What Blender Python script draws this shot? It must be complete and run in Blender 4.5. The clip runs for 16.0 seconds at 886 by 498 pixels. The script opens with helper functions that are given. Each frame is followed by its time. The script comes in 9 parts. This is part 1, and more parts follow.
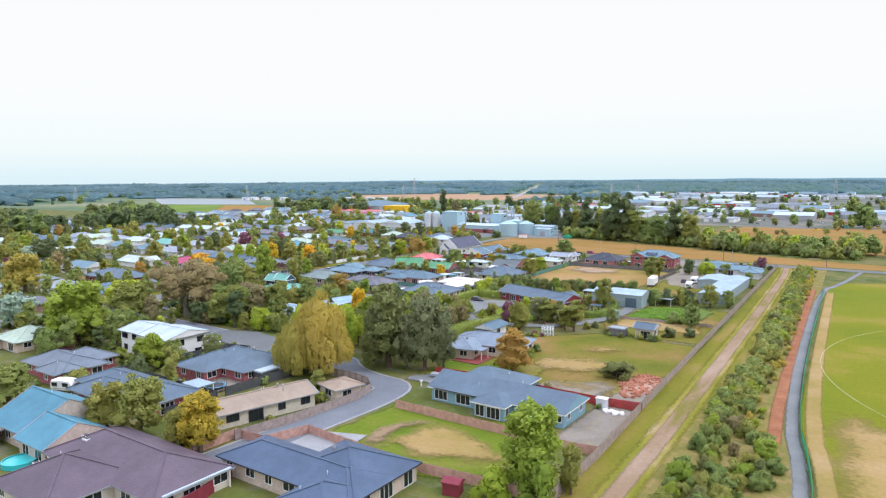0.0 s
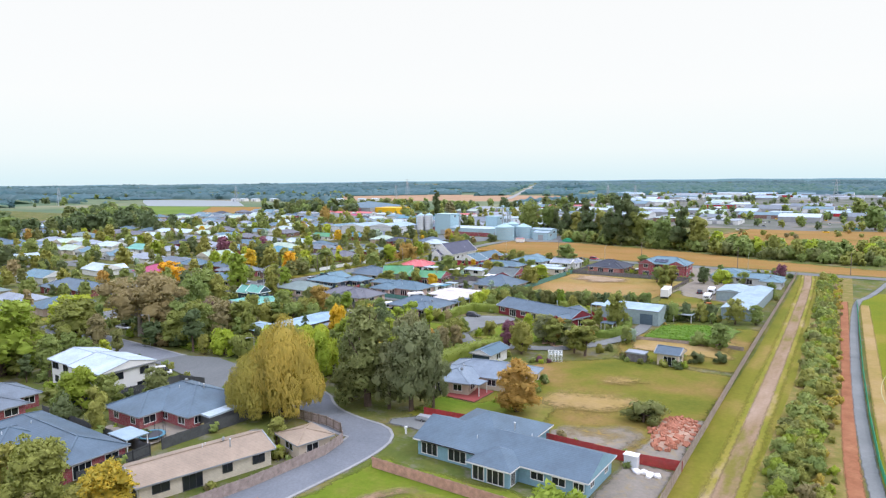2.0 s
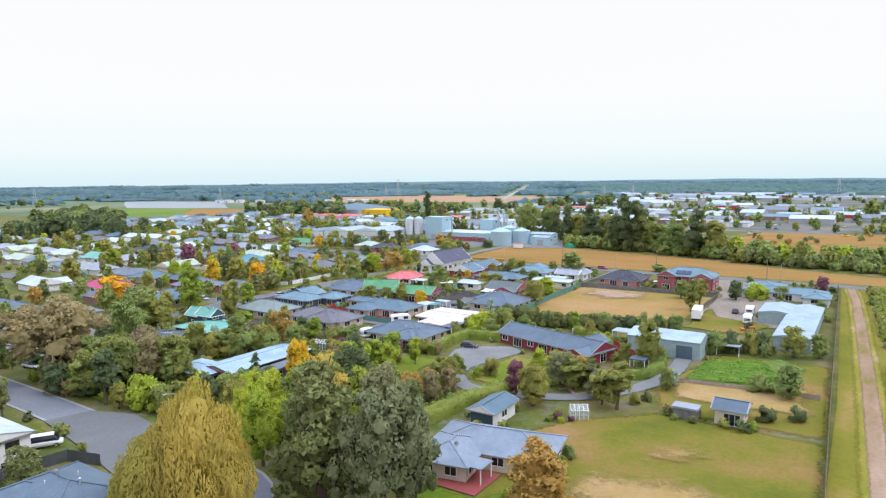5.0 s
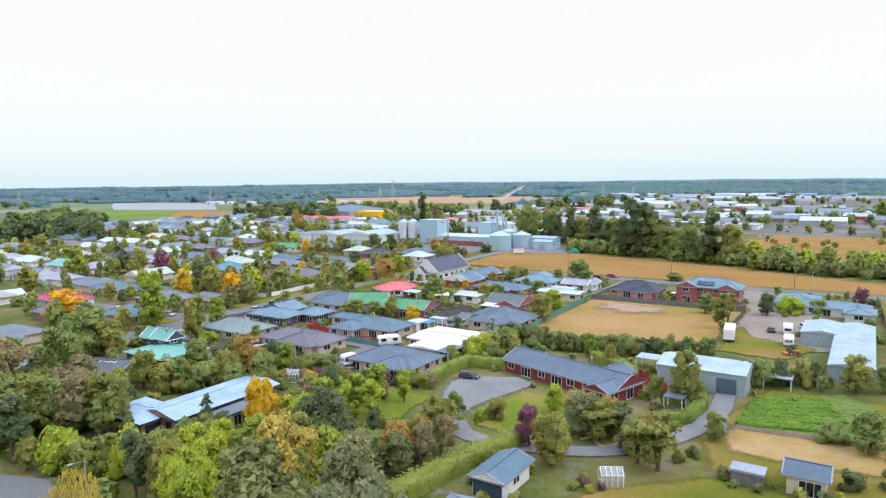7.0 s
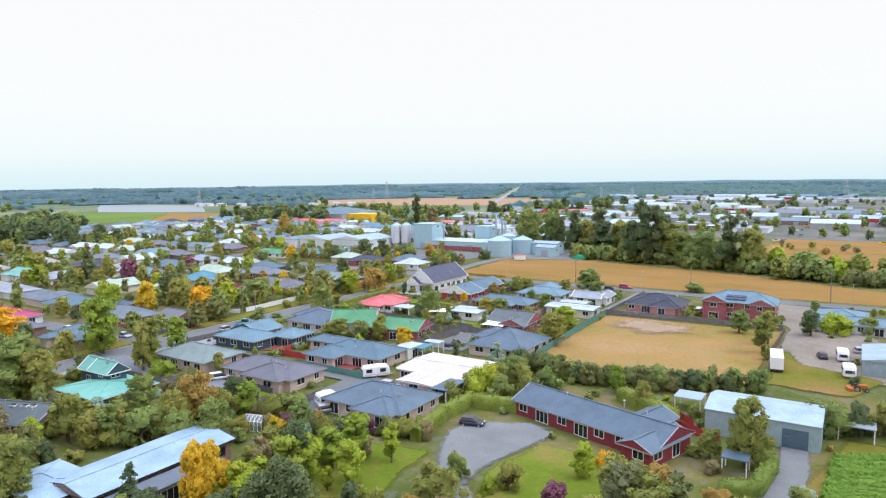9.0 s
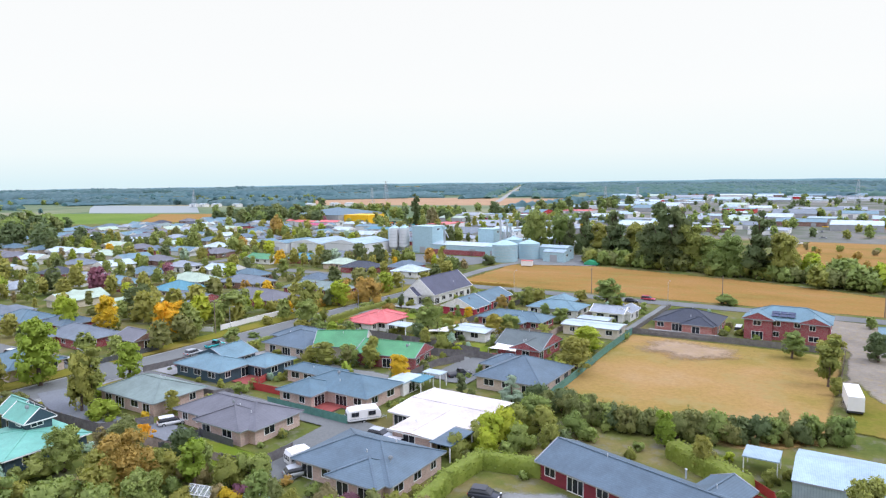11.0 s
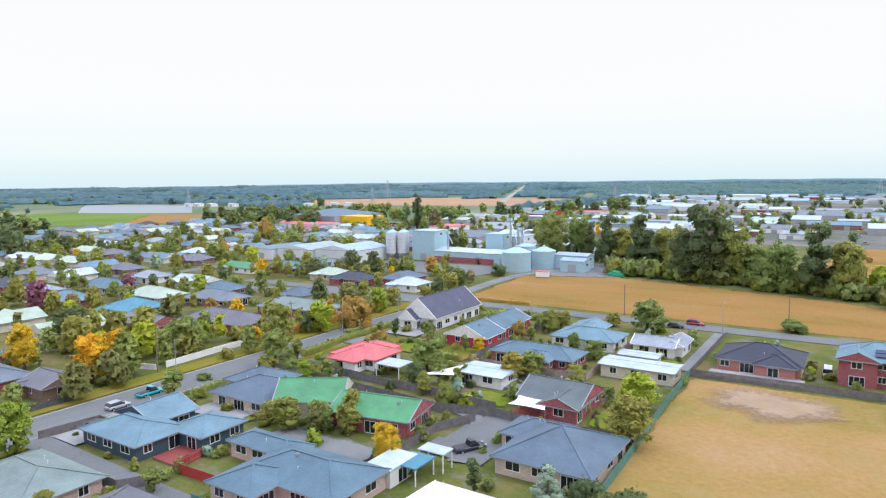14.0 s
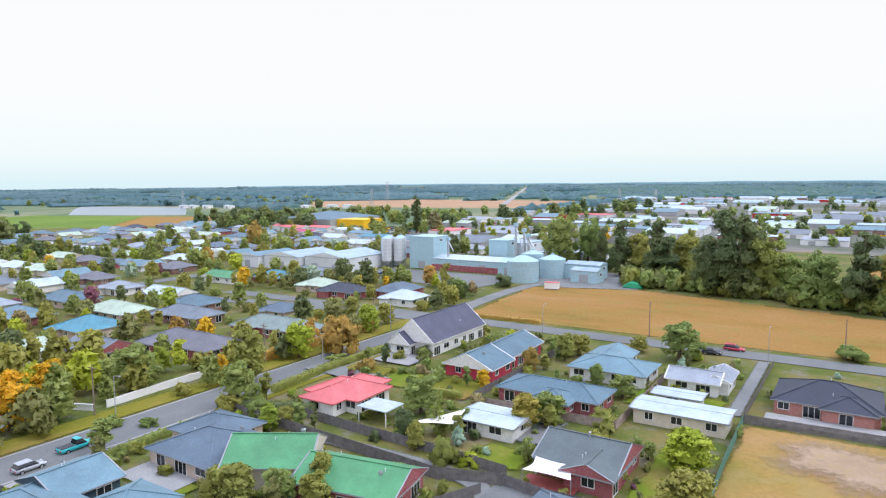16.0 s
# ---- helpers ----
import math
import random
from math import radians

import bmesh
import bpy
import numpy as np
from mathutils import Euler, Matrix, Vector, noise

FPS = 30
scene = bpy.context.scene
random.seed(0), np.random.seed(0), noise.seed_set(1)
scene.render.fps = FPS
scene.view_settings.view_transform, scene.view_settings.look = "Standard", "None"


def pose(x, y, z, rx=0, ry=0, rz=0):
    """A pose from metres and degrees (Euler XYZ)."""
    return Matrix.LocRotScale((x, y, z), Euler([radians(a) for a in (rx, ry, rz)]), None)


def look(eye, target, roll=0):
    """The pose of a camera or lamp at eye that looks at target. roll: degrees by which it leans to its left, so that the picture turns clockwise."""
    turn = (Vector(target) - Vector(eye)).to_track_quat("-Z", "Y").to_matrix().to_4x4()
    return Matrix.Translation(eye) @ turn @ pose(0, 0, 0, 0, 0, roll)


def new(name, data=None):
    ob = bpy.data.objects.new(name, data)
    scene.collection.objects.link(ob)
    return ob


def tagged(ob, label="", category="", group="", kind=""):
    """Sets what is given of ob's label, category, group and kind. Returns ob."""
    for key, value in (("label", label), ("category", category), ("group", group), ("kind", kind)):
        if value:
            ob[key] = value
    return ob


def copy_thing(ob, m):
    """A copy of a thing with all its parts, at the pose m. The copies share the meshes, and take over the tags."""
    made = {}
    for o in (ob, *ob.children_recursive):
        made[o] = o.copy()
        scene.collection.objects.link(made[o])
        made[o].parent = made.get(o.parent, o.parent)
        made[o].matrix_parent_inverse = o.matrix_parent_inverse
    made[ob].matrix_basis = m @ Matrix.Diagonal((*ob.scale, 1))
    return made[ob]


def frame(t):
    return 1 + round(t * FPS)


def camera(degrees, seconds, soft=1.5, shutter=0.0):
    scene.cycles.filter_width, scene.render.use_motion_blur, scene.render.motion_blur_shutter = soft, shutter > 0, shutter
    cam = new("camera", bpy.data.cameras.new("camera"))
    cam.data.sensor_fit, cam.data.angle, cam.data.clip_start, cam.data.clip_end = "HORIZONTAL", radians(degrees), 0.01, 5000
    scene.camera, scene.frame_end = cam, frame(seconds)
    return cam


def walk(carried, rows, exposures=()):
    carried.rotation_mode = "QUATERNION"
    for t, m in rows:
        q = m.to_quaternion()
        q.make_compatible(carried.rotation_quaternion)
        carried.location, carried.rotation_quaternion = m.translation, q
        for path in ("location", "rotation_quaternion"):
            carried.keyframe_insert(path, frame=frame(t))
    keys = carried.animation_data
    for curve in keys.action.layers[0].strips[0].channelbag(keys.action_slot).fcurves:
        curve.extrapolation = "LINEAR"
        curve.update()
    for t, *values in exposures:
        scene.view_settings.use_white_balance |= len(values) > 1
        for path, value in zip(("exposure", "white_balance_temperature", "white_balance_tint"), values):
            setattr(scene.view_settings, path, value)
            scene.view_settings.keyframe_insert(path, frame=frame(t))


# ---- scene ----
cam = camera(67.6, 16.0, 1.25)
METRES, EYE, TILT, LEAN, TURN = 194.27, 40.0, 0.0, 0.0, 34.5
ROWS = [
    (0.0, 0.0, 0.0, 0.0, -0.04, -6.2, 0.34),
    (0.5, 0.0006, 0.0304, -0.0003, -0.19, -6.18, 0.36),
    (1.0, 0.0016, 0.0608, -0.0002, -0.33, -6.15, 0.37),
    (1.5, 0.0028, 0.0912, -0.0002, -0.46, -6.17, 0.39),
    (2.0, 0.004, 0.1215, -0.0004, -0.57, -6.14, 0.4),
    (2.5, 0.0053, 0.1516, -0.0005, -0.67, -6.12, 0.41),
    (3.0, 0.0064, 0.1815, -0.0006, -0.81, -6.13, 0.42),
    (3.5, 0.0074, 0.2117, -0.0011, -0.92, -6.13, 0.43),
    (4.0, 0.0081, 0.242, -0.0012, -1.03, -6.12, 0.46),
    (6.5, 0.0128, 0.3957, -0.0018, -1.54, -6.07, 0.54),
    (7.0, 0.0136, 0.4267, -0.0018, -1.62, -6.05, 0.56),
    (7.5, 0.0142, 0.4582, -0.0019, -1.71, -6.04, 0.57),
    (8.0, 0.0147, 0.49, -0.0018, -1.84, -5.96, 0.56),
    (8.5, 0.0151, 0.5221, -0.0017, -2.03, -5.96, 0.59),
    (9.0, 0.0154, 0.5543, -0.0021, -2.09, -5.95, 0.6),
    (11.5, 0.0188, 0.7148, -0.0025, -2.07, -5.99, 0.7),
    (12.0, 0.0197, 0.747, -0.0027, -2.0, -6.01, 0.69),
    (12.5, 0.0204, 0.7791, -0.0031, -1.93, -6.01, 0.66),
    (13.0, 0.0215, 0.8112, -0.0036, -1.89, -6.01, 0.64),
    (13.5, 0.0225, 0.8431, -0.0035, -1.88, -6.01, 0.6),
    (14.0, 0.0238, 0.875, -0.0033, -1.82, -6.03, 0.57),
    (14.5, 0.0253, 0.9068, -0.0033, -1.79, -6.01, 0.53),
    (15.0, 0.027, 0.9385, -0.0031, -1.78, -6.01, 0.52),
    (15.5, 0.0288, 0.968, -0.0031, -1.72, -5.97, 0.52),
    (16.0, 0.0308, 0.9994, -0.0028, -1.72, -5.9, 0.49),
]
walk(cam, [(t, pose(0, 0, EYE, TILT, LEAN, TURN) @ pose(METRES * x, METRES * y, METRES * z, 90 + pitch, roll, yaw)) for t, x, y, z, yaw, pitch, roll in ROWS])

# ---- world and sun: bright overcast day ----
world = bpy.data.worlds.new("overcast_sky")
scene.world = world
world.use_nodes = True
wn, wl = world.node_tree.nodes, world.node_tree.links
wn.clear()
SUN_EL, SUN_AZ = 52.0, 70.0
sky = wn.new("ShaderNodeTexSky")
sky.sky_type, sky.sun_disc = "NISHITA", False
sky.sun_elevation, sky.sun_rotation = radians(SUN_EL), radians(SUN_AZ)
sky_bg = wn.new("ShaderNodeBackground")
sky_bg.inputs["Strength"].default_value = 0.008
wl.new(sky.outputs[0], sky_bg.inputs["Color"])
# the cloud layer: almost white, faintly blue towards the horizon
cloud_bg = wn.new("ShaderNodeBackground")
geo_in = wn.new("ShaderNodeTexCoord")
sep = wn.new("ShaderNodeSeparateXYZ")
ramp = wn.new("ShaderNodeValToRGB")
wl.new(geo_in.outputs["Generated"], sep.inputs[0])
wl.new(sep.outputs["Z"], ramp.inputs["Fac"])
ramp.color_ramp.elements[0].position, ramp.color_ramp.elements[0].color = 0.0, (0.335, 0.415, 0.445, 1)
ramp.color_ramp.elements[1].position, ramp.color_ramp.elements[1].color = 1.0, (0.95, 1.0, 1.36, 1)
for _p, _c in ((0.04, (0.405, 0.44, 0.45, 1)), (0.11, (0.444, 0.45, 0.45, 1)), (0.30, (0.448, 0.449, 0.448, 1)), (0.55, (0.71, 0.75, 0.94, 1))):
    ramp.color_ramp.elements.new(_p).color = _c
wl.new(ramp.outputs["Color"], cloud_bg.inputs["Color"])
cloud_bg.inputs["Strength"].default_value = 2.1
sky_sum = wn.new("ShaderNodeAddShader")
sky_out = wn.new("ShaderNodeOutputWorld")
wl.new(sky_bg.outputs[0], sky_sum.inputs[0])
wl.new(cloud_bg.outputs[0], sky_sum.inputs[1])
wl.new(sky_sum.outputs[0], sky_out.inputs["Surface"])

sun = new("sun", bpy.data.lights.new("sun", "SUN"))
sun.data.energy, sun.data.angle, sun.data.color = 1.15, radians(18), (1.0, 0.995, 0.99)
_az = radians(SUN_AZ)
sun.matrix_world = look((math.sin(_az) * 60, math.cos(_az) * 60, math.tan(radians(SUN_EL)) * 60), (0, 0, 0))

# ---- materials ----
MATS = {}


def shader(name, rough=0.7, metal=0.0, spec=0.3):
    m = bpy.data.materials.new(name)
    m.use_nodes = True
    nt = m.node_tree
    b = nt.nodes["Principled BSDF"]
    b.inputs["Roughness"].default_value, b.inputs["Metallic"].default_value = rough, metal
    b.inputs["Specular IOR Level"].default_value = spec
    MATS[name] = m
    return m, nt, b


def rgba(c, k=1.0):
    return (min(1, c[0] * k), min(1, c[1] * k), min(1, c[2] * k), 1)


def vivid(c, k):
    """Moves a colour away from its own grey by the factor k."""
    g = 0.3 * c[0] + 0.5 * c[1] + 0.2 * c[2]
    return tuple(max(0.006, g + (x - g) * k) for x in c)


def coords(nt, kind="Object", scale=1.0):
    tc = nt.nodes.new("ShaderNodeTexCoord")
    mp = nt.nodes.new("ShaderNodeMapping")
    s = (scale, scale, scale) if isinstance(scale, (int, float)) else scale
    mp.inputs["Scale"].default_value = s
    nt.links.new(tc.outputs[kind], mp.inputs["Vector"])
    return mp.outputs[0]


def tex_noise(nt, vec, scale, detail=4.0, rough=0.6):
    n = nt.nodes.new("ShaderNodeTexNoise")
    n.inputs["Scale"].default_value, n.inputs["Detail"].default_value, n.inputs["Roughness"].default_value = scale, detail, rough
    nt.links.new(vec, n.inputs["Vector"])
    return n.outputs["Fac"]


def tone_ramp(nt, fac, stops):
    r = nt.nodes.new("ShaderNodeValToRGB")
    e = r.color_ramp.elements
    while len(e) < len(stops):
        e.new(0.5)
    for el, (p, c) in zip(e, stops):
        el.position, el.color = p, rgba(c)
    nt.links.new(fac, r.inputs["Fac"])
    return r.outputs["Color"]


def blend(nt, fac, a, b, mode="MIX"):
    m = nt.nodes.new("ShaderNodeMix")
    m.data_type, m.blend_type = "RGBA", mode
    for sock, val in ((m.inputs[0], fac), (m.inputs[6], a), (m.inputs[7], b)):
        if isinstance(val, (int, float)):
            sock.default_value = val
        elif isinstance(val, tuple):
            sock.default_value = rgba(val)
        else:
            nt.links.new(val, sock)
    return m.outputs[2]


def bump(nt, b, height, strength=0.4, dist=0.05):
    n = nt.nodes.new("ShaderNodeBump")
    n.inputs["Strength"].default_value, n.inputs["Distance"].default_value = strength, dist
    nt.links.new(height, n.inputs["Height"])
    nt.links.new(n.outputs[0], b.inputs["Normal"])


def mottled(name, c, rough=0.75, var=0.25, big=0.15, small=3.0, metal=0.0, spec=0.3, relief=0.2, world_space=False):
    """A plain surface with broad stains and fine grain."""
    if name in MATS:
        return MATS[name]
    m, nt, b = shader(name, rough, metal, spec)
    if world_space:
        g = nt.nodes.new("ShaderNodeNewGeometry")
        v = g.outputs["Position"]
    else:
        v = coords(nt)
    n1, n2 = tex_noise(nt, v, big, 3), tex_noise(nt, v, small, 5)
    col = tone_ramp(nt, n1, [(0.3, tuple(x * (1 - var) for x in c)), (0.7, tuple(min(1, x * (1 + var)) for x in c))])
    fine = tone_ramp(nt, n2, [(0.3, (1 - var * 0.7,) * 3), (0.7, (1, 1, 1))])
    nt.links.new(blend(nt, 1.0, col, fine, "MULTIPLY"), b.inputs["Base Color"])
    if relief:
        bump(nt, b, n2, relief, 0.02)
    return m


def roof_mat(name, c, kind="tile", rough=0.55, metal=0.0):
    """Roof cladding on UVs in metres: courses of tiles, or ribs of iron down the slope."""
    c = vivid(c, 1.12)
    m, nt, b = shader(name, rough, metal, 0.4)
    v = coords(nt, "UV")
    w = nt.nodes.new("ShaderNodeTexWave")
    w.wave_type, w.wave_profile = "BANDS", ("SAW" if kind == "tile" else "SIN")
    w.bands_direction = "Y" if kind == "tile" else "X"
    w.inputs["Scale"].default_value = 0.32 * math.pi if kind == "tile" else 0.55 * math.pi
    w.inputs["Distortion"].default_value = 0.15 if kind == "tile" else 0.0
    nt.links.new(v, w.inputs["Vector"])
    ob = coords(nt)
    n1, n2 = tex_noise(nt, ob, 0.25, 4, 0.65), tex_noise(nt, ob, 2.6, 6, 0.7)
    col = tone_ramp(nt, n1, [(0.28, tuple(x * 0.78 for x in c)), (0.72, tuple(min(1, x * 1.2) for x in c))])
    col = blend(nt, 1.0, col, tone_ramp(nt, n2, [(0.3, (0.8, 0.8, 0.8)), (0.7, (1.0, 1.0, 1.0))]), "MULTIPLY")
    col = blend(nt, 1.0, col, tone_ramp(nt, w.outputs["Fac"], [(0.0, (0.84, 0.84, 0.84)), (0.6, (1, 1, 1))]), "MULTIPLY")
    inf = nt.nodes.new("ShaderNodeObjectInfo")
    col = blend(nt, 1.0, col, tone_ramp(nt, inf.outputs["Random"], [(0.0, (0.88, 0.88, 0.9)), (1.0, (1, 1, 1))]), "MULTIPLY")
    nt.links.new(col, b.inputs["Base Color"])
    bump(nt, b, w.outputs["Fac"], 0.5, 0.03)
    return m


def brick_mat(name, c, mortar):
    m, nt, b = shader(name, 0.85, 0, 0.2)
    tc = nt.nodes.new("ShaderNodeTexCoord")
    br = nt.nodes.new("ShaderNodeTexBrick")
    br.inputs["Scale"].default_value = 1.0
    br.inputs["Brick Width"].default_value, br.inputs["Row Height"].default_value = 0.24, 0.086
    br.inputs["Mortar Size"].default_value = 0.008
    br.inputs["Color1"].default_value, br.inputs["Color2"].default_value = rgba(c, 0.8), rgba(c, 1.2)
    br.inputs["Mortar"].default_value = rgba(mortar)
    nt.links.new(tc.outputs["UV"], br.inputs["Vector"])
    n = tex_noise(nt, coords(nt), 0.6, 4)
    col = blend(nt, 1.0, br.outputs["Color"], tone_ramp(nt, n, [(0.3, (0.82, 0.82, 0.82)), (0.7, (1, 1, 1))]), "MULTIPLY")
    nt.links.new(col, b.inputs["Base Color"])
    bump(nt, b, br.outputs["Fac"], -0.3, 0.01)
    return m


def board_mat(name, c, pitch=0.18, axis="Y", var=0.12):
    """Lapped weatherboards (axis Y) or upright boards (axis X) on UVs in metres."""
    m, nt, b = shader(name, 0.6, 0, 0.3)
    w = nt.nodes.new("ShaderNodeTexWave")
    w.wave_profile, w.bands_direction = "SAW", axis
    w.inputs["Scale"].default_value = math.pi / (10 * pitch)
    nt.links.new(coords(nt, "UV"), w.inputs["Vector"])
    n = tex_noise(nt, coords(nt), 1.3, 5)
    col = tone_ramp(nt, n, [(0.3, tuple(x * (1 - var) for x in c)), (0.7, tuple(min(1, x * (1 + var)) for x in c))])
    col = blend(nt, 1.0, col, tone_ramp(nt, w.outputs["Fac"], [(0.0, (0.75, 0.75, 0.75)), (0.25, (1, 1, 1))]), "MULTIPLY")
    nt.links.new(col, b.inputs["Base Color"])
    bump(nt, b, w.outputs["Fac"], 0.4, 0.02)
    return m


def leaf_mat(name, dark, mid, light, strength=1.08, patch=0.55):
    """Foliage: soft patches of tone over the crown, each leaf clump and each tree a little apart."""
    dark, mid, light = (vivid((c[0] * 1.24, c[1] * 1.17, c[2] * 1.08), strength) for c in (tuple(0.6 * a + 0.4 * b for a, b in zip(dark, mid)), mid, light))
    m, nt, b = shader(name, 0.7, 0, 0.15)
    g = nt.nodes.new("ShaderNodeNewGeometry")
    n = tex_noise(nt, coords(nt), patch, 4, 0.7)
    mix = nt.nodes.new("ShaderNodeMath")
    mix.operation = "MULTIPLY_ADD"
    mix.inputs[1].default_value = 0.32
    half = nt.nodes.new("ShaderNodeMath")
    half.operation = "MULTIPLY_ADD"
    half.inputs[1].default_value, half.inputs[2].default_value = 0.95, -0.12
    nt.links.new(n, half.inputs[0])
    nt.links.new(g.outputs["Random Per Island"], mix.inputs[0])
    nt.links.new(half.outputs[0], mix.inputs[2])
    col = tone_ramp(nt, mix.outputs[0], [(0.1, dark), (0.5, mid), (0.95, light)])
    inf = nt.nodes.new("ShaderNodeObjectInfo")
    shift = tone_ramp(nt, inf.outputs["Random"], [(0.0, (0.78, 0.84, 0.82)), (0.5, (0.97, 0.97, 0.94)), (1.0, (1.0, 0.93, 0.86))])
    col = blend(nt, 1.0, col, shift, "MULTIPLY")
    nt.links.new(col, b.inputs["Base Color"])
    # thin leaves let part of the light through
    thin = nt.nodes.new("ShaderNodeBsdfTranslucent")
    nt.links.new(blend(nt, 1.0, col, (0.98, 1.0, 0.85), "MULTIPLY"), thin.inputs["Color"])
    both = nt.nodes.new("ShaderNodeAddShader")
    out = nt.nodes["Material Output"]
    nt.links.new(b.outputs[0], both.inputs[0]), nt.links.new(thin.outputs[0], both.inputs[1])
    nt.links.new(both.outputs[0], out.inputs["Surface"])
    return m


def ground_mat(name, stops, scale=0.04, fine=1.2, patch=None, streak=None, rough=0.95, feather=True):
    """Grass, earth and gravel by world position: broad patches, middle mottling and fine grain."""
    if "grass" in name or "lawn" in name or "turf" in name or "track" in name:
        stops = [(p, vivid((c[0] * 1.06, c[1], c[2]), 1.08)) for p, c in stops]
    m, nt, b = shader(name, rough, 0, 0.1)
    g = nt.nodes.new("ShaderNodeNewGeometry")
    v = g.outputs["Position"]
    if streak:
        mp = nt.nodes.new("ShaderNodeMapping")
        mp.inputs["Scale"].default_value = streak
        nt.links.new(v, mp.inputs["Vector"])
        v2 = mp.outputs[0]
    else:
        v2 = v
    n1 = tex_noise(nt, v2, scale, 6, 0.62)
    col = tone_ramp(nt, n1, stops)
    n2 = tex_noise(nt, v, fine, 6, 0.75)
    col = blend(nt, 1.0, col, tone_ramp(nt, n2, [(0.3, (0.72, 0.74, 0.7)), (0.7, (1, 1, 1))]), "MULTIPLY")
    if patch:
        n3 = tex_noise(nt, v, scale * 3.3, 5, 0.7)
        col = blend(nt, tone_ramp(nt, n3, [(0.52, (0, 0, 0)), (0.68, (1, 1, 1))]), col, patch)
    nt.links.new(col, b.inputs["Base Color"])
    bump(nt, b, n2, 0.5, 0.06)
    if feather:
        # ragged borders: the patch thins out towards its rim
        uv = nt.nodes.new("ShaderNodeUVMap")
        uv.uv_map = "edge"
        sx = nt.nodes.new("ShaderNodeSeparateXYZ")
        nt.links.new(uv.outputs[0], sx.inputs[0])
        rag = nt.nodes.new("ShaderNodeMath")
        rag.operation = "MULTIPLY_ADD"
        rag.inputs[1].default_value = 0.9
        nt.links.new(tex_noise(nt, v, 0.9, 5, 0.7), rag.inputs[0])
        nt.links.new(sx.outputs["X"], rag.inputs[2])
        cut = nt.nodes.new("ShaderNodeMapRange")
        cut.inputs["From Min"].default_value, cut.inputs["From Max"].default_value = 0.55, 1.05
        nt.links.new(rag.outputs[0], cut.inputs["Value"])
        nt.links.new(cut.outputs[0], b.inputs["Alpha"])
    return m


ground_mat("town_grass", [(0.3, (0.07, 0.105, 0.028)), (0.48, (0.12, 0.145, 0.04)), (0.62, (0.19, 0.17, 0.07)), (0.78, (0.24, 0.225, 0.18))], 0.08, 1.2, (0.17, 0.16, 0.12), feather=False)
ground_mat("lawn", [(0.3, (0.10, 0.17, 0.022)), (0.5, (0.145, 0.20, 0.03)), (0.64, (0.22, 0.21, 0.06)), (0.8, (0.32, 0.25, 0.11))], 0.07)
ground_mat("paddock_grass", [(0.32, (0.118, 0.141, 0.026)), (0.46, (0.166, 0.170, 0.034)), (0.58, (0.225, 0.175, 0.056)), (0.72, (0.294, 0.194, 0.095))], 0.06, 1.4)
ground_mat("dry_field", [(0.3, (0.225, 0.150, 0.036)), (0.45, (0.310, 0.178, 0.050)), (0.6, (0.345, 0.192, 0.066)), (0.75, (0.375, 0.235, 0.105))], 0.03, 0.9, (0.235, 0.180, 0.050), (0.7, 1.6, 0.950))
ground_mat("tan_paddock", [(0.34, (0.235, 0.192, 0.042)), (0.45, (0.330, 0.222, 0.068)), (0.56, (0.385, 0.238, 0.092)), (0.70, (0.415, 0.275, 0.140))], 0.03, 1.0, (0.290, 0.222, 0.085))
ground_mat("track_dirt", [(0.36, (0.190, 0.178, 0.050)), (0.46, (0.275, 0.205, 0.125)), (0.7, (0.395, 0.310, 0.235))], 0.22, 1.5, None, (1.0, 0.22, 1.0))
ground_mat("track_edge", [(0.40, (0.20, 0.21, 0.04)), (0.56, (0.27, 0.245, 0.06)), (0.66, (0.38, 0.31, 0.17))], 0.22, 1.5, None, (1.0, 0.3, 1.0))
ground_mat("verge_grass", [(0.32, (0.133, 0.155, 0.026)), (0.5, (0.191, 0.189, 0.036)), (0.7, (0.276, 0.218, 0.075))], 0.12, 1.2, None, (1.060, 0.388, 1.000))
ground_mat("gravel", [(0.3, (0.188, 0.196, 0.194)), (0.7, (0.260, 0.266, 0.258))], 0.15, 4.0)
ground_mat("asphalt", [(0.3, (0.155, 0.163, 0.162)), (0.7, (0.212, 0.220, 0.217))], 0.08, 3.0, None, (1.0, 0.3, 1.0), 0.85, feather=False)
ground_mat("asphalt_dark", [(0.3, (0.175, 0.190, 0.212)), (0.7, (0.232, 0.246, 0.268))], 0.1, 3.0, None, None, 0.8, feather=False)
ground_mat("concrete", [(0.3, (0.302, 0.302, 0.302)), (0.7, (0.396, 0.396, 0.389))], 0.2, 3.0, feather=False)
ground_mat("bark_mulch", [(0.3, (0.26, 0.10, 0.05)), (0.7, (0.42, 0.19, 0.10))], 0.3, 2.0)
ground_mat("earth", [(0.3, (0.187, 0.128, 0.068)), (0.7, (0.323, 0.238, 0.145))], 0.2, 2.0)
ground_mat("bare_soil", [(0.3, (0.25, 0.17, 0.10)), (0.7, (0.37, 0.25, 0.16))], 0.3, 2.0, (0.20, 0.18, 0.06))
ground_mat("pale_soil", [(0.3, (0.33, 0.235, 0.15)), (0.7, (0.43, 0.315, 0.22))], 0.2, 2.0, (0.33, 0.24, 0.12))
ground_mat("sports_turf", [(0.32, (0.140, 0.185, 0.023)), (0.52, (0.187, 0.207, 0.027)), (0.64, (0.281, 0.229, 0.063)), (0.8, (0.356, 0.265, 0.117))], 0.022, 1.5)
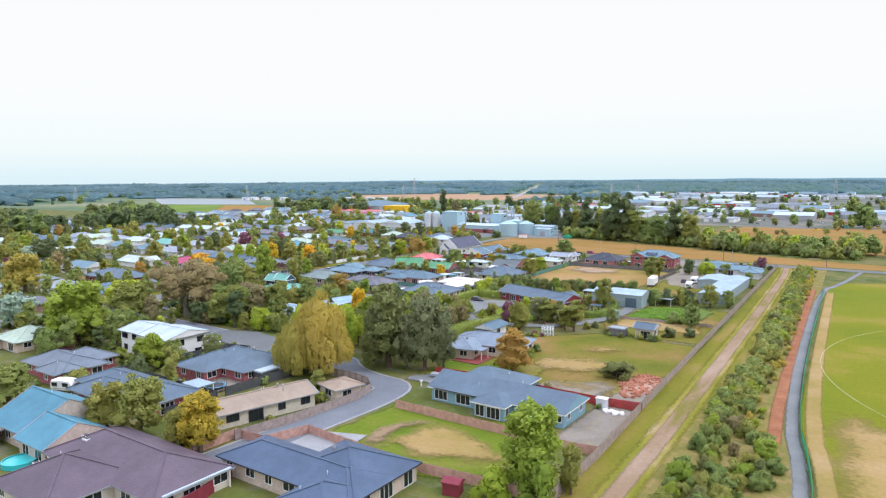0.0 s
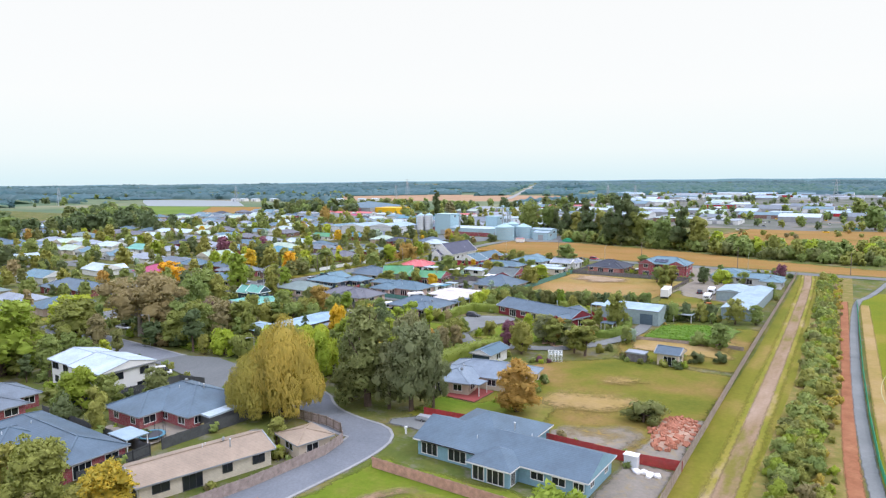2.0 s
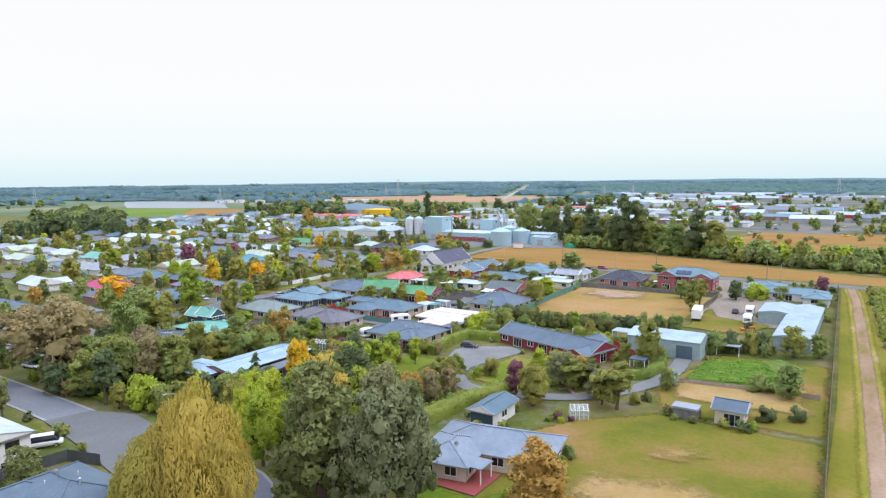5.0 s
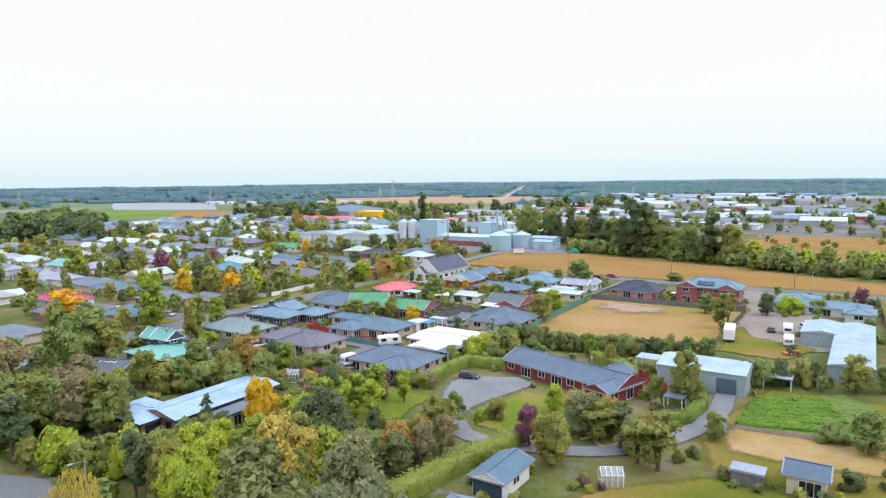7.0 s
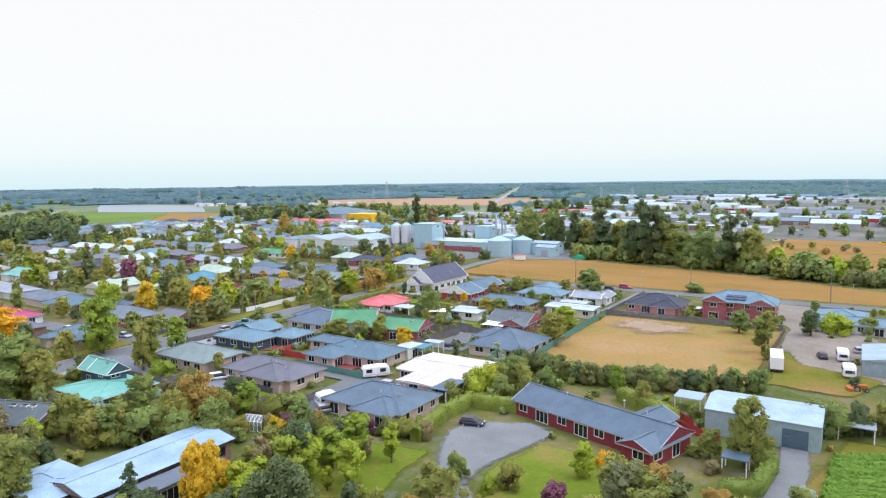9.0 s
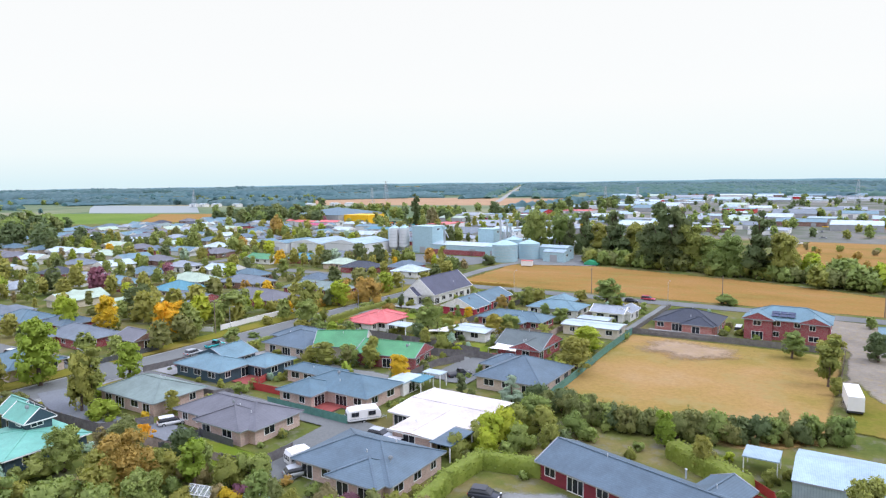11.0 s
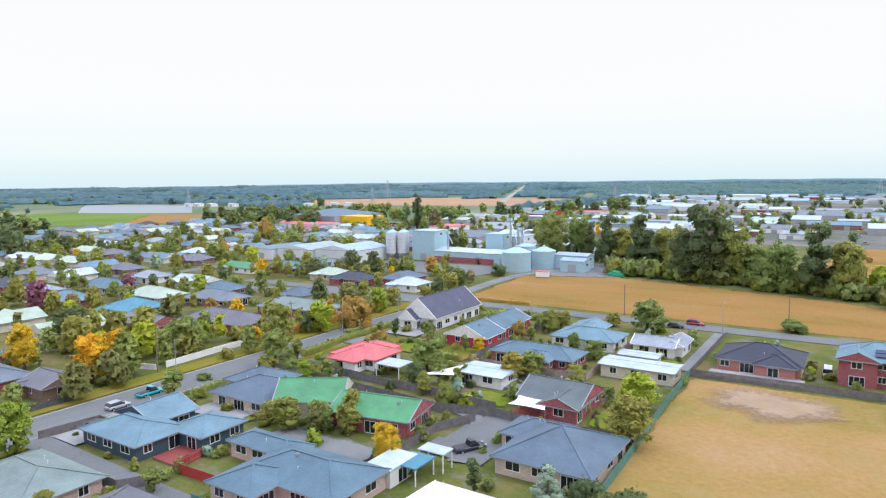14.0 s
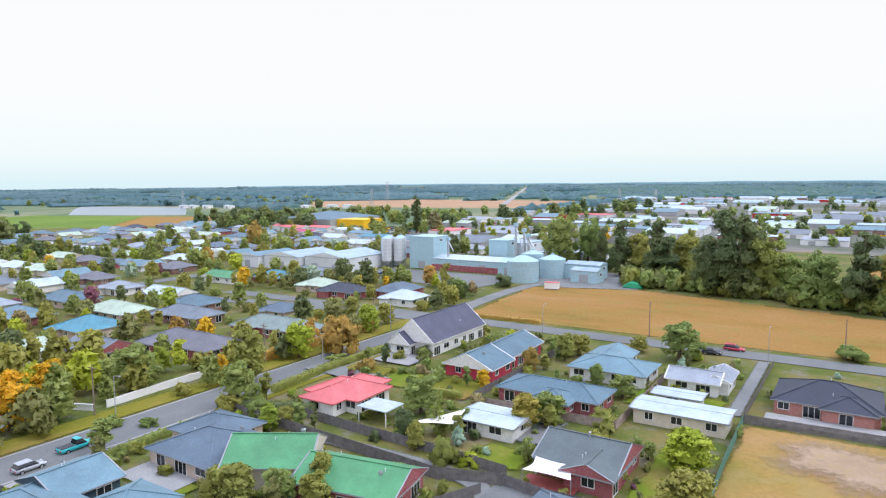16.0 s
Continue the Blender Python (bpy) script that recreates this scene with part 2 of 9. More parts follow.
ground_mat("worn_turf", [(0.3, (0.250, 0.215, 0.066)), (0.5, (0.345, 0.260, 0.110)), (0.75, (0.420, 0.315, 0.175))], 0.09, 1.5)
ground_mat("yard_grey", [(0.3, (0.228, 0.198, 0.162)), (0.7, (0.322, 0.284, 0.238))], 0.2, 2.0, (0.281, 0.226, 0.125))
ground_mat("farm_green", [(0.3, (0.12, 0.20, 0.03)), (0.7, (0.18, 0.25, 0.05))], 0.01, 0.2, feather=False)
ground_mat("yard_mixed", [(0.3, (0.09, 0.12, 0.06)), (0.46, (0.15, 0.16, 0.13)), (0.58, (0.22, 0.21, 0.20)), (0.70, (0.30, 0.22, 0.13))], 0.02, 0.4, (0.09, 0.12, 0.06), feather=False)
ground_mat("farm_tan", [(0.3, (0.384, 0.240, 0.144)), (0.7, (0.464, 0.304, 0.192))], 0.01, 0.2, feather=False)
ground_mat("crop_green", [(0.3, (0.07, 0.13, 0.03)), (0.5, (0.11, 0.19, 0.035)), (0.72, (0.22, 0.24, 0.06))], 0.45, 1.8, (0.25, 0.20, 0.11), (0.45, 2.2, 1.0))
ground_mat("belt_grass", [(0.3, (0.15, 0.16, 0.04)), (0.5, (0.23, 0.20, 0.07)), (0.72, (0.34, 0.25, 0.13))], 0.35, 1.8, (0.13, 0.16, 0.04))
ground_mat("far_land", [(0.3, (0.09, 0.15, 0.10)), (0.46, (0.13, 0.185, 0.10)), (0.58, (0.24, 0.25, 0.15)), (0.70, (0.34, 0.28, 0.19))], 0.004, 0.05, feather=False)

for _n, _c, _k in (("slate_grey", (0.118, 0.170, 0.210), "tile"), ("dark_blue_tile", (0.085, 0.125, 0.185), "tile"), ("mid_grey", (0.170, 0.205, 0.235), "tile"),
                   ("blue_grey", (0.115, 0.190, 0.232), "tile"), ("steel_blue", (0.16, 0.265, 0.310), "iron"), ("teal_iron", (0.10, 0.27, 0.34), "iron"),
                   ("purple_brown", (0.13, 0.1, 0.12), "tile"), ("beige_tile", (0.38, 0.30, 0.22), "tile"), ("white_iron", (0.54, 0.64, 0.68), "iron"), ("pale_blue_grey", (0.26, 0.32, 0.37), "iron"),
                   ("white_membrane", (0.70, 0.645, 0.63), "iron"), ("mint_iron", (0.20, 0.47, 0.38), "iron"), ("green_iron", (0.10, 0.30, 0.145), "iron"),
                   ("pale_green", (0.46, 0.56, 0.44), "iron"), ("pink_iron", (0.68, 0.19, 0.19), "iron"), ("magenta_iron", (0.46, 0.08, 0.17), "iron"),
                   ("charcoal", (0.038, 0.047, 0.066), "tile"), ("navy_tile", (0.085, 0.09, 0.13), "tile"), ("olive_grey", (0.12, 0.15, 0.15), "tile"),
                   ("light_steel", (0.40, 0.52, 0.58), "iron"), ("brown_tile", (0.160, 0.163, 0.182), "tile"), ("grey_green", (0.21, 0.27, 0.25), "tile"),
                   ("tin_grey", (0.33, 0.37, 0.41), "iron"), ("sky_iron", (0.36, 0.50, 0.60), "iron")):
    roof_mat(_n, _c, _k)
brick_mat("red_brick", (0.34, 0.070, 0.085), (0.35, 0.28, 0.25))
brick_mat("pink_brick", (0.58, 0.42, 0.36), (0.58, 0.50, 0.45))
brick_mat("tan_brick", (0.60, 0.48, 0.39), (0.6, 0.53, 0.46))
brick_mat("rose_brick", (0.46, 0.17, 0.14), (0.5, 0.38, 0.33))
brick_mat("brown_brick", (0.25, 0.14, 0.11), (0.35, 0.28, 0.25))
board_mat("blue_boards", (0.22, 0.38, 0.46))
board_mat("navy_boards", (0.052, 0.088, 0.115))
board_mat("white_boards", (0.74, 0.74, 0.72), 0.2)
board_mat("cream_boards", (0.62, 0.56, 0.46), 0.2)
board_mat("maroon_boards", (0.22, 0.035, 0.05), 0.2)
board_mat("crimson_boards", (0.45, 0.05, 0.08), 0.2)
board_mat("sage_cladding", (0.30, 0.38, 0.39), 0.3, "X")
board_mat("fence_boards", (0.36, 0.29, 0.26), 0.15, "X", 0.3)
board_mat("fence_pinkish", (0.55, 0.32, 0.25), 0.15, "X", 0.25)
board_mat("fence_grey", (0.165, 0.155, 0.155), 0.15, "X", 0.3)
board_mat("fence_red", (0.42, 0.05, 0.05), 0.15, "X", 0.2)
board_mat("fence_dark", (0.09, 0.095, 0.10), 0.15, "X", 0.2)
board_mat("fence_green", (0.10, 0.24, 0.20), 0.15, "X", 0.2)
board_mat("silo_steel", (0.37, 0.53, 0.58), 0.5, "Y", 0.1)
mottled("stucco_white", (0.76, 0.76, 0.74), 0.8, 0.06, 0.3, 4)
mottled("stucco_cream", (0.62, 0.53, 0.42), 0.8, 0.08, 0.3, 4)
mottled("trim_white", (0.80, 0.80, 0.79), 0.5, 0.05)
mottled("trim_dark", (0.05, 0.052, 0.06), 0.5, 0.1)
mottled("gutter_grey", (0.30, 0.32, 0.34), 0.5, 0.1)
mottled("post_wood", (0.24, 0.19, 0.15), 0.85, 0.25, 0.5, 5)
mottled("bark", (0.14, 0.10, 0.075), 0.9, 0.3, 0.8, 6)
mottled("pale_bark", (0.36, 0.31, 0.27), 0.9, 0.25, 0.8, 6)
mottled("tyre_rubber", (0.025, 0.025, 0.027), 0.8, 0.1)
mottled("rim_alloy", (0.5, 0.51, 0.53), 0.35, 0.05, metal=0.8)
mottled("galvanised", (0.50, 0.53, 0.55), 0.45, 0.15, metal=0.6)
mottled("red_deck", (0.30, 0.07, 0.06), 0.7, 0.2)
mottled("paint_line", (0.40, 0.39, 0.20), 0.8, 0.15)
mottled("brick_rubble", (0.48, 0.20, 0.12), 0.9, 0.4, 0.8, 5)
mottled("rubble_pale", (0.40, 0.26, 0.18), 0.9, 0.3, 0.8, 5)
mottled("green_mesh", (0.04, 0.34, 0.17), 0.6, 0.15)
mottled("teal_paint", (0.04, 0.45, 0.46), 0.3, 0.05)
mottled("rust_orange", (0.5, 0.16, 0.04), 0.6, 0.2)
mottled("yellow_paint", (0.85, 0.50, 0.02), 0.5, 0.08)
mottled("red_paint", (0.5, 0.04, 0.05), 0.5, 0.1)
mottled("pink_paint", (0.70, 0.12, 0.22), 0.5, 0.1)
mottled("wall_grey", (0.36, 0.37, 0.38), 0.8, 0.12)
mottled("wall_pale", (0.62, 0.64, 0.65), 0.8, 0.08)
mottled("sail_cloth", (0.85, 0.84, 0.82), 0.7, 0.04)
_m, _nt, _b = shader("window_glass", 0.08, 0, 0.6)
_b.inputs["Base Color"].default_value = (0.018, 0.022, 0.028, 1)
_m, _nt, _b = shader("pond_water", 0.3, 0, 0.3)
_b.inputs["Base Color"].default_value = (0.16, 0.21, 0.24, 1)
_m, _nt, _b = shader("pool_water", 0.08, 0, 0.5)
_b.inputs["Base Color"].default_value = (0.05, 0.48, 0.46, 1)
_m, _nt, _b = shader("solar_glass", 0.15, 0, 0.6)
_b.inputs["Base Color"].default_value = (0.015, 0.03, 0.08, 1)

leaf_mat("leaf_bright", (0.088, 0.128, 0.026), (0.148, 0.196, 0.040), (0.215, 0.268, 0.068))
leaf_mat("leaf_green", (0.072, 0.104, 0.038), (0.130, 0.168, 0.062), (0.198, 0.240, 0.096))
leaf_mat("leaf_olive", (0.092, 0.105, 0.034), (0.152, 0.166, 0.054), (0.228, 0.240, 0.088))
leaf_mat("leaf_dark", (0.042, 0.062, 0.032), (0.074, 0.100, 0.050), (0.118, 0.148, 0.076))
leaf_mat("leaf_cypress", (0.062, 0.076, 0.034), (0.112, 0.130, 0.055), (0.185, 0.200, 0.100))
leaf_mat("leaf_yellow", (0.190, 0.150, 0.018), (0.320, 0.240, 0.022), (0.450, 0.330, 0.030), 1.0)
leaf_mat("leaf_lime", (0.115, 0.150, 0.030), (0.200, 0.245, 0.044), (0.300, 0.340, 0.070))
leaf_mat("leaf_orange", (0.230, 0.145, 0.016), (0.365, 0.225, 0.018), (0.480, 0.315, 0.028), 1.0)
leaf_mat("leaf_brown", (0.098, 0.092, 0.050), (0.155, 0.140, 0.074), (0.230, 0.205, 0.115), 1.0, 0.35)
leaf_mat("leaf_willow", (0.150, 0.135, 0.034), (0.240, 0.208, 0.050), (0.350, 0.290, 0.078), 1.0, 0.25)
leaf_mat("leaf_purple", (0.062, 0.030, 0.045), (0.120, 0.058, 0.088), (0.210, 0.110, 0.150))
leaf_mat("leaf_blue", (0.110, 0.170, 0.145), (0.190, 0.260, 0.230), (0.290, 0.370, 0.340))
leaf_mat("leaf_rust", (0.140, 0.106, 0.034), (0.225, 0.164, 0.050), (0.315, 0.225, 0.072), 1.0, 0.35)
leaf_mat("leaf_gold", (0.125, 0.135, 0.030), (0.230, 0.205, 0.034), (0.430, 0.310, 0.030), 1.0, 0.3)
leaf_mat("leaf_gum", (0.068, 0.082, 0.040), (0.118, 0.135, 0.070), (0.190, 0.205, 0.118), 1.0, 0.35)
leaf_mat("crop_leaf", (0.055, 0.110, 0.022), (0.095, 0.165, 0.032), (0.150, 0.225, 0.050))
leaf_mat("hedge_leaf", (0.075, 0.108, 0.030), (0.128, 0.165, 0.045), (0.195, 0.235, 0.072))
# distance haze is painted into this colour: bluer than the leaves themselves
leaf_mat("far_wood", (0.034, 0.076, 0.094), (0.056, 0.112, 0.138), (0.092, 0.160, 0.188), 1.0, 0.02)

# blue base and emission imitate haze over the skyline
_m, _nt, _b = shader("skyline_haze", 1.0, 0, 0.0)
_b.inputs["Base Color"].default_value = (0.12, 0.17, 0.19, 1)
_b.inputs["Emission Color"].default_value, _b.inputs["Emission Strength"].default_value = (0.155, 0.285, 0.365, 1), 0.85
# green shifted towards blue to carry the haze of distance
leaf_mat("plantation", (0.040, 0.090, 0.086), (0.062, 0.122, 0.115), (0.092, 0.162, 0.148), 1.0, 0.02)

# ---- building kit ----
class Shape:
    """Collects faces, then makes one mesh with UVs in metres."""

    def __init__(self):
        self.v, self.f, self.mi = [], [], []

    def face(self, pts, mi=0):
        n = len(self.v)
        self.v.extend(tuple(p) for p in pts)
        self.f.append(tuple(range(n, n + len(pts))))
        self.mi.append(mi)

    def box(self, x0, y0, z0, x1, y1, z1, mi=0, m=None):
        c = [Vector((x, y, z)) for z in (z0, z1) for x, y in ((x0, y0), (x1, y0), (x1, y1), (x0, y1))]
        if m is not None:
            c = [m @ p for p in c]
        for q in ((0, 3, 2, 1), (4, 5, 6, 7), (0, 1, 5, 4), (1, 2, 6, 5), (2, 3, 7, 6), (3, 0, 4, 7)):
            self.face([c[i] for i in q], mi)

    def beam(self, a, b, w, h, mi=0):
        """A bar of width w and height h from a to b, standing on that line."""
        a, b = Vector(a), Vector(b)
        d = b - a
        side = Vector((-d.y, d.x, 0))
        side = side.normalized() * w / 2 if side.length > 1e-6 else Vector((w / 2, 0, 0))
        up = side.cross(d).normalized() * h if d.length > 1e-6 else Vector((0, 0, h))
        if up.z < 0:
            up = -up
        c = [a - side, a + side, b + side, b - side]
        t = [p + up for p in c]
        self.face(t)
        self.mi[-1] = mi
        self.face(c[::-1], mi)
        for i in range(4):
            j = (i + 1) % 4
            self.face((c[i], c[j], t[j], t[i]), mi)

    def ring(self, x, y, z0, r0, z1, r1, n=12, mi=0, caps=False):
        """A round section from (z0, r0) to (z1, r1)."""
        p = [(x + r0 * math.cos(2 * math.pi * i / n), y + r0 * math.sin(2 * math.pi * i / n), z0) for i in range(n)]
        q = [(x + r1 * math.cos(2 * math.pi * i / n), y + r1 * math.sin(2 * math.pi * i / n), z1) for i in range(n)]
        for i in range(n):
            j = (i + 1) % n
            self.face((p[i], p[j], q[j], q[i]), mi)
        if caps:
            self.face(p[::-1], mi)
            self.face(q, mi)

    def mesh(self, name, *mats, smooth=False):
        me = bpy.data.meshes.new(name)
        seen, verts, faces = {}, [], []
        for q in self.f:
            ids = []
            for i in q:
                k = tuple(round(c, 3) for c in self.v[i])
                if k not in seen:
                    seen[k] = len(verts)
                    verts.append(self.v[i])
                ids.append(seen[k])
            faces.append(ids)
        me.from_pydata(verts, [], faces)
        for k in mats:
            me.materials.append(MATS[k])
        me.polygons.foreach_set("material_index", self.mi)
        uv = me.uv_layers.new(name="metres")
        out = []
        for q in self.f:
            p = [Vector(self.v[i]) for i in q]
            n = (p[1] - p[0]).cross(p[2] - p[0])
            n = n.normalized() if n.length > 1e-9 else Vector((0, 0, 1))
            t = Vector((0, 0, 1)).cross(n)
            t = t.normalized() if t.length > 1e-3 else Vector((1, 0, 0))
            bt = n.cross(t)
            for w in p:
                out += (w.dot(t), w.dot(bt))
        uv.data.foreach_set("uv", out)
        if smooth:
            me.polygons.foreach_set("use_smooth", [True] * len(me.polygons))
        me.update()
        return me


def part(name, mesh, parent=None, m=None, label=""):
    ob = new(name, mesh)
    if parent is not None:
        ob.parent = parent
    if m is not None:
        ob.matrix_basis = m
    return tagged(ob, label)


def thing(name, m, label, category, group="", kind=""):
    ob = new(name)
    ob.empty_display_size = 0.5
    ob.matrix_basis = m
    return tagged(ob, label, category, group, kind)


def quad_mesh(name, verts, faces, *mats, normals=None, slots=None):
    """A mesh from an array of vertices and a list of arrays of three- or four-cornered faces."""
    me = bpy.data.meshes.new(name)
    faces = [np.asarray(f, np.int32) for f in (faces if isinstance(faces, list) else [faces])]
    sizes = np.concatenate([np.full(len(f), f.shape[1], np.int32) for f in faces])
    loops = np.concatenate([f.ravel() for f in faces])
    me.vertices.add(len(verts))
    me.vertices.foreach_set("co", np.asarray(verts, np.float32).ravel())
    me.loops.add(len(loops))
    me.loops.foreach_set("vertex_index", loops)
    me.polygons.add(len(sizes))
    me.polygons.foreach_set("loop_start", np.concatenate([[0], np.cumsum(sizes)[:-1]]).astype(np.int32))
    for k in mats:
        me.materials.append(MATS[k])
    if slots is not None:
        me.polygons.foreach_set("material_index", np.asarray(slots, np.int32))
    me.update(calc_edges=True)
    if normals is not None:
        me.polygons.foreach_set("use_smooth", np.ones(len(sizes), bool))
        me.normals_split_custom_set_from_vertices(np.asarray(normals, np.float32).tolist())
    return me


LAYER = [0.02]
LINES, FOOT = [], []  # road lines and house outlines, kept clear of planting


def edge_mesh(name, verts, faces, edge, mat):
    """A flat mesh whose second UV map tells how far each corner lies from the rim."""
    me = bpy.data.meshes.new(name)
    me.from_pydata(verts, [], faces)
    me.materials.append(MATS[mat])
    flat = [i for f in faces for i in f]
    uv = me.uv_layers.new(name="metres")
    uv.data.foreach_set("uv", [c for i in flat for c in verts[i][:2]])
    ev = me.uv_layers.new(name="edge")
    ev.data.foreach_set("uv", [c for i in flat for c in (edge[i], 0.0)])
    me.update()
    return me


def sheet(name, pts, mat, label, category="ground", soft=0.0, lift=None, fade=1.6):
    """A flat patch of ground; soft: how far its outline wanders, in metres; fade: the width of its ragged rim."""
    z = lift if lift is not None else LAYER[0]
    LAYER[0] += 0.004
    if sum(a[0] * b[1] - b[0] * a[1] for a, b in zip(pts, list(pts[1:]) + [pts[0]])) < 0:
        pts = pts[::-1]
    if soft:
        rng = random.Random(len(pts) * 31 + int(abs(pts[0][0]) * 10))
        out = []
        for (ax, ay), (bx, by) in zip(pts, list(pts[1:]) + [pts[0]]):
            k = max(1, int(math.hypot(bx - ax, by - ay) / 3.0))
            for i in range(k):
                f = i / k
                out.append((ax + (bx - ax) * f + rng.uniform(-soft, soft), ay + (by - ay) * f + rng.uniform(-soft, soft)))
        pts = out
    n = len(pts)
    if not soft:
        me = edge_mesh(name, [(x, y, z) for x, y in pts], [tuple(range(n))], [1.0] * n, mat)
        return tagged(new(name, me), label, category, kind="structure")
    p = np.array(pts)
    lo, hi = p.min(0) - 0.2, p.max(0) + 0.2
    step = max(0.8, min(fade * 0.6, 3.0), math.sqrt((hi - lo).prod()) / 70)
    gx, gy = np.arange(lo[0], hi[0] + step, step), np.arange(lo[1], hi[1] + step, step)
    q = np.stack(np.meshgrid(gx, gy), -1).reshape(-1, 2)
    dist, inside = np.full(len(q), 1e9), np.zeros(len(q), bool)
    for a, b in zip(p, np.roll(p, -1, 0)):
        ab = b - a
        k = np.clip(((q - a) @ ab) / max(1e-9, ab @ ab), 0, 1)
        dist = np.minimum(dist, np.linalg.norm(q - a - k[:, None] * ab, axis=1))
        if a[1] != b[1]:
            inside ^= ((a[1] > q[:, 1]) != (b[1] > q[:, 1])) & (q[:, 0] < (b[0] - a[0]) * (q[:, 1] - a[1]) / (b[1] - a[1]) + a[0])
    edge = np.where(inside, np.clip(dist / fade, 0, 1), 0.0)
    w = len(gx)
    ids, faces = {}, []
    for j in range(len(gy) - 1):
        for i in range(w - 1):
            c = (j * w + i, j * w + i + 1, (j + 1) * w + i + 1, (j + 1) * w + i)
            if any(inside[k] for k in c):
                faces.append(tuple(ids.setdefault(k, len(ids)) for k in c))
    keep = sorted(ids, key=ids.get)
    me = edge_mesh(name, [(float(q[k][0]), float(q[k][1]), z) for k in keep], faces, [float(edge[k]) for k in keep], mat)
    return tagged(new(name, me), label, category, kind="structure")


def offset_line(pts, d):
    out = []
    for i, p in enumerate(pts):
        a, b = pts[max(0, i - 1)], pts[min(len(pts) - 1, i + 1)]
        dx, dy = b[0] - a[0], b[1] - a[1]
        k = math.hypot(dx, dy)
        out.append((p[0] - dy / k * d, p[1] + dx / k * d))
    return out


def smooth_line(pts, step=3.0):
    """Rounds the corners of a line of points."""
    for _ in range(2):
        out = [pts[0]]
        for a, b in zip(pts, pts[1:]):
            out += [(a[0] * 0.75 + b[0] * 0.25, a[1] * 0.75 + b[1] * 0.25), (a[0] * 0.25 + b[0] * 0.75, a[1] * 0.25 + b[1] * 0.75)]
        pts = out + [pts[-1]]
    return pts


def ribbon(name, pts, width, mat, label, category="road", kerb=False, fade=0.8):
    pts = smooth_line(pts) if len(pts) > 2 else pts
    if category in ("road", "driveway", "path", "track"):
        LINES.append((pts, width / 2))
    z = LAYER[0]
    LAYER[0] += 0.004
    f = min(fade, width * 0.3)
    cols = [offset_line(pts, d) for d in (-width / 2, -width / 2 + f, width / 2 - f, width / 2)]
    n = len(pts)
    verts = [(*p, z) for c in cols for p in c]
    faces = [(c * n + i, c * n + i + 1, (c + 1) * n + i + 1, (c + 1) * n + i) for c in range(3) for i in range(n - 1)]
    ob = tagged(new(name, edge_mesh(name, verts, faces, [0.0] * n + [1.0] * 2 * n + [0.0] * n, mat)), label, category, kind="structure")
    if kerb:
        k = Shape()
        for side in (width / 2, -width / 2):
            line = offset_line(pts, side)
            for a, b in zip(line, line[1:]):
                k.beam((*a, 0.0), (*b, 0.0), 0.45, 0.15)
        part("kerb", k.mesh("kerb", "concrete"), ob, None, "pale concrete kerb")
    return ob


# ---- houses ----
PANES = {}


def window_meshes(w, h, frame_mat):
    key = (round(w, 1), round(h, 1), frame_mat)
    if key not in PANES:
        s, g = Shape(), Shape()
        t = 0.09
        s.box(-w / 2, -0.02, 0, w / 2, 0.07, t)
        s.box(-w / 2, -0.02, h - t, w / 2, 0.07, h)
        s.box(-w / 2, -0.02, t, -w / 2 + t, 0.07, h - t)
        s.box(w / 2 - t, -0.02, t, w / 2, 0.07, h - t)
        for i in range(1, max(2, round(w / 0.9))):
            x = -w / 2 + w * i / max(2, round(w / 0.9))
            s.box(x - 0.035, -0.02, t, x + 0.035, 0.06, h - t)
        g.box(-w / 2 + t, -0.01, t, w / 2 - t, 0.02, h - t)
        PANES[key] = s.mesh("window_frame", frame_mat), g.mesh("pane", "window_glass")
    return PANES[key]


def add_window(house, x, y, z, out_deg, w, h, frame_mat, name="window"):
    fr, gl = window_meshes(w, h, frame_mat)
    win = part(name, fr, house, pose(x, y, z, 0, 0, out_deg - 90))
    part("pane", gl, win, None)
    return win


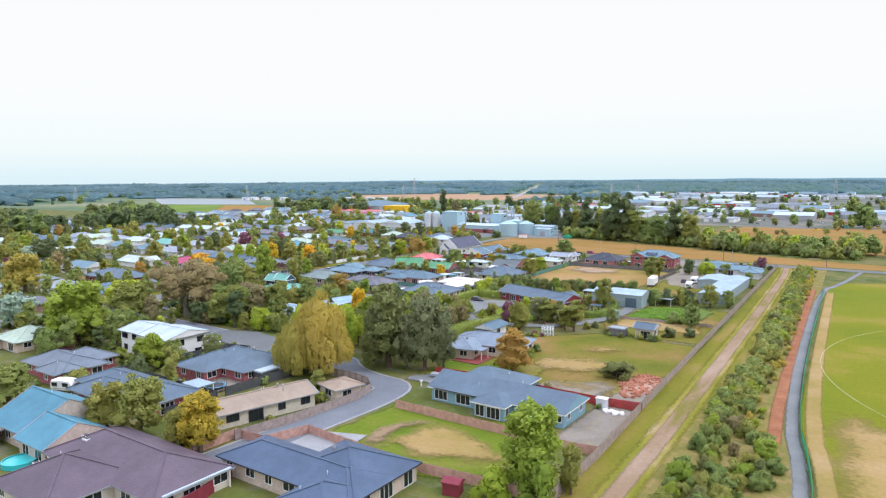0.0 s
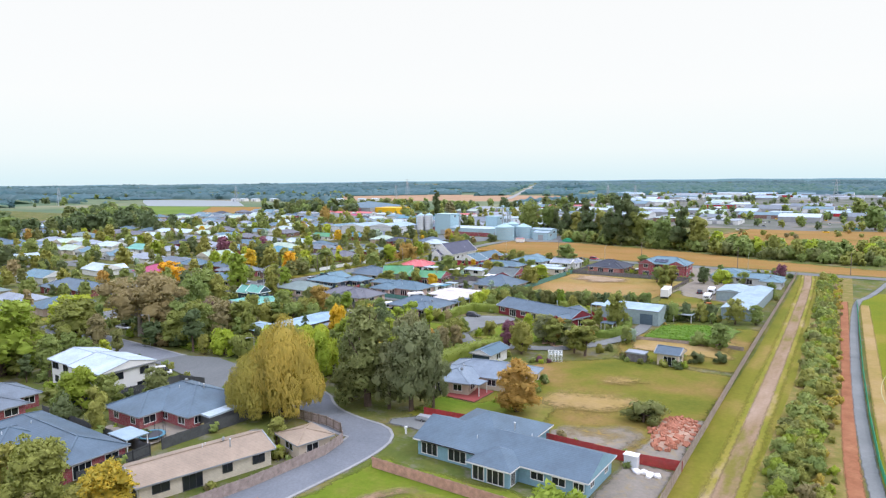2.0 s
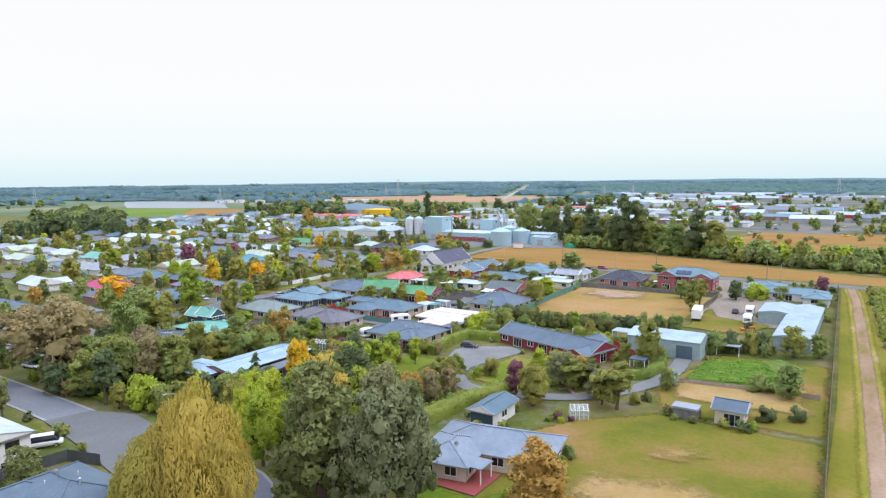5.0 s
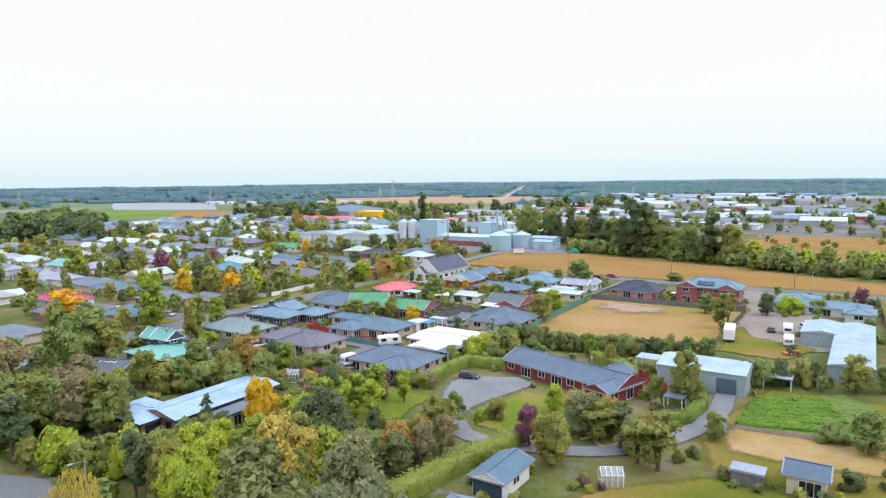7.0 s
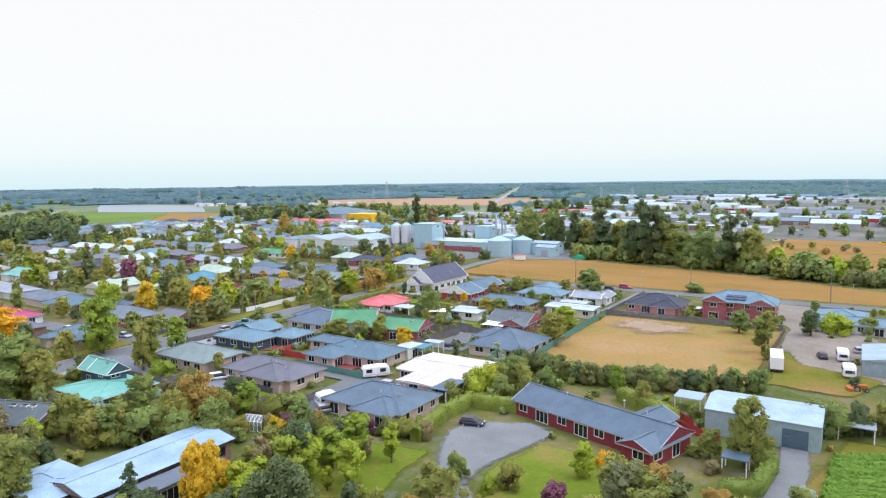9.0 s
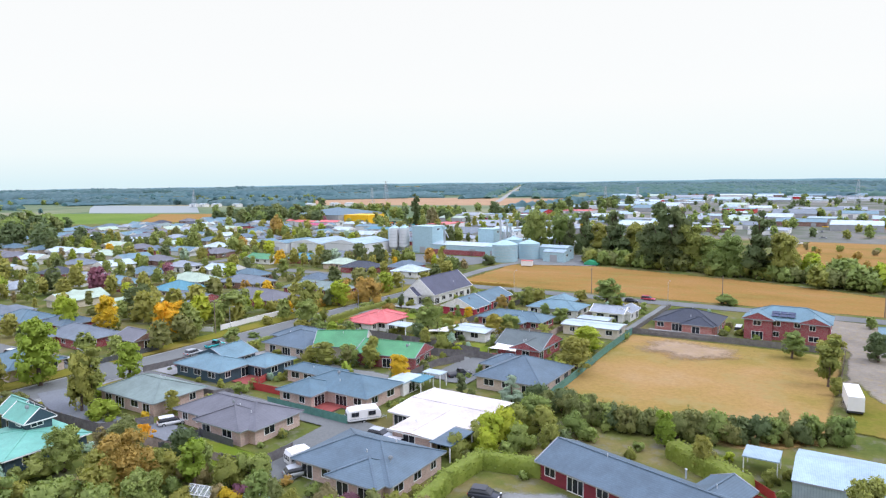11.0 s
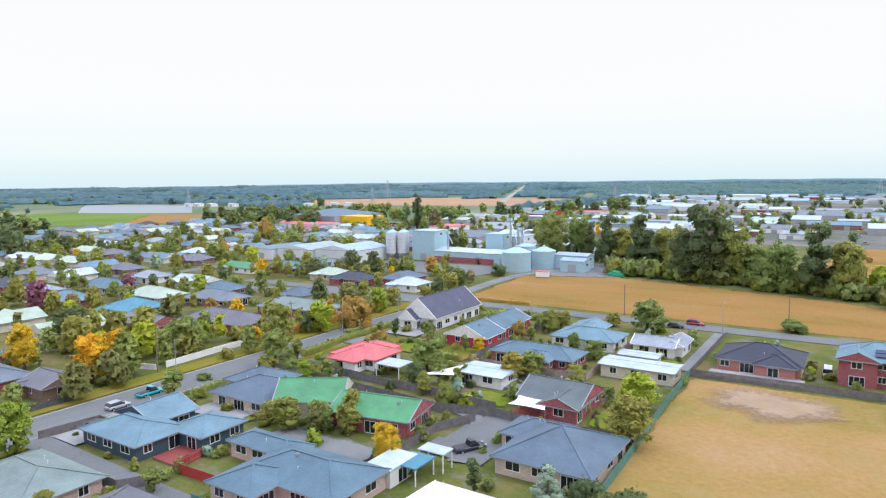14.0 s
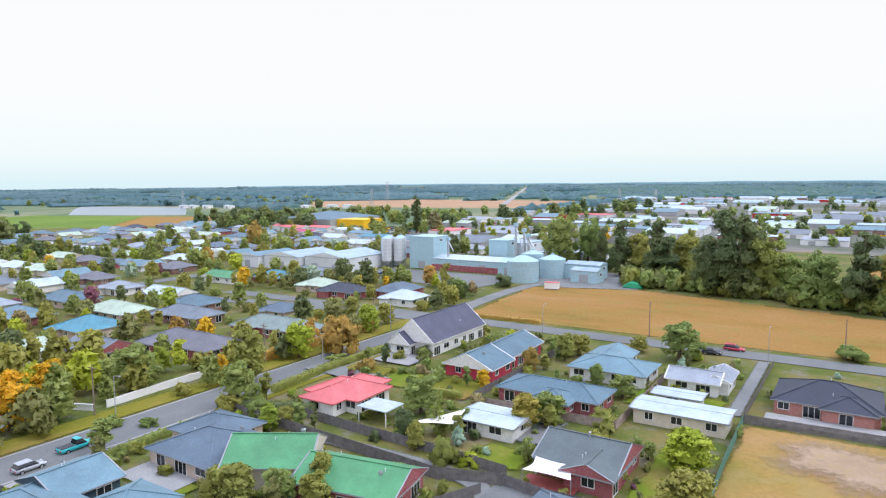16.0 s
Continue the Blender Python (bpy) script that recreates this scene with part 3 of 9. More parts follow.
def roof_block(s, x0, y0, x1, y1, z, kind, axis, pitch, caps=True):
    """One hip, gable or flat roof over a rectangle of eaves."""
    th = 0.2
    lx, ly = x1 - x0, y1 - y0
    half = (ly if axis == "x" else lx) / 2
    rise = half * math.tan(radians(pitch))
    if kind == "flat":
        s.box(x0, y0, z - th, x1, y1, z + 0.12)
        return []
    for a, b in (((x0, y0), (x1, y0)), ((x1, y0), (x1, y1)), ((x1, y1), (x0, y1)), ((x0, y1), (x0, y0))):
        s.face(((*a, z - th), (*b, z - th), (*b, z), (*a, z)), 1)
    s.face(((x0, y1, z - th), (x1, y1, z - th), (x1, y0, z - th), (x0, y0, z - th)), 1)
    zr = z + rise
    c = [(x0, y0, z), (x1, y0, z), (x1, y1, z), (x0, y1, z)]
    inset = half if kind == "hip" else 0.0
    if axis == "x":
        inset = min(inset, lx / 2 - 0.05)
        p, q = (x0 + inset, (y0 + y1) / 2, zr), (x1 - inset, (y0 + y1) / 2, zr)
        s.face((c[0], c[1], q, p)), s.face((c[2], c[3], p, q))
        s.face((c[1], c[2], q), 0 if inset else 2), s.face((c[3], c[0], p), 0 if inset else 2)
        hips = ((c[0], p), (c[3], p), (c[1], q), (c[2], q))
    else:
        inset = min(inset, ly / 2 - 0.05)
        p, q = ((x0 + x1) / 2, y0 + inset, zr), ((x0 + x1) / 2, y1 - inset, zr)
        s.face((c[1], c[2], q, p)), s.face((c[3], c[0], p, q))
        s.face((c[0], c[1], p), 0 if inset else 2), s.face((c[2], c[3], q), 0 if inset else 2)
        hips = ((c[0], p), (c[1], p), (c[2], q), (c[3], q))
    lines = [(p, q, 0.3, 0)] + [(a, b, 0.28 if inset else 0.18, 0 if inset else 1) for a, b in hips]
    return lines if caps else []


def house(blocks, roof, wall, label, rot=0, eave=2.5, pitch=22, trim="trim_white", gutter="gutter_grey", detail=2, inset=0.55, seed=1,
          name="house", category="house", chimney=None, doors=True, cap=None, gable_wall=None, group=""):
    """blocks: (x0, y0, x1, y1, roof kind, ridge axis[, eave height]) as seen from above, eaves included, before the turn rot about their middle."""
    cx = (min(b[0] for b in blocks) + max(b[2] for b in blocks)) / 2
    cy = (min(b[1] for b in blocks) + max(b[3] for b in blocks)) / 2
    rng = random.Random(seed + int(abs(cx) * 7 + abs(cy) * 13))
    top = thing(name, pose(cx, cy, 0, 0, 0, rot), label, category, group)
    FOOT.append((cx, cy, radians(rot), max(b[2] for b in blocks) - cx, max(b[3] for b in blocks) - cy))
    loc = [(b[0] - cx, b[1] - cy, b[2] - cx, b[3] - cy, b[4], b[5], b[6] if len(b) > 6 else eave) for b in blocks]
    for k, (x0, y0, x1, y1, kind, axis, ez) in enumerate(loc):
        dz = 0.012 * k
        rs, ws = Shape(), Shape()
        caps = roof_block(rs, x0, y0, x1, y1, ez + dz, kind, axis, pitch, detail > 0)
        cover = part("roof", rs.mesh("roof", roof, gutter, gable_wall or wall), top)
        for a, b, w, edge in caps:
            cs = Shape()
            cs.beam(a, b, w, 0.07)
            part("barge_board" if edge else "ridge_cap", cs.mesh("ridge_cap", gutter if edge else (cap or roof)), cover)
        i = min(inset, (x1 - x0) / 5, (y1 - y0) / 5)
        d = 0.006 * k
        ws.box(x0 + i + d, y0 + i + d, 0, x1 - i - d, y1 - i - d, ez - 0.19)
        part("wall", ws.mesh("wall", wall), top)
    if detail:
        rects = [(x0 + inset, y0 + inset, x1 - inset, y1 - inset) for x0, y0, x1, y1, *_ in loc]
        for k, (x0, y0, x1, y1, kind, axis, ez) in enumerate(loc):
            i = min(inset, (x1 - x0) / 5, (y1 - y0) / 5) + 0.006 * k
            sides = (((x0 + i, y0 + i), (x1 - i, y0 + i), 270), ((x1 - i, y0 + i), (x1 - i, y1 - i), 0),
                     ((x1 - i, y1 - i), (x0 + i, y1 - i), 90), ((x0 + i, y1 - i), (x0 + i, y0 + i), 180))
            for a, b, out in sides:
                if detail == 1 and (out + rot) % 360 in (90,):
                    continue
                ln = math.hypot(b[0] - a[0], b[1] - a[1])
                n = int(ln / (3.6 if detail > 1 else 4.5))
                if n < 1:
                    continue
                storeys = [0.0] if ez < 4.2 else [0.0, 2.6]
                for st in storeys:
                    for j in range(n):
                        f = (j + 0.5 + rng.uniform(-0.12, 0.12)) / n
                        x, y = a[0] + (b[0] - a[0]) * f, a[1] + (b[1] - a[1]) * f
                        ox, oy = x + math.cos(radians(out)) * 0.4, y + math.sin(radians(out)) * 0.4
                        if any(r[0] < ox < r[2] and r[1] < oy < r[3] for m_, r in enumerate(rects) if m_ != k):
                            continue
                        tall = rng.random() < 0.3 and st == 0.0
                        w = min(rng.choice((1.4, 1.8, 2.2)) if not tall else rng.choice((2.0, 2.6)), ln * 0.7)
                        add_window(top, x, y, st + (0.05 if tall else 0.85), out, w, min(2.0 if tall else 1.3, ez - 0.4), trim)
    if chimney:
        s = Shape()
        s.box(-0.45, -0.45, 0, 0.45, 0.45, 1.6)
        s.box(-0.52, -0.52, 1.45, 0.52, 0.52, 1.55)
        s.ring(0, 0, 1.6, 0.14, 2.0, 0.13, 8, 0, True)
        part("chimney", s.mesh("chimney", "brown_brick"), top, pose(chimney[0] - cx, chimney[1] - cy, chimney[2]))
    return top


def flue(house_ob, x, y, z):
    """A thin metal flue pipe on a roof, given in world plan."""
    s = Shape()
    s.ring(0, 0, 0, 0.11, 1.1, 0.11, 8, 0, True)
    s.ring(0, 0, 1.1, 0.19, 1.25, 0.05, 8, 0, True)
    c = house_ob.matrix_basis.inverted() @ Vector((x, y, z))
    part("flue", s.mesh("flue", "galvanised"), house_ob, pose(*c))


# ---- fences ----
POST = {}


def fence(pts, h, mat, label, post="post_wood", step=2.5, rails=True, name="fence", group=""):
    """Board fence along a line: posts, rails and a skin of upright boards with uneven tops."""
    x0, y0 = pts[0]
    rng = random.Random(int(abs(x0) * 11 + abs(y0) * 3))
    top = thing(name, pose(x0, y0, 0), label, "fence", group)
    s, r = Shape(), Shape()
    key = (round(h, 2), post)
    if key not in POST:
        p = Shape()
        p.box(-0.06, -0.06, 0, 0.06, 0.06, h + 0.06)
        POST[key] = p.mesh("post", post)
    for (ax, ay), (bx, by) in zip(pts, pts[1:]):
        ln = math.hypot(bx - ax, by - ay)
        ang = math.degrees(math.atan2(by - ay, bx - ax))
        n = max(1, round(ln / step))
        m = pose(ax - x0, ay - y0, 0, 0, 0, ang)
        for i in range(n):
            part("post", POST[key], top, m @ pose(ln * i / n, 0, 0))
        bw = 0.30 if ln > 40 else 0.15
        k = max(1, int(ln / bw))
        for i in range(k):
            u = ln * i / k
            s.box(u, -0.075 - rng.uniform(0, 0.01), 0.04, u + ln / k - 0.012, -0.062, h - rng.uniform(0, 0.05), 0, m)
        if rails:
            for z in (0.35, h - 0.3):
                r.box(0, -0.06, z, ln, -0.02, z + 0.09, 0, m)
    tagged(part("paling_skin", s.mesh("paling_skin", mat), top), kind="stuff")
    if rails:
        part("rail", r.mesh("rail", post), top)
    return top


def wall_line(pts, h, mat, label, th=0.2, name="garden_wall"):
    x0, y0 = pts[0]
    s = Shape()
    for (ax, ay), (bx, by) in zip(pts, pts[1:]):
        s.beam((ax - x0, ay - y0, 0), (bx - x0, by - y0, 0), th, h)
        s.beam((ax - x0, ay - y0, h), (bx - x0, by - y0, h), th + 0.08, 0.07)
    ob = new(name, s.mesh(name, mat))
    ob.matrix_basis = pose(x0, y0, 0)
    return tagged(ob, label, "wall")


# ---- trees and shrubs ----
def sphere_core(c, r, seed, nu=7, nv=4):
    rng = np.random.RandomState(seed)
    u = np.arange(nu) / nu * 2 * np.pi
    v = np.linspace(0.12, 0.95, nv) * np.pi
    uu, vv = np.meshgrid(u, v)
    k = r * (0.85 + 0.2 * rng.rand(nv, nu))
    p = np.stack([np.sin(vv) * np.cos(uu) * k, np.sin(vv) * np.sin(uu) * k, np.cos(vv) * k * 0.9], -1).reshape(-1, 3) + c
    q = [(j * nu + i, (j + 1) * nu + i, (j + 1) * nu + (i + 1) % nu, j * nu + (i + 1) % nu) for j in range(nv - 1) for i in range(nu)]
    return p, np.array(q)


def leaf_cards(rng, centres, radii, n, size, flat=0.7, hub=4.0):
    """Small four-cornered leaf clumps strewn over the skin of a set of blobs."""
    wgt = radii ** 2 / (radii ** 2).sum()
    idx = rng.choice(len(centres), n, p=wgt)
    d = rng.normal(size=(n, 3))
    d[:, 2] = np.abs(d[:, 2]) * 0.9 - 0.35 + rng.normal(size=n) * 0.25
    d /= np.linalg.norm(d, axis=1)[:, None]
    pos = centres[idx] + d * (radii[idx] * (1.16 - 0.5 * rng.uniform(0, 1, n) ** 1.6))[:, None]
    pos += rng.normal(size=(n, 3)) * (radii[idx] * 0.11)[:, None]
    nrm = d + rng.normal(size=(n, 3)) * flat
    nrm *= np.where((nrm * d).sum(1) < 0, -1.0, 1.0)[:, None]
    nrm /= np.linalg.norm(nrm, axis=1)[:, None]
    t = np.cross(nrm, rng.normal(size=(n, 3)))
    t /= np.linalg.norm(t, axis=1)[:, None]
    b = np.cross(nrm, t)
    sx = (size * rng.uniform(0.55, 1.3, n))[:, None]
    v = np.stack([pos - t * sx * 0.8 - b * sx * 0.6, pos + t * sx * 0.8 - b * sx * 0.6, pos + b * sx * 1.2], 1).reshape(-1, 3)
    whole = pos - np.array([centres[:, 0].mean(), centres[:, 1].mean(), hub])
    whole /= np.maximum(1e-6, np.linalg.norm(whole, axis=1))[:, None]
    soft = whole * 0.95 + d * 0.25 + nrm * 0.12 + np.array([0, 0, 0.4])
    soft /= np.linalg.norm(soft, axis=1)[:, None]
    return v, np.arange(n * 3).reshape(n, 3), np.repeat(soft, 3, 0)


def core_normals(p, c):
    n = (p - c) * 0.3 + (p - np.array([0, 0, 4.0])) * 0.35 + np.array([0, 0, 0.7])
    return n / np.maximum(1e-6, np.linalg.norm(n, axis=1))[:, None]


def crown_mesh(name, seed, shape, n, size, mat="leaf_green"):
    """Crowns ten metres tall from the ground: shape is round, tall, pine, poplar, bush, cone or broad."""
    rng = np.random.RandomState(seed)
    cs, rs = [], []
    if shape == "round":
        for i in range(58):
            a, h = rng.uniform(0, 2 * np.pi), rng.uniform(1.3, 9.2)
            w = 3.2 * math.sqrt(max(0.06, 1 - ((h - 4.4) / 5.2) ** 2)) * (0.9 + 0.16 * math.sin(3 * a + seed))
            k = rng.uniform(0.5, 1.05)
            cs.append((math.cos(a) * w * k, math.sin(a) * w * k, h)), rs.append(rng.uniform(0.4, 1.05))
        cs.append((0, 0, 4.6)), rs.append(2.5)
        cs.append((0, 0, 6.6)), rs.append(1.8)
    elif shape == "broad":
        for i in range(17):
            a, h = rng.uniform(0, 2 * np.pi), rng.uniform(4.2, 8.6)
            w = 5.0 * math.sqrt(max(0.1, 1 - ((h - 5.6) / 4.4) ** 2))
            k = rng.uniform(0.3, 1.0)
            cs.append((math.cos(a) * w * k, math.sin(a) * w * k, h)), rs.append(rng.uniform(1.0, 1.7))
        cs.append((0, 0, 6.2)), rs.append(2.6)
    elif shape == "tall":
        for i in range(15):
            a, h = rng.uniform(0, 2 * np.pi), rng.uniform(2.2, 9.2)
            w = 1.9 * math.sqrt(max(0.05, 1 - ((h - 4.6) / 5.2) ** 2))
            k = rng.uniform(0.3, 0.9)
            cs.append((math.cos(a) * w * k, math.sin(a) * w * k, h)), rs.append(rng.uniform(0.8, 1.3))
        cs.append((0, 0, 5)), rs.append(1.5)
    elif shape == "pine":
        for i in range(26):
            h = rng.uniform(1.2, 9.4)
            a = rng.uniform(0, 2 * np.pi)
            w = 2.4 * (1 - (h / 10.3) ** 1.5) + 0.15
            k = rng.uniform(0.35, 1.0)
            cs.append((math.cos(a) * w * k, math.sin(a) * w * k, h)), rs.append(rng.uniform(0.55, 1.15) * (1.15 - h / 22))
        for h in (3.5, 5.5, 7.3):
            cs.append((0, 0, h)), rs.append(1.35 - h * 0.06)
    elif shape == "cone":
        for i in range(26):
            h = rng.uniform(0.9, 9.3)
            a = rng.uniform(0, 2 * np.pi)
            w = 2.5 * (1 - h / 10.2)
            cs.append((math.cos(a) * w * 0.75, math.sin(a) * w * 0.75, h)), rs.append(0.45 + 0.85 * (1 - h / 10))
    elif shape == "poplar":
        for i in range(16):
            h = 1.2 + 8.2 * i / 15
            w = 0.75 * math.sin(min(1, (h + 0.5) / 7) * 1.6)
            a = rng.uniform(0, 2 * np.pi)
            cs.append((math.cos(a) * w * 0.5, math.sin(a) * w * 0.5, h)), rs.append(0.75 if h < 8 else 0.45)
    else:  # bush: wide and low
        for i in range(18):
            a, k = rng.uniform(0, 2 * np.pi), rng.uniform(0.2, 1.0)
            cs.append((math.cos(a) * 4.0 * k, math.sin(a) * 4.0 * k, rng.uniform(1.2, 6.8) * (1.15 - 0.4 * k))), rs.append(rng.uniform(1.2, 2.4))
    cs, rs = np.array(cs), np.array(rs)
    cores = cs, rs
    if n > 1500:
        # each bough carries smaller sprays that break its outline
        kids = 5 if n > 5000 else 3
        at = np.repeat(np.arange(len(cs)), kids)
        d = rng.normal(size=(len(at), 3)) + np.array([0, 0, 0.35])
        d /= np.linalg.norm(d, axis=1)[:, None]
        sub = cs[at] + d * (rs[at] * rng.uniform(0.55, 0.95, len(at)))[:, None]
        cs, rs = np.concatenate([cs, sub]), np.concatenate([rs * 0.85, rs[at] * rng.uniform(0.28, 0.5, len(at))])
    v, q, k = leaf_cards(rng, cs, rs, n, size)
    cs, rs = cores
    vs, qs, ns, off = [v], [q], [k], len(v)
    big = np.argsort(-rs)[:5 if n < 200 else 8 if n < 500 else 16]
    for i in big:
        p, f = sphere_core(cs[i], rs[i] * 0.78, seed + i, 6, 4 if n >= 500 else 3)
        vs.append(p), qs.append(f + off), ns.append(core_normals(p, cs[i]))
        off += len(p)
    return quad_mesh(name, np.concatenate(vs), qs, mat, normals=np.concatenate(ns))


def willow_mesh(name, seed, n, mat="leaf_willow"):
    """A weeping crown ten metres tall: plumes of hanging strands falling from a domed head."""
    rng = np.random.RandomState(seed)
    vs, qs, ns, off = [], [], [], 0
    k = 30
    for i in range(k):
        ang, rad = i * 2.4 + rng.uniform(-0.3, 0.3), 3.2 * math.sqrt((i + 0.3) / k) * rng.uniform(0.85, 1.1)
        out = np.array([math.cos(ang), math.sin(ang), 0.0])
        top = 9.9 - 4.9 * (rad / 3.3) ** 1.5 + rng.uniform(-1.0, 0.5)
        low = rng.uniform(0.7, 2.6) if rad > 1.9 else top - rng.uniform(2.5, 4.0)
        girth = rng.uniform(0.75, 1.35)
        m = int(n / k * (0.6 + (top - low) / 9) * (1.25 if rad > 1.6 else 0.7))
        f = rng.uniform(0, 1, m) ** 0.9
        r = girth * np.minimum(1.0, np.sqrt(f * 5 + 0.06)) * (1 - 0.25 * f) * rng.uniform(0.75, 1.1, m)
        a = rng.uniform(0, 2 * np.pi, m)
        d = np.stack([np.cos(a), np.sin(a), np.zeros(m)], 1)
        p = out * (rad + 0.6 * np.sin(f * 2.6) - 0.25 * f)[:, None] + d * r[:, None]
        p[:, 2] = top - f * (top - low) + rng.uniform(-0.25, 0.25, m)
        tan = np.stack([-np.sin(a), np.cos(a), np.zeros(m)], 1)
        w = tan * rng.uniform(0.022, 0.055, m)[:, None] + d * rng.uniform(-0.05, 0.05, m)[:, None]
        h = np.stack([rng.uniform(-0.16, 0.16, m), rng.uniform(-0.16, 0.16, m), rng.uniform(0.16, 0.5, m)], 1)
        vs.append(np.stack([p + w, p - w, p - h], 1).reshape(-1, 3))
        qs.append(np.arange(m * 3).reshape(m, 3) + off)
        nn = d * 0.45 + out * 0.55 + np.array([0, 0, 0.55]) + (0.9 - f)[:, None] * np.array([0, 0, 0.6])
        ns.append(np.repeat(nn / np.linalg.norm(nn, axis=1)[:, None], 3, 0))
        off += m * 3
    for z, r in ((8.0, 1.1), (6.4, 1.9), (4.6, 2.4), (3.0, 2.5)):
        p, f = sphere_core(np.array([0, 0, z]), r, seed + int(z), 10, 5)
        vs.append(p), qs.append(f + off), ns.append(core_normals(p, np.array([0, 0, z])))
        off += len(p)
    return quad_mesh(name, np.concatenate(vs), qs, mat, normals=np.concatenate(ns))


def trunk_mesh(name, seed, height, r, limbs, mat="bark", spread=2.0):
    """A tapered trunk with rising limbs."""
    rng = random.Random(seed)
    s = Shape()

    def limb(a, b, r0, r1, k=7):
        a, b = Vector(a), Vector(b)
        q = (b - a).to_track_quat("Z", "Y").to_matrix()
        ra = [a + q @ Vector((math.cos(i * 2 * math.pi / k) * r0, math.sin(i * 2 * math.pi / k) * r0, 0)) for i in range(k)]
        rb = [b + q @ Vector((math.cos(i * 2 * math.pi / k) * r1, math.sin(i * 2 * math.pi / k) * r1, 0)) for i in range(k)]
        for i in range(k):
            s.face((ra[i], ra[(i + 1) % k], rb[(i + 1) % k], rb[i]))

    mid = (rng.uniform(-0.15, 0.15), rng.uniform(-0.15, 0.15), height * 0.5)
    tip = (rng.uniform(-0.3, 0.3), rng.uniform(-0.3, 0.3), height)
    limb((0, 0, -0.1), mid, r * 1.25, r * 0.75), limb(mid, tip, r * 0.75, r * 0.2)
    for i in range(limbs):
        a = 2 * math.pi * i / max(1, limbs) + rng.uniform(-0.4, 0.4)
        z = height * rng.uniform(0.35, 0.75)
        b = (math.cos(a) * spread * rng.uniform(0.6, 1.1), math.sin(a) * spread * rng.uniform(0.6, 1.1), z + height * rng.uniform(0.2, 0.35))
        limb((mid[0] * 0.8, mid[1] * 0.8, z), b, r * 0.5, r * 0.12, 5)
    return s.mesh(name, mat)


CROWNS = {}
for _i in range(3):
    CROWNS["round", _i] = crown_mesh("crown", 10 + _i, "round", 3300, 0.25)
    CROWNS["near_round", _i] = crown_mesh("crown", 10 + _i, "round", 7800, 0.185)
    CROWNS["near_bush", _i] = crown_mesh("crown", 30 + _i, "bush", 2800, 0.34)
    CROWNS["near_pine", _i] = crown_mesh("crown", 40 + _i, "pine", 7800, 0.175)
    CROWNS["far_round", _i] = crown_mesh("crown", 20 + _i, "round", 350, 0.8)
    CROWNS["bush", _i] = crown_mesh("crown", 30 + _i, "bush", 1700, 0.42)
    CROWNS["pine", _i] = crown_mesh("crown", 40 + _i, "pine", 2600, 0.3)
for _i in range(2):
    CROWNS["tall", _i] = crown_mesh("crown", 50 + _i, "tall", 1900, 0.265)
    CROWNS["broad", _i] = crown_mesh("crown", 60 + _i, "broad", 6000, 0.22)
    CROWNS["cone", _i] = crown_mesh("crown", 70 + _i, "cone", 1700, 0.27)
    CROWNS["far_tall", _i] = crown_mesh("crown", 80 + _i, "tall", 380, 0.62)
for _i in range(2):
    CROWNS["far_bush", _i] = crown_mesh("crown", 85 + _i, "bush", 330, 1.05)
    CROWNS["far_low", _i] = crown_mesh("crown", 88 + _i, "bush", 150, 1.35)
    CROWNS["far_dot", _i] = crown_mesh("crown", 92 + _i, "round", 130, 1.2)
CROWNS["poplar", 0] = crown_mesh("crown", 90, "poplar", 1900, 0.24)
CROWNS["willow", 0] = willow_mesh("crown", 95, 34000)
TRUNKS = {"round": trunk_mesh("trunk", 1, 6.5, 0.30, 5), "tall": trunk_mesh("trunk", 2, 8.0, 0.20, 4, "bark", 1.2), "pine": trunk_mesh("trunk", 3, 9.2, 0.28, 7, "bark", 1.4),
          "broad": trunk_mesh("trunk", 4, 6.6, 0.34, 9, "pale_bark", 4.4), "bush": trunk_mesh("trunk", 5, 3.5, 0.35, 5, "bark", 2.5),
          "cone": trunk_mesh("trunk", 6, 8.5, 0.18, 0), "poplar": trunk_mesh("trunk", 7, 8.8, 0.2, 3, "bark", 0.5), "willow": trunk_mesh("trunk", 8, 6.5, 0.42, 6, "bark", 2.0)}
TREE_WORDS = {"leaf_bright": "bright green", "leaf_green": "mid-green", "leaf_olive": "olive-green", "leaf_dark": "very dark green", "leaf_cypress": "dark olive", "leaf_yellow": "yellow autumn", "leaf_gum": "grey-green", "leaf_gold": "olive and golden autumn",
              "leaf_lime": "lime-green", "leaf_orange": "orange autumn", "leaf_brown": "brownish", "leaf_willow": "golden-green", "leaf_purple": "dark purple",
              "leaf_blue": "blue-green", "leaf_rust": "rusty green-brown", "hedge_leaf": "light green"}
SHAPE_WORDS = {"round": "rounded leafy garden tree", "tall": "slim upright leafy tree", "pine": "tall ragged pine tree", "broad": "wide spreading tree",
               "bush": "low dense garden shrub", "cone": "cone-shaped conifer", "poplar": "narrow columnar poplar", "willow": "weeping willow with hanging strands"}
_tree_rng = random.Random(77)


def beside_flight(x, y):
    """Distance in plan from the line that runs across the near gardens."""
    ax, ay, bx, by = -10.0, 20.0, -118.0, 172.0
    k = max(0.0, min(1.0, ((x - ax) * (bx - ax) + (y - ay) * (by - ay)) / ((bx - ax) ** 2 + (by - ay) ** 2)))
    return math.hypot(x - ax - k * (bx - ax), y - ay - k * (by - ay))


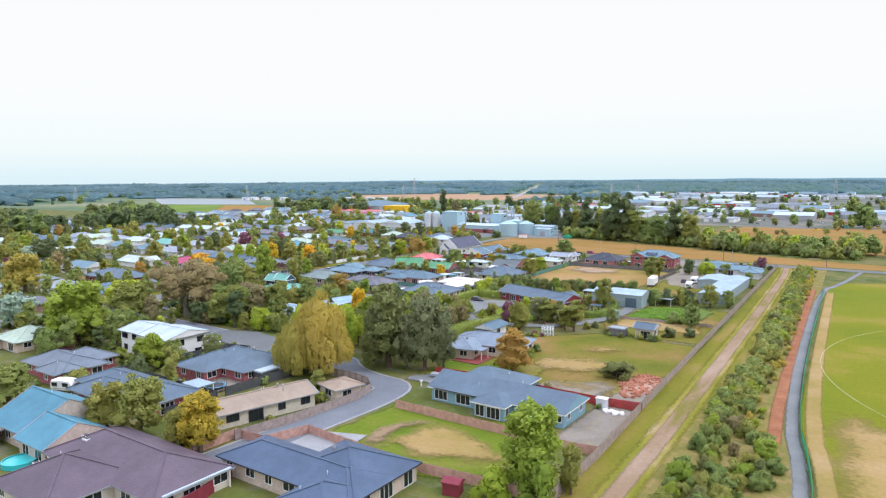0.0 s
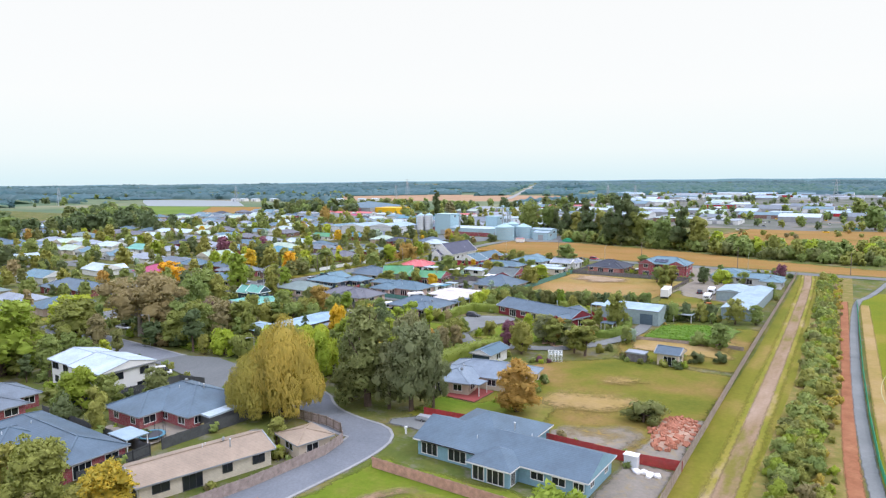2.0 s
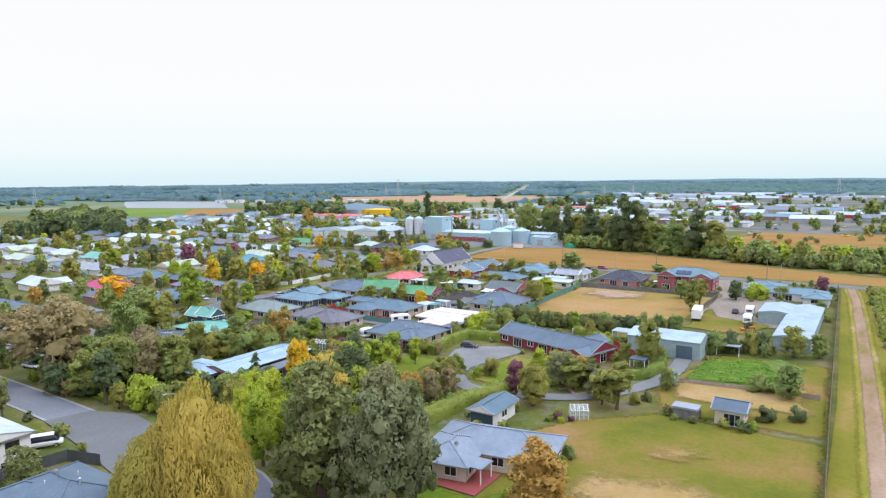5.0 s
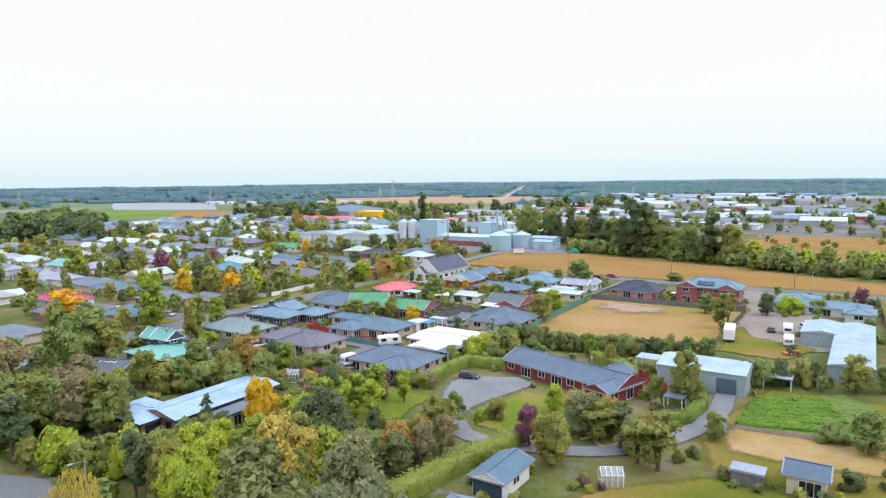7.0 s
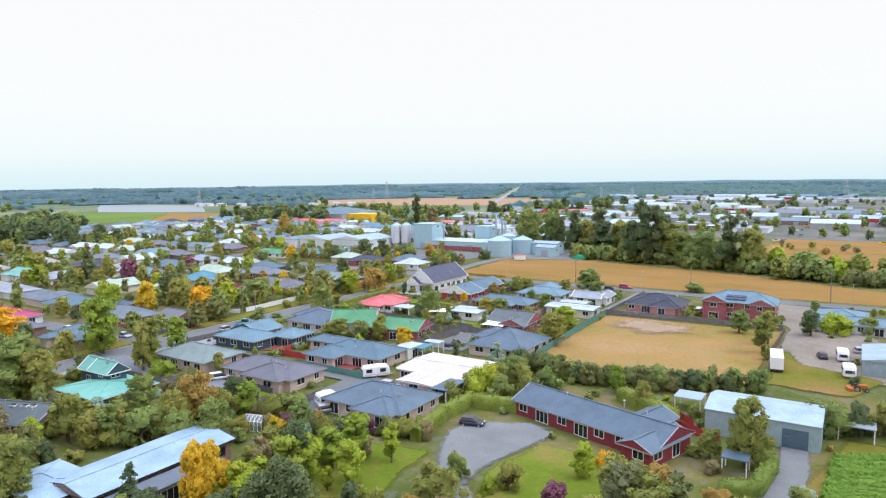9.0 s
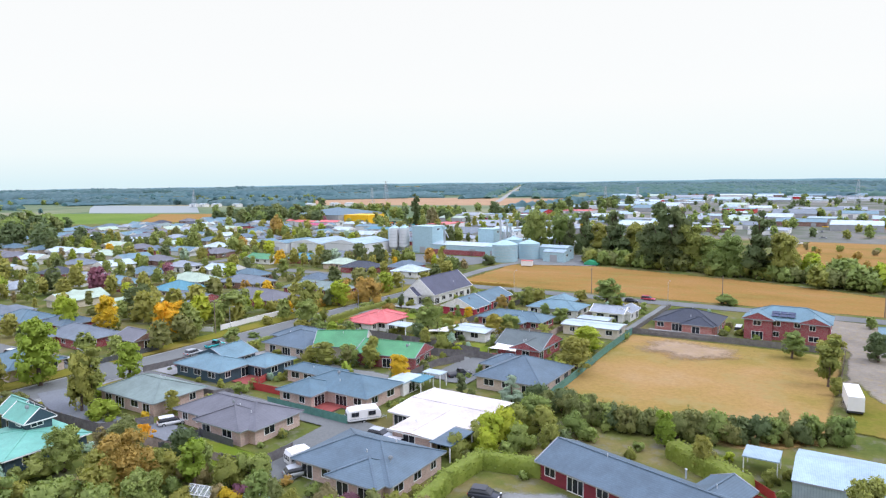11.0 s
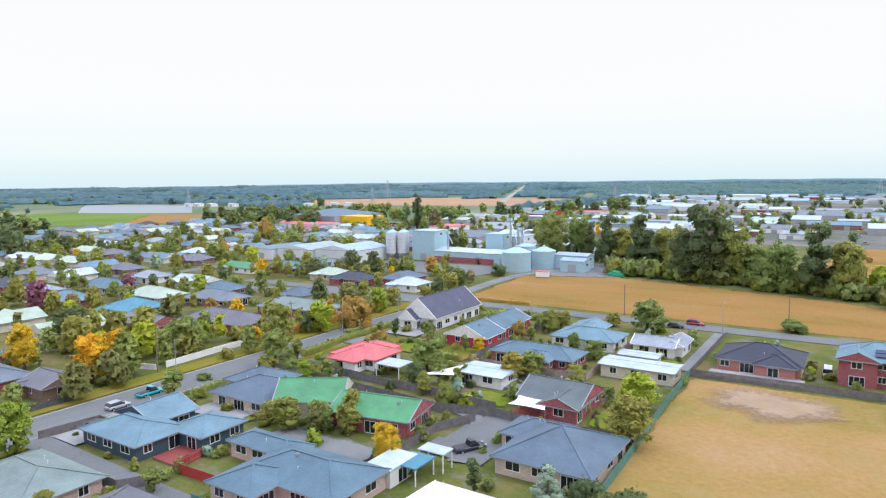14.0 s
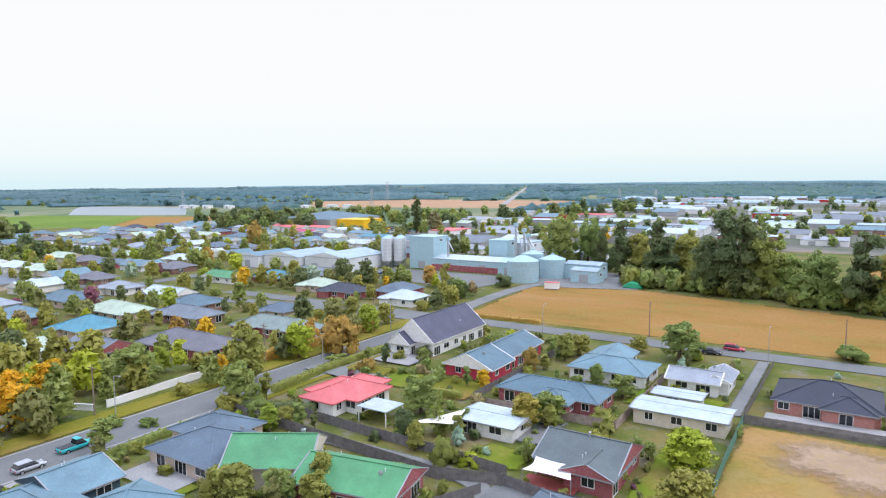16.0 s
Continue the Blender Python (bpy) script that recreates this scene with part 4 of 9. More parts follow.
def tree(kind, x, y, h, mat="leaf_green", wide=1.0, far=False, group="", place="on grass", fine=False):
    """A tree or shrub: trunk and crown, h metres tall, wide times as broad as usual."""
    base = "far_" + kind if far else kind
    if fine or not far and kind in ("round", "bush", "pine") and beside_flight(x, y) < (52 if kind != "bush" else 40):
        base = "near_" + kind
    n = sum(1 for k in CROWNS if k[0] == base)
    cr = CROWNS[base, _tree_rng.randrange(n)]
    k = h / 10.0
    is_bush = kind == "bush"
    m = pose(x, y, 0, 0, 0, _tree_rng.uniform(0, 360)) @ Matrix.Diagonal((k * wide * _tree_rng.uniform(0.92, 1.08), k * wide * _tree_rng.uniform(0.92, 1.08), k, 1))
    top = thing("shrub" if is_bush else "tree", m, " ".join(f"{TREE_WORDS.get(mat, 'green')} {SHAPE_WORDS[kind]} {place}".split()[:12]), "shrub" if is_bush else "tree", group)
    c = part("crown", cr, top)
    c.material_slots[0].link = "OBJECT"
    c.material_slots[0].material = MATS[mat]
    part("trunk", TRUNKS[kind], top)
    return top


def hedge(pts, w, h, mat="hedge_leaf", label="clipped light green garden hedge", rough=0.12, card=0.16, dens=22, name="hedge"):
    """A clipped hedge along a line: a solid body with an uneven skin of leaf clumps."""
    x0, y0 = pts[0]
    rng = np.random.RandomState(int(abs(x0) * 5 + abs(y0) * 9))
    vs, qs, off = [], [], 0
    for (ax, ay), (bx, by) in zip(pts, pts[1:]):
        ln = math.hypot(bx - ax, by - ay)
        d = np.array([(bx - ax) / ln, (by - ay) / ln, 0])
        s = np.array([-d[1], d[0], 0])
        o = np.array([ax - x0, ay - y0, 0])
        n = max(2, int(ln / 1.2))
        prof = ((-0.5, 0), (-0.5, 0.55), (-0.46, 0.94), (-0.2, 1.0), (0.2, 1.0), (0.46, 0.94), (0.5, 0.55), (0.5, 0))
        u = np.linspace(-w * 0.3, ln + w * 0.3, n + 1)
        grid = np.array([[o + d * a + s * (w * 0.95 * p[0] + rng.uniform(-rough, rough)) + np.array([0, 0, h * 0.96 * p[1] + (rng.uniform(-rough, rough) if p[1] > 0 else 0)]) for p in prof] for a in u])
        k = len(prof)
        f = [(i * k + j, i * k + j + 1, (i + 1) * k + j + 1, (i + 1) * k + j) for i in range(n) for j in range(k - 1)]
        f += [(0, 1, 2, 3), (4, 5, 6, 7), (0, 3, 4, 7)]
        e = n * k
        f += [(e, e + 1, e + 2, e + 3), (e + 4, e + 5, e + 6, e + 7), (e, e + 3, e + 4, e + 7)]
        vs.append(grid.reshape(-1, 3)), qs.append(np.array(f) + off)
        off += grid.size // 3
        m = int((2 * h + w) * ln * dens / 3)
        a = rng.uniform(-w * 0.3, ln + w * 0.3, m)
        t = rng.uniform(0, 2 * h + w, m)
        side = np.where(t < h, -w / 2, np.where(t > h + w, w / 2, t - h - w / 2))
        zz = np.where(t < h, t, np.where(t > h + w, 2 * h + w - t, h)) + rng.uniform(-0.05, rough, m)
        nn = np.where((t < h)[:, None], -s, np.where((t > h + w)[:, None], s, np.array([0, 0, 1.0]))) + rng.normal(size=(m, 3)) * 0.4
        nn /= np.linalg.norm(nn, axis=1)[:, None]
        pos = o + d * a[:, None] + s * side[:, None] + np.stack([np.zeros(m), np.zeros(m), zz], 1) + nn * rng.uniform(-0.03, rough, m)[:, None]
        t1 = np.cross(nn, rng.normal(size=(m, 3)))
        t1 /= np.linalg.norm(t1, axis=1)[:, None]
        t2 = np.cross(nn, t1)
        sz = (card * rng.uniform(0.6, 1.4, m))[:, None]
        v = np.stack([pos - t1 * sz, pos - t2 * sz, pos + t1 * sz, pos + t2 * sz], 1).reshape(-1, 3)
        vs.append(v), qs.append(np.arange(m * 4).reshape(m, 4) + off)
        off += m * 4
    ob = new(name, quad_mesh(name, np.concatenate(vs), qs, mat))
    ob.matrix_basis = pose(x0, y0, 0)
    return tagged(ob, label, "hedge")


def clear_of_all(x, y, r):
    """True where a plant of radius r would touch no road and no house."""
    for cx, cy, a, hx, hy in FOOT:
        dx, dy = x - cx, y - cy
        if abs(dx) + abs(dy) > 60:
            continue
        u, v = dx * math.cos(a) + dy * math.sin(a), -dx * math.sin(a) + dy * math.cos(a)
        if abs(u) < hx + r and abs(v) < hy + r:
            return False
    for pts, w in LINES:
        for (ax, ay), (bx, by) in zip(pts, pts[1:]):
            dx, dy = bx - ax, by - ay
            k = max(0.0, min(1.0, ((x - ax) * dx + (y - ay) * dy) / (dx * dx + dy * dy)))
            if (x - ax - k * dx) ** 2 + (y - ay - k * dy) ** 2 < (w + r) ** 2:
                return False
    return True


ARRAYS = {}


def crown_arrays(key):
    if key not in ARRAYS:
        me = CROWNS[key]
        v, l = np.empty(len(me.vertices) * 3, np.float32), np.empty(len(me.loops), np.int32)
        me.vertices.foreach_get("co", v), me.loops.foreach_get("vertex_index", l)
        k, size = np.empty(len(me.loops) * 3, np.float32), np.empty(len(me.polygons), np.int32)
        me.corner_normals.foreach_get("vector", k), me.polygons.foreach_get("loop_total", size)
        nv = np.zeros((len(v) // 3, 3), np.float32)
        nv[l] = k.reshape(-1, 3)
        tri = int((size == 3).sum())  # the leaf clumps come first
        ARRAYS[key] = v.reshape(-1, 3), [l[:tri * 3].reshape(-1, 3), l[tri * 3:].reshape(-1, 4)], nv
    return ARRAYS[key]


def thicket(name, spots, label, category="trees", near=False):
    """Many far trees or shrubs joined as one: spots of (kind, x, y, height, material, width)."""
    rng = random.Random(len(spots))
    mats = sorted({s[4] for s in spots})
    vs, qs, ns, sl, off = [], [], [], [], 0
    for kind, x, y, h, mat, wide in spots:
        key = ("far_" + kind, rng.randrange(2))
        v, q, k = crown_arrays(key)
        a = rng.uniform(0, 2 * math.pi)
        r = np.array([[math.cos(a), -math.sin(a), 0], [math.sin(a), math.cos(a), 0], [0, 0, 1]], np.float32)
        vs.append((v @ r.T) * np.array([h / 10 * wide, h / 10 * wide, h / 10], np.float32) + np.array([x, y, 0], np.float32))
        ns.append(k @ r.T), qs.extend(f + off for f in q), sl.append(np.full(sum(len(f) for f in q), mats.index(mat)))
        off += len(v)
    me = quad_mesh(name, np.concatenate(vs), qs, *mats, normals=np.concatenate(ns), slots=np.concatenate(sl))
    return tagged(new(name, me), label, category, kind="stuff")

# ---- ground, fields and roads ----
_s = Shape()
_n = 48
for _i in range(_n):
    _a, _b2 = 2 * math.pi * _i / _n, 2 * math.pi * (_i + 1) / _n
    _s.face(((-100, 150, 0), (-100 + 4700 * math.cos(_a), 150 + 4700 * math.sin(_a), 0), (-100 + 4700 * math.cos(_b2), 150 + 4700 * math.sin(_b2), 0)))
tagged(new("ground", _s.mesh("ground", "town_grass")), "wide flat ground of mixed green and dry grass", "ground", kind="structure")
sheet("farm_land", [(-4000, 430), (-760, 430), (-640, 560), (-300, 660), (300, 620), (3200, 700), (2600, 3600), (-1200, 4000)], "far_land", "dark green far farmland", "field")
sheet("green_field", [(-760, 440), (-735, 462), (-640, 545), (-770, 655), (-985, 585), (-960, 480)], "farm_green", "flat bright green farm field", "field", 4)
sheet("brown_field", [(-690, 505), (-618, 558), (-750, 668), (-830, 632)], "dry_field", "brown ploughed field beside the green one", "field", 2)
sheet("tan_field_far", [(-1120, 960), (-820, 930), (-520, 1010), (-560, 1330), (-900, 1330), (-1180, 1180)], "farm_tan", "pale tan harvested field", "field")
sheet("pond", [(-960, 612), (-890, 636), (-815, 678), (-905, 745), (-1025, 834), (-1140, 822), (-1262, 793), (-1130, 710)], "pond_water", "pale still pond reflecting the sky", "pond")
sheet("dry_field", [(-205, 329), (-209, 386), (-172, 397), (-140, 390), (-100, 380), (-60, 362), (-20, 350), (60, 340), (60, 329)], "dry_field", "golden dry hay field", "field", 0.5, None, 1.2)
sheet("scrub_land", [(-110, 470), (-60, 400), (60, 380), (120, 480), (40, 640), (-90, 640)], "dry_field", "dry scrubby field with low bushes", "field", 2)
sheet("tan_strip", [(-205, 990), (300, 880), (340, 1130), (-190, 1210)], "farm_tan", "pale tan dry field", "field")
sheet("industrial_yard", [(-430, 560), (-60, 560), (160, 640), (180, 840), (360, 900), (440, 1520), (-520, 1540), (-480, 1000), (-440, 900)], "yard_mixed", "grey paved yards of the industrial area", "yard")
sheet("tan_paddock", [(-120, 214), (-84, 212), (-75, 220), (-74, 277), (-120.5, 276)], "tan_paddock", "dry tan grass paddock", "paddock", 0.3)
sheet("paddock", [(-80, 106), (-34.8, 108), (-35.8, 160), (-62, 160), (-72, 150), (-78, 138)], "paddock_grass", "mown green paddock with dry patches", "paddock", 0.6, None, 2.5)
sheet("upper_paddock", [(-62, 160.5), (-36, 160.5), (-37.3, 205), (-60, 205), (-66, 172)], "paddock_grass", "rough green paddock", "paddock", 0.6, None, 2.5)
sheet("house_lawn", [(-73, 63), (-42, 70), (-42, 92), (-72, 91)], "lawn", "patchy green lawn", "lawn", 0.5, None, 1.8)
sheet("builders_yard", [(-42, 88), (-33.6, 88), (-34.4, 109), (-42, 109)], "yard_grey", "bare grey-brown builder's yard", "yard", 0.2)
sheet("rubble_ground", [(-42, 110), (-34.6, 110), (-35, 131), (-40, 130)], "yard_grey", "bare earth round the brick heap", "yard", 0.5)
sheet("track_verge", [(-33.4, 20), (-20, 20), (-20, 110), (-23, 200), (-31, 318), (-41, 318), (-36, 180)], "verge_grass", "green and straw-coloured grass verge", "verge")
sheet("belt_bed", [(-24.5, 20), (-6, 20), (-8.2, 90), (-13.6, 116), (-17, 190), (-23, 318), (-33.5, 318), (-26, 160)], "belt_grass", "straw-coloured grass under the shrub belt", "verge")
ribbon("track_margin", [(-27.0, 20), (-27.4, 90), (-29.3, 140), (-31.5, 200), (-35.6, 290), (-38, 318)], 6.0, "track_edge", "grassy margin of the farm track", "verge", False, 1.8)
ribbon("dirt_track", [(-27.0, 20), (-27.4, 90), (-29.3, 140), (-31.5, 200), (-35.6, 290), (-38, 318)], 3.2, "track_dirt", "dusty two-rut farm track", "track", False, 1.1)
ribbon("mulch_strip", [(-13.4, 106.5), (-15.5, 128), (-18.0, 173), (-22.9, 262)], 2.5, "bark_mulch", "red-brown bark mulch strip", "verge")
sheet("sports_field", [(-5, 20), (60, 20), (70, 330), (-14, 283), (-19, 262), (-11.5, 120), (-6, 92)], "sports_turf", "green sports field", "sports field")
sheet("worn_turf", [(-5.4, 50), (14, 50), (13, 96), (4, 122), (-7, 130), (-9.6, 118), (-5.6, 92)], "worn_turf", "worn yellowish corner of the sports field", "sports field", 1.5, None, 9.0)
ribbon("worn_edge", [(-1.6, 40), (-4.2, 90), (-10.6, 122), (-17.3, 258)], 3.0, "worn_turf", "worn sandy strip beside the playing field", "sports field", False, 1.5)
ribbon("gravel_path", [(-5.0, 40), (-7.2, 90), (-13.9, 123), (-20.7, 261), (-16, 276), (-9.9, 325)], 2.3, "gravel", "pale grey gravel footpath", "path")
_ring = [(50.1 + 62.2 * math.cos(a * math.pi / 48), 165.8 + 62.2 * math.sin(a * math.pi / 48)) for a in range(24, 97)]
ribbon("pitch_marking", _ring, 0.14, "paint_line", "white painted pitch circle on the turf", "marking")

ribbon("cul_de_sac", [(-79, 40), (-77.6, 62), (-76.6, 78), (-76.0, 90), (-77.6, 97), (-84, 97.2), (-93, 99.2), (-101, 106), (-118, 103.8), (-142, 106), (-202, 107)], 7.0, "asphalt_dark", "dark asphalt suburban street with pale kerbs", "road", True)
ribbon("main_road", [(-204, 40), (-204, 330)], 9.5, "asphalt", "grey asphalt main road", "road", True)
ribbon("cross_road", [(-300, 321.5), (-204, 322), (60, 321.5)], 7.0, "asphalt", "grey asphalt cross road", "road", False)
ribbon("mill_lane", [(-206, 322), (-211, 345), (-212, 386), (-205, 398)], 6.0, "gravel", "pale gravel lane to the mill", "road")
sheet("mill_yard", [(-200, 388), (-172, 396), (-176, 426), (-205, 440), (-232, 402)], "gravel", "pale gravel yard of the grain mill", "yard", 0.6)
sheet("mill_carpark", [(-285, 376), (-226, 368), (-222, 390), (-234, 403), (-290, 402)], "asphalt", "grey asphalt mill car park", "car park")
ribbon("west_verge", [(-212.5, 110), (-212.5, 316)], 6.0, "verge_grass", "dry grass roadside verge", "verge")
ribbon("east_verge", [(-197, 110), (-197, 316)], 3.2, "verge_grass", "dry grass roadside verge", "verge")
ribbon("footpath", [(-198.1, 108), (-198.1, 317)], 1.3, "concrete", "pale concrete footpath beside the main road", "path", False, 0.2)
ribbon("side_street", [(-204, 190), (-232, 186), (-330, 180), (-520, 175)], 7.0, "asphalt", "grey side street", "road")
ribbon("side_street_far", [(-206, 318), (-250, 316), (-330, 300), (-520, 300)], 7.0, "asphalt", "grey side street", "road")
ribbon("town_street", [(-345, 110), (-345, 520)], 8.0, "asphalt", "grey town street", "road")
sheet("gravel_turning", [(-112, 181), (-113, 176), (-110.5, 170), (-104, 158), (-99.5, 157), (-101, 166), (-97, 183.5), (-102.5, 186.5)], "gravel", "grey gravel turning area", "driveway", 0.2)
ribbon("gravel_drive", [(-101.5, 160), (-96, 154), (-86, 155), (-74, 160), (-67, 172), (-64.5, 184), (-65.5, 197)], 4.2, "gravel", "curving grey gravel drive", "driveway")
sheet("front_lawn", [(-98.5, 180), (-100.5, 166), (-98, 158), (-84, 158), (-76, 172), (-80, 178)], "lawn", "green front lawn with dry patches", "lawn", 0.5, None, 1.8)
sheet("caravan_yard", [(-84, 318), (-70, 318), (-56, 285), (-48, 262), (-50, 238), (-70, 231), (-74, 240), (-74, 280)], "yard_grey", "grey gravel yard with parked caravans", "yard", 0.5)
sheet("yard_grass", [(-73.5, 227), (-58, 226), (-53, 240), (-68, 246), (-72.5, 262)], "paddock_grass", "thin dry yard grass", "yard", 0.5)
sheet("orchard_lawn", [(-128, 140), (-108, 152), (-110, 168), (-124, 166), (-134, 152)], "lawn", "green orchard lawn", "lawn", 0.5)
sheet("street_lawn", [(-168, 111.5), (-145, 112), (-143, 117.5), (-166, 117)], "lawn", "green roadside lawn", "lawn", 0.5, None, 1.8)
sheet("street_lawn_low", [(-152, 100), (-133, 96.5), (-131, 98.6), (-146, 101.5)], "lawn", "green roadside lawn", "lawn", 0.5, None, 1.8)
sheet("street_head", [(-102, 103), (-104, 110), (-113, 108.4), (-136, 112), (-144, 109), (-146, 102), (-128, 99.2), (-111, 95.6), (-103, 98.5)], "asphalt", "wide grey asphalt street head", "road")
sheet("kerb_drive", [(-79, 100.6), (-71.5, 101), (-69, 107.5), (-75.6, 107.2), (-80, 103.5)], "gravel", "grey gravel driveway off the street", "driveway", 0.4, None, 1.4)
sheet("concrete_drive", [(-73.5, 61), (-64.5, 66), (-66, 75), (-74, 72)], "concrete", "pale concrete driveway", "driveway")
ribbon("shared_lane", [(-202, 175), (-189, 170.5), (-170, 171), (-166, 174), (-150, 172)], 5.0, "asphalt_dark", "dark asphalt shared driveway", "driveway")
ribbon("court_lane", [(-199, 191), (-170, 190.2), (-150, 190), (-138, 190), (-126, 191)], 4.2, "asphalt", "grey asphalt shared lane", "driveway")
sheet("court_yard", [(-143, 168), (-135, 166), (-134, 176), (-130, 191), (-145, 194)], "asphalt", "grey asphalt parking court", "driveway")
ribbon("garden_lane", [(-175, 236), (-148, 236.6), (-142, 231), (-139, 218)], 3.4, "gravel", "pale gravel lane between fences", "driveway")
sheet("boat_yard", [(-146, 219), (-136, 219), (-136, 236), (-143, 236)], "asphalt", "grey paved yard", "driveway", 0.2)
ribbon("paddock_lane", [(-122.5, 317), (-122.5, 279)], 2.8, "gravel", "pale concrete lane beside the paddock", "driveway")
sheet("cottage_lawn", [(-80, 108.5), (-57, 109), (-58, 124), (-66, 126), (-72, 118), (-79, 118)], "lawn", "green cottage lawn", "lawn", 0.6, None, 2.0)
sheet("dusty_corner", [(-58, 109), (-42, 109), (-40, 118), (-44, 122), (-54, 116)], "yard_grey", "dusty worn paddock corner", "paddock", 1.0, None, 4.0)
sheet("straw_strip", [(-63, 178), (-49, 190), (-40, 186), (-39, 170), (-52, 168), (-61, 169)], "worn_turf", "straw-coloured mown strip by the vegetable plot", "paddock", 1.0, None, 2.5)
for _x0, _y0, _x1, _y1, _mt in ((-188, 211, -176, 215.5, "lawn"), (-186, 262, -178, 272, "lawn"), (-152, 240.5, -143, 248, "lawn"), (-129, 240, -122, 262, "lawn"), (-158, 168, -142, 175, "lawn"), (-175, 262, -164, 273, "paddock_grass"),
                                (-118, 279, -100, 282.5, "lawn"), (-140, 276, -124, 286, "lawn"), (-196, 262, -186, 272, "paddock_grass"), (-161, 192.5, -148, 195, "lawn"), (-157, 250, -144, 262, "gravel"), (-170, 209, -150, 216, "gravel")):
    sheet("garden_patch", [(_x0, _y0), (_x1, _y0), (_x1, _y1), (_x0, _y1)], _mt, "garden patch between fences", "garden", 0.4, None, 1.2)

sheet("kitchen_garden", [(-62, 193), (-47.5, 206), (-42, 200), (-43, 182), (-58.5, 179.5)], "crop_green", "green vegetable plot in rows", "garden", 0.4)
sheet("dry_swath", [(-63, 73), (-55, 72.4), (-44.6, 75), (-43.4, 80), (-50, 84.6), (-58, 86.4), (-62.4, 86)], "worn_turf", "yellowed dry swath across the lawn", "lawn", 1.8, None, 4.0)
sheet("bare_arc", [(-61.5, 71.6), (-65, 73), (-67, 77), (-66, 82), (-62, 86.5), (-59, 86.8), (-61.4, 83), (-63, 79), (-62.6, 75.5)], "bare_soil", "bare pinkish earth arc across the lawn", "lawn", 0.9, None, 2.2)
for _pts in ([(-66, 122), (-56, 121), (-47, 125), (-43, 134), (-52, 137), (-62, 133)], [(-60, 140), (-52, 139), (-46, 143), (-50, 148), (-59, 147)], [(-55, 111), (-46, 110.5), (-41, 116), (-47, 120), (-54, 117)]):
    sheet("dry_patch", _pts, "worn_turf", "broad dry tan patch in the paddock grass", "paddock", 1.5, None, 7.0)
sheet("bare_patch", [(-117, 259), (-104, 256), (-92, 262), (-95, 273), (-116, 274)], "pale_soil", "bare earthy patch in the dry paddock", "paddock", 1.5, None, 8.0)

# ---- houses beside the flight path ----
house([(-96, 41, -69.6, 53, "hip", "x"), (-92, 33, -78, 45, "hip", "y")], "purple_brown", "cream_boards", "brown-purple tiled hip-roofed bungalow", pitch=24)
house([(-74.7, 53.7, -50.2, 62.5, "hip", "x"), (-63.8, 54.5, -50.0, 67.6, "hip", "y"), (-58.5, 49.5, -50.4, 58, "hip", "y")], "dark_blue_tile", "tan_brick", "new bungalow with dark blue tiled hip roof", pitch=22, gutter="trim_dark")
house([(-104.5, 41, -95.6, 51, "gable", "x"), (-116, 42, -104, 56, "gable", "x"), (-126, 33, -109.5, 42, "gable", "x")], "teal_iron", "tan_brick", "tan brick house with bright teal-blue iron gables", pitch=27, eave=2.6)
house([(-97.99, 68.52, -79.39, 77.12, "gable", "x")], "beige_tile", "cream_boards", "long low cream house with beige tiled gable roof", rot=74.5, pitch=17, trim="trim_dark", eave=2.5)
house([(-85.8, 83.4, -79.2, 89.7, "hip", "x")], "beige_tile", "stucco_cream", "small cream garage with beige hip roof", rot=-14, pitch=16, name="garage", category="garage")
_blue = house([(-68.2, 94, -41.4, 104.2, "gable", "x"), (-66.8, 94, -53.2, 109.8, "hip", "x"), (-57.6, 91.4, -50.8, 98.4, "hip", "y")], "slate_grey", "blue_boards", "pale blue weatherboard bungalow with grey roof", pitch=22, gutter="trim_white", detail=0)
for _x, _y, _z, _o, _w, _h in ((-65.6, 94.54, 0.35, 270, 2.8, 1.8), (-60.9, 94.54, 0.35, 270, 3.0, 1.8), (-55.9, 91.93, 0.1, 270, 1.8, 2.05), (-53.3, 91.93, 0.1, 270, 2.6, 2.05), (-48.6, 94.54, 0.9, 270, 1.9, 1.15), (-45.6, 94.54, 0.9, 270, 1.9, 1.15), (-42.9, 94.54, 0.9, 270, 1.5, 1.15),
                               (-41.94, 96.6, 0.9, 0, 1.2, 1.2), (-41.94, 99.2, 2.2, 0, 0.8, 0.9), (-41.94, 101.6, 0.9, 0, 1.2, 1.2), (-51.33, 93.0, 0.1, 0, 1.2, 2.05), (-57.05, 93.0, 0.1, 180, 1.2, 2.05)):
    add_window(_blue, _x + 54.8, _y - 100.6, _z, _o, _w, _h, "trim_white")
house([(-148, 81.5, -128, 92, "gable", "x", 5.2), (-139, 80.8, -127.8, 92.6, "gable", "x", 5.35)], "white_iron", "stucco_white", "white two-storey house with pale iron roof", pitch=13, trim="trim_dark")
house([(-119.6, 81, -102.8, 93.8, "hip", "x"), (-119.6, 76.8, -109.5, 90, "hip", "y")], "slate_grey", "red_brick", "red brick bungalow with slate-grey hip roof", pitch=22)
house([(-106, 83.5, -100.6, 90, "flat", "x", 2.3)], "white_iron", "fence_dark", "small flat-roofed shed with white iron roof", name="shed", category="shed", detail=0, inset=0.2)
house([(-149, 61, -132, 71, "hip", "x"), (-140, 59.5, -132, 66, "hip", "y"), (-146, 66, -136, 75, "hip", "y")], "mid_grey", "red_brick", "red brick bungalow with grey hip roof", pitch=22)
house([(-126, 60.5, -100.5, 70.2, "hip", "x"), (-122, 57, -112, 66, "hip", "y")], "slate_grey", "red_brick", "brick bungalow with blue-grey hip roof", pitch=21)
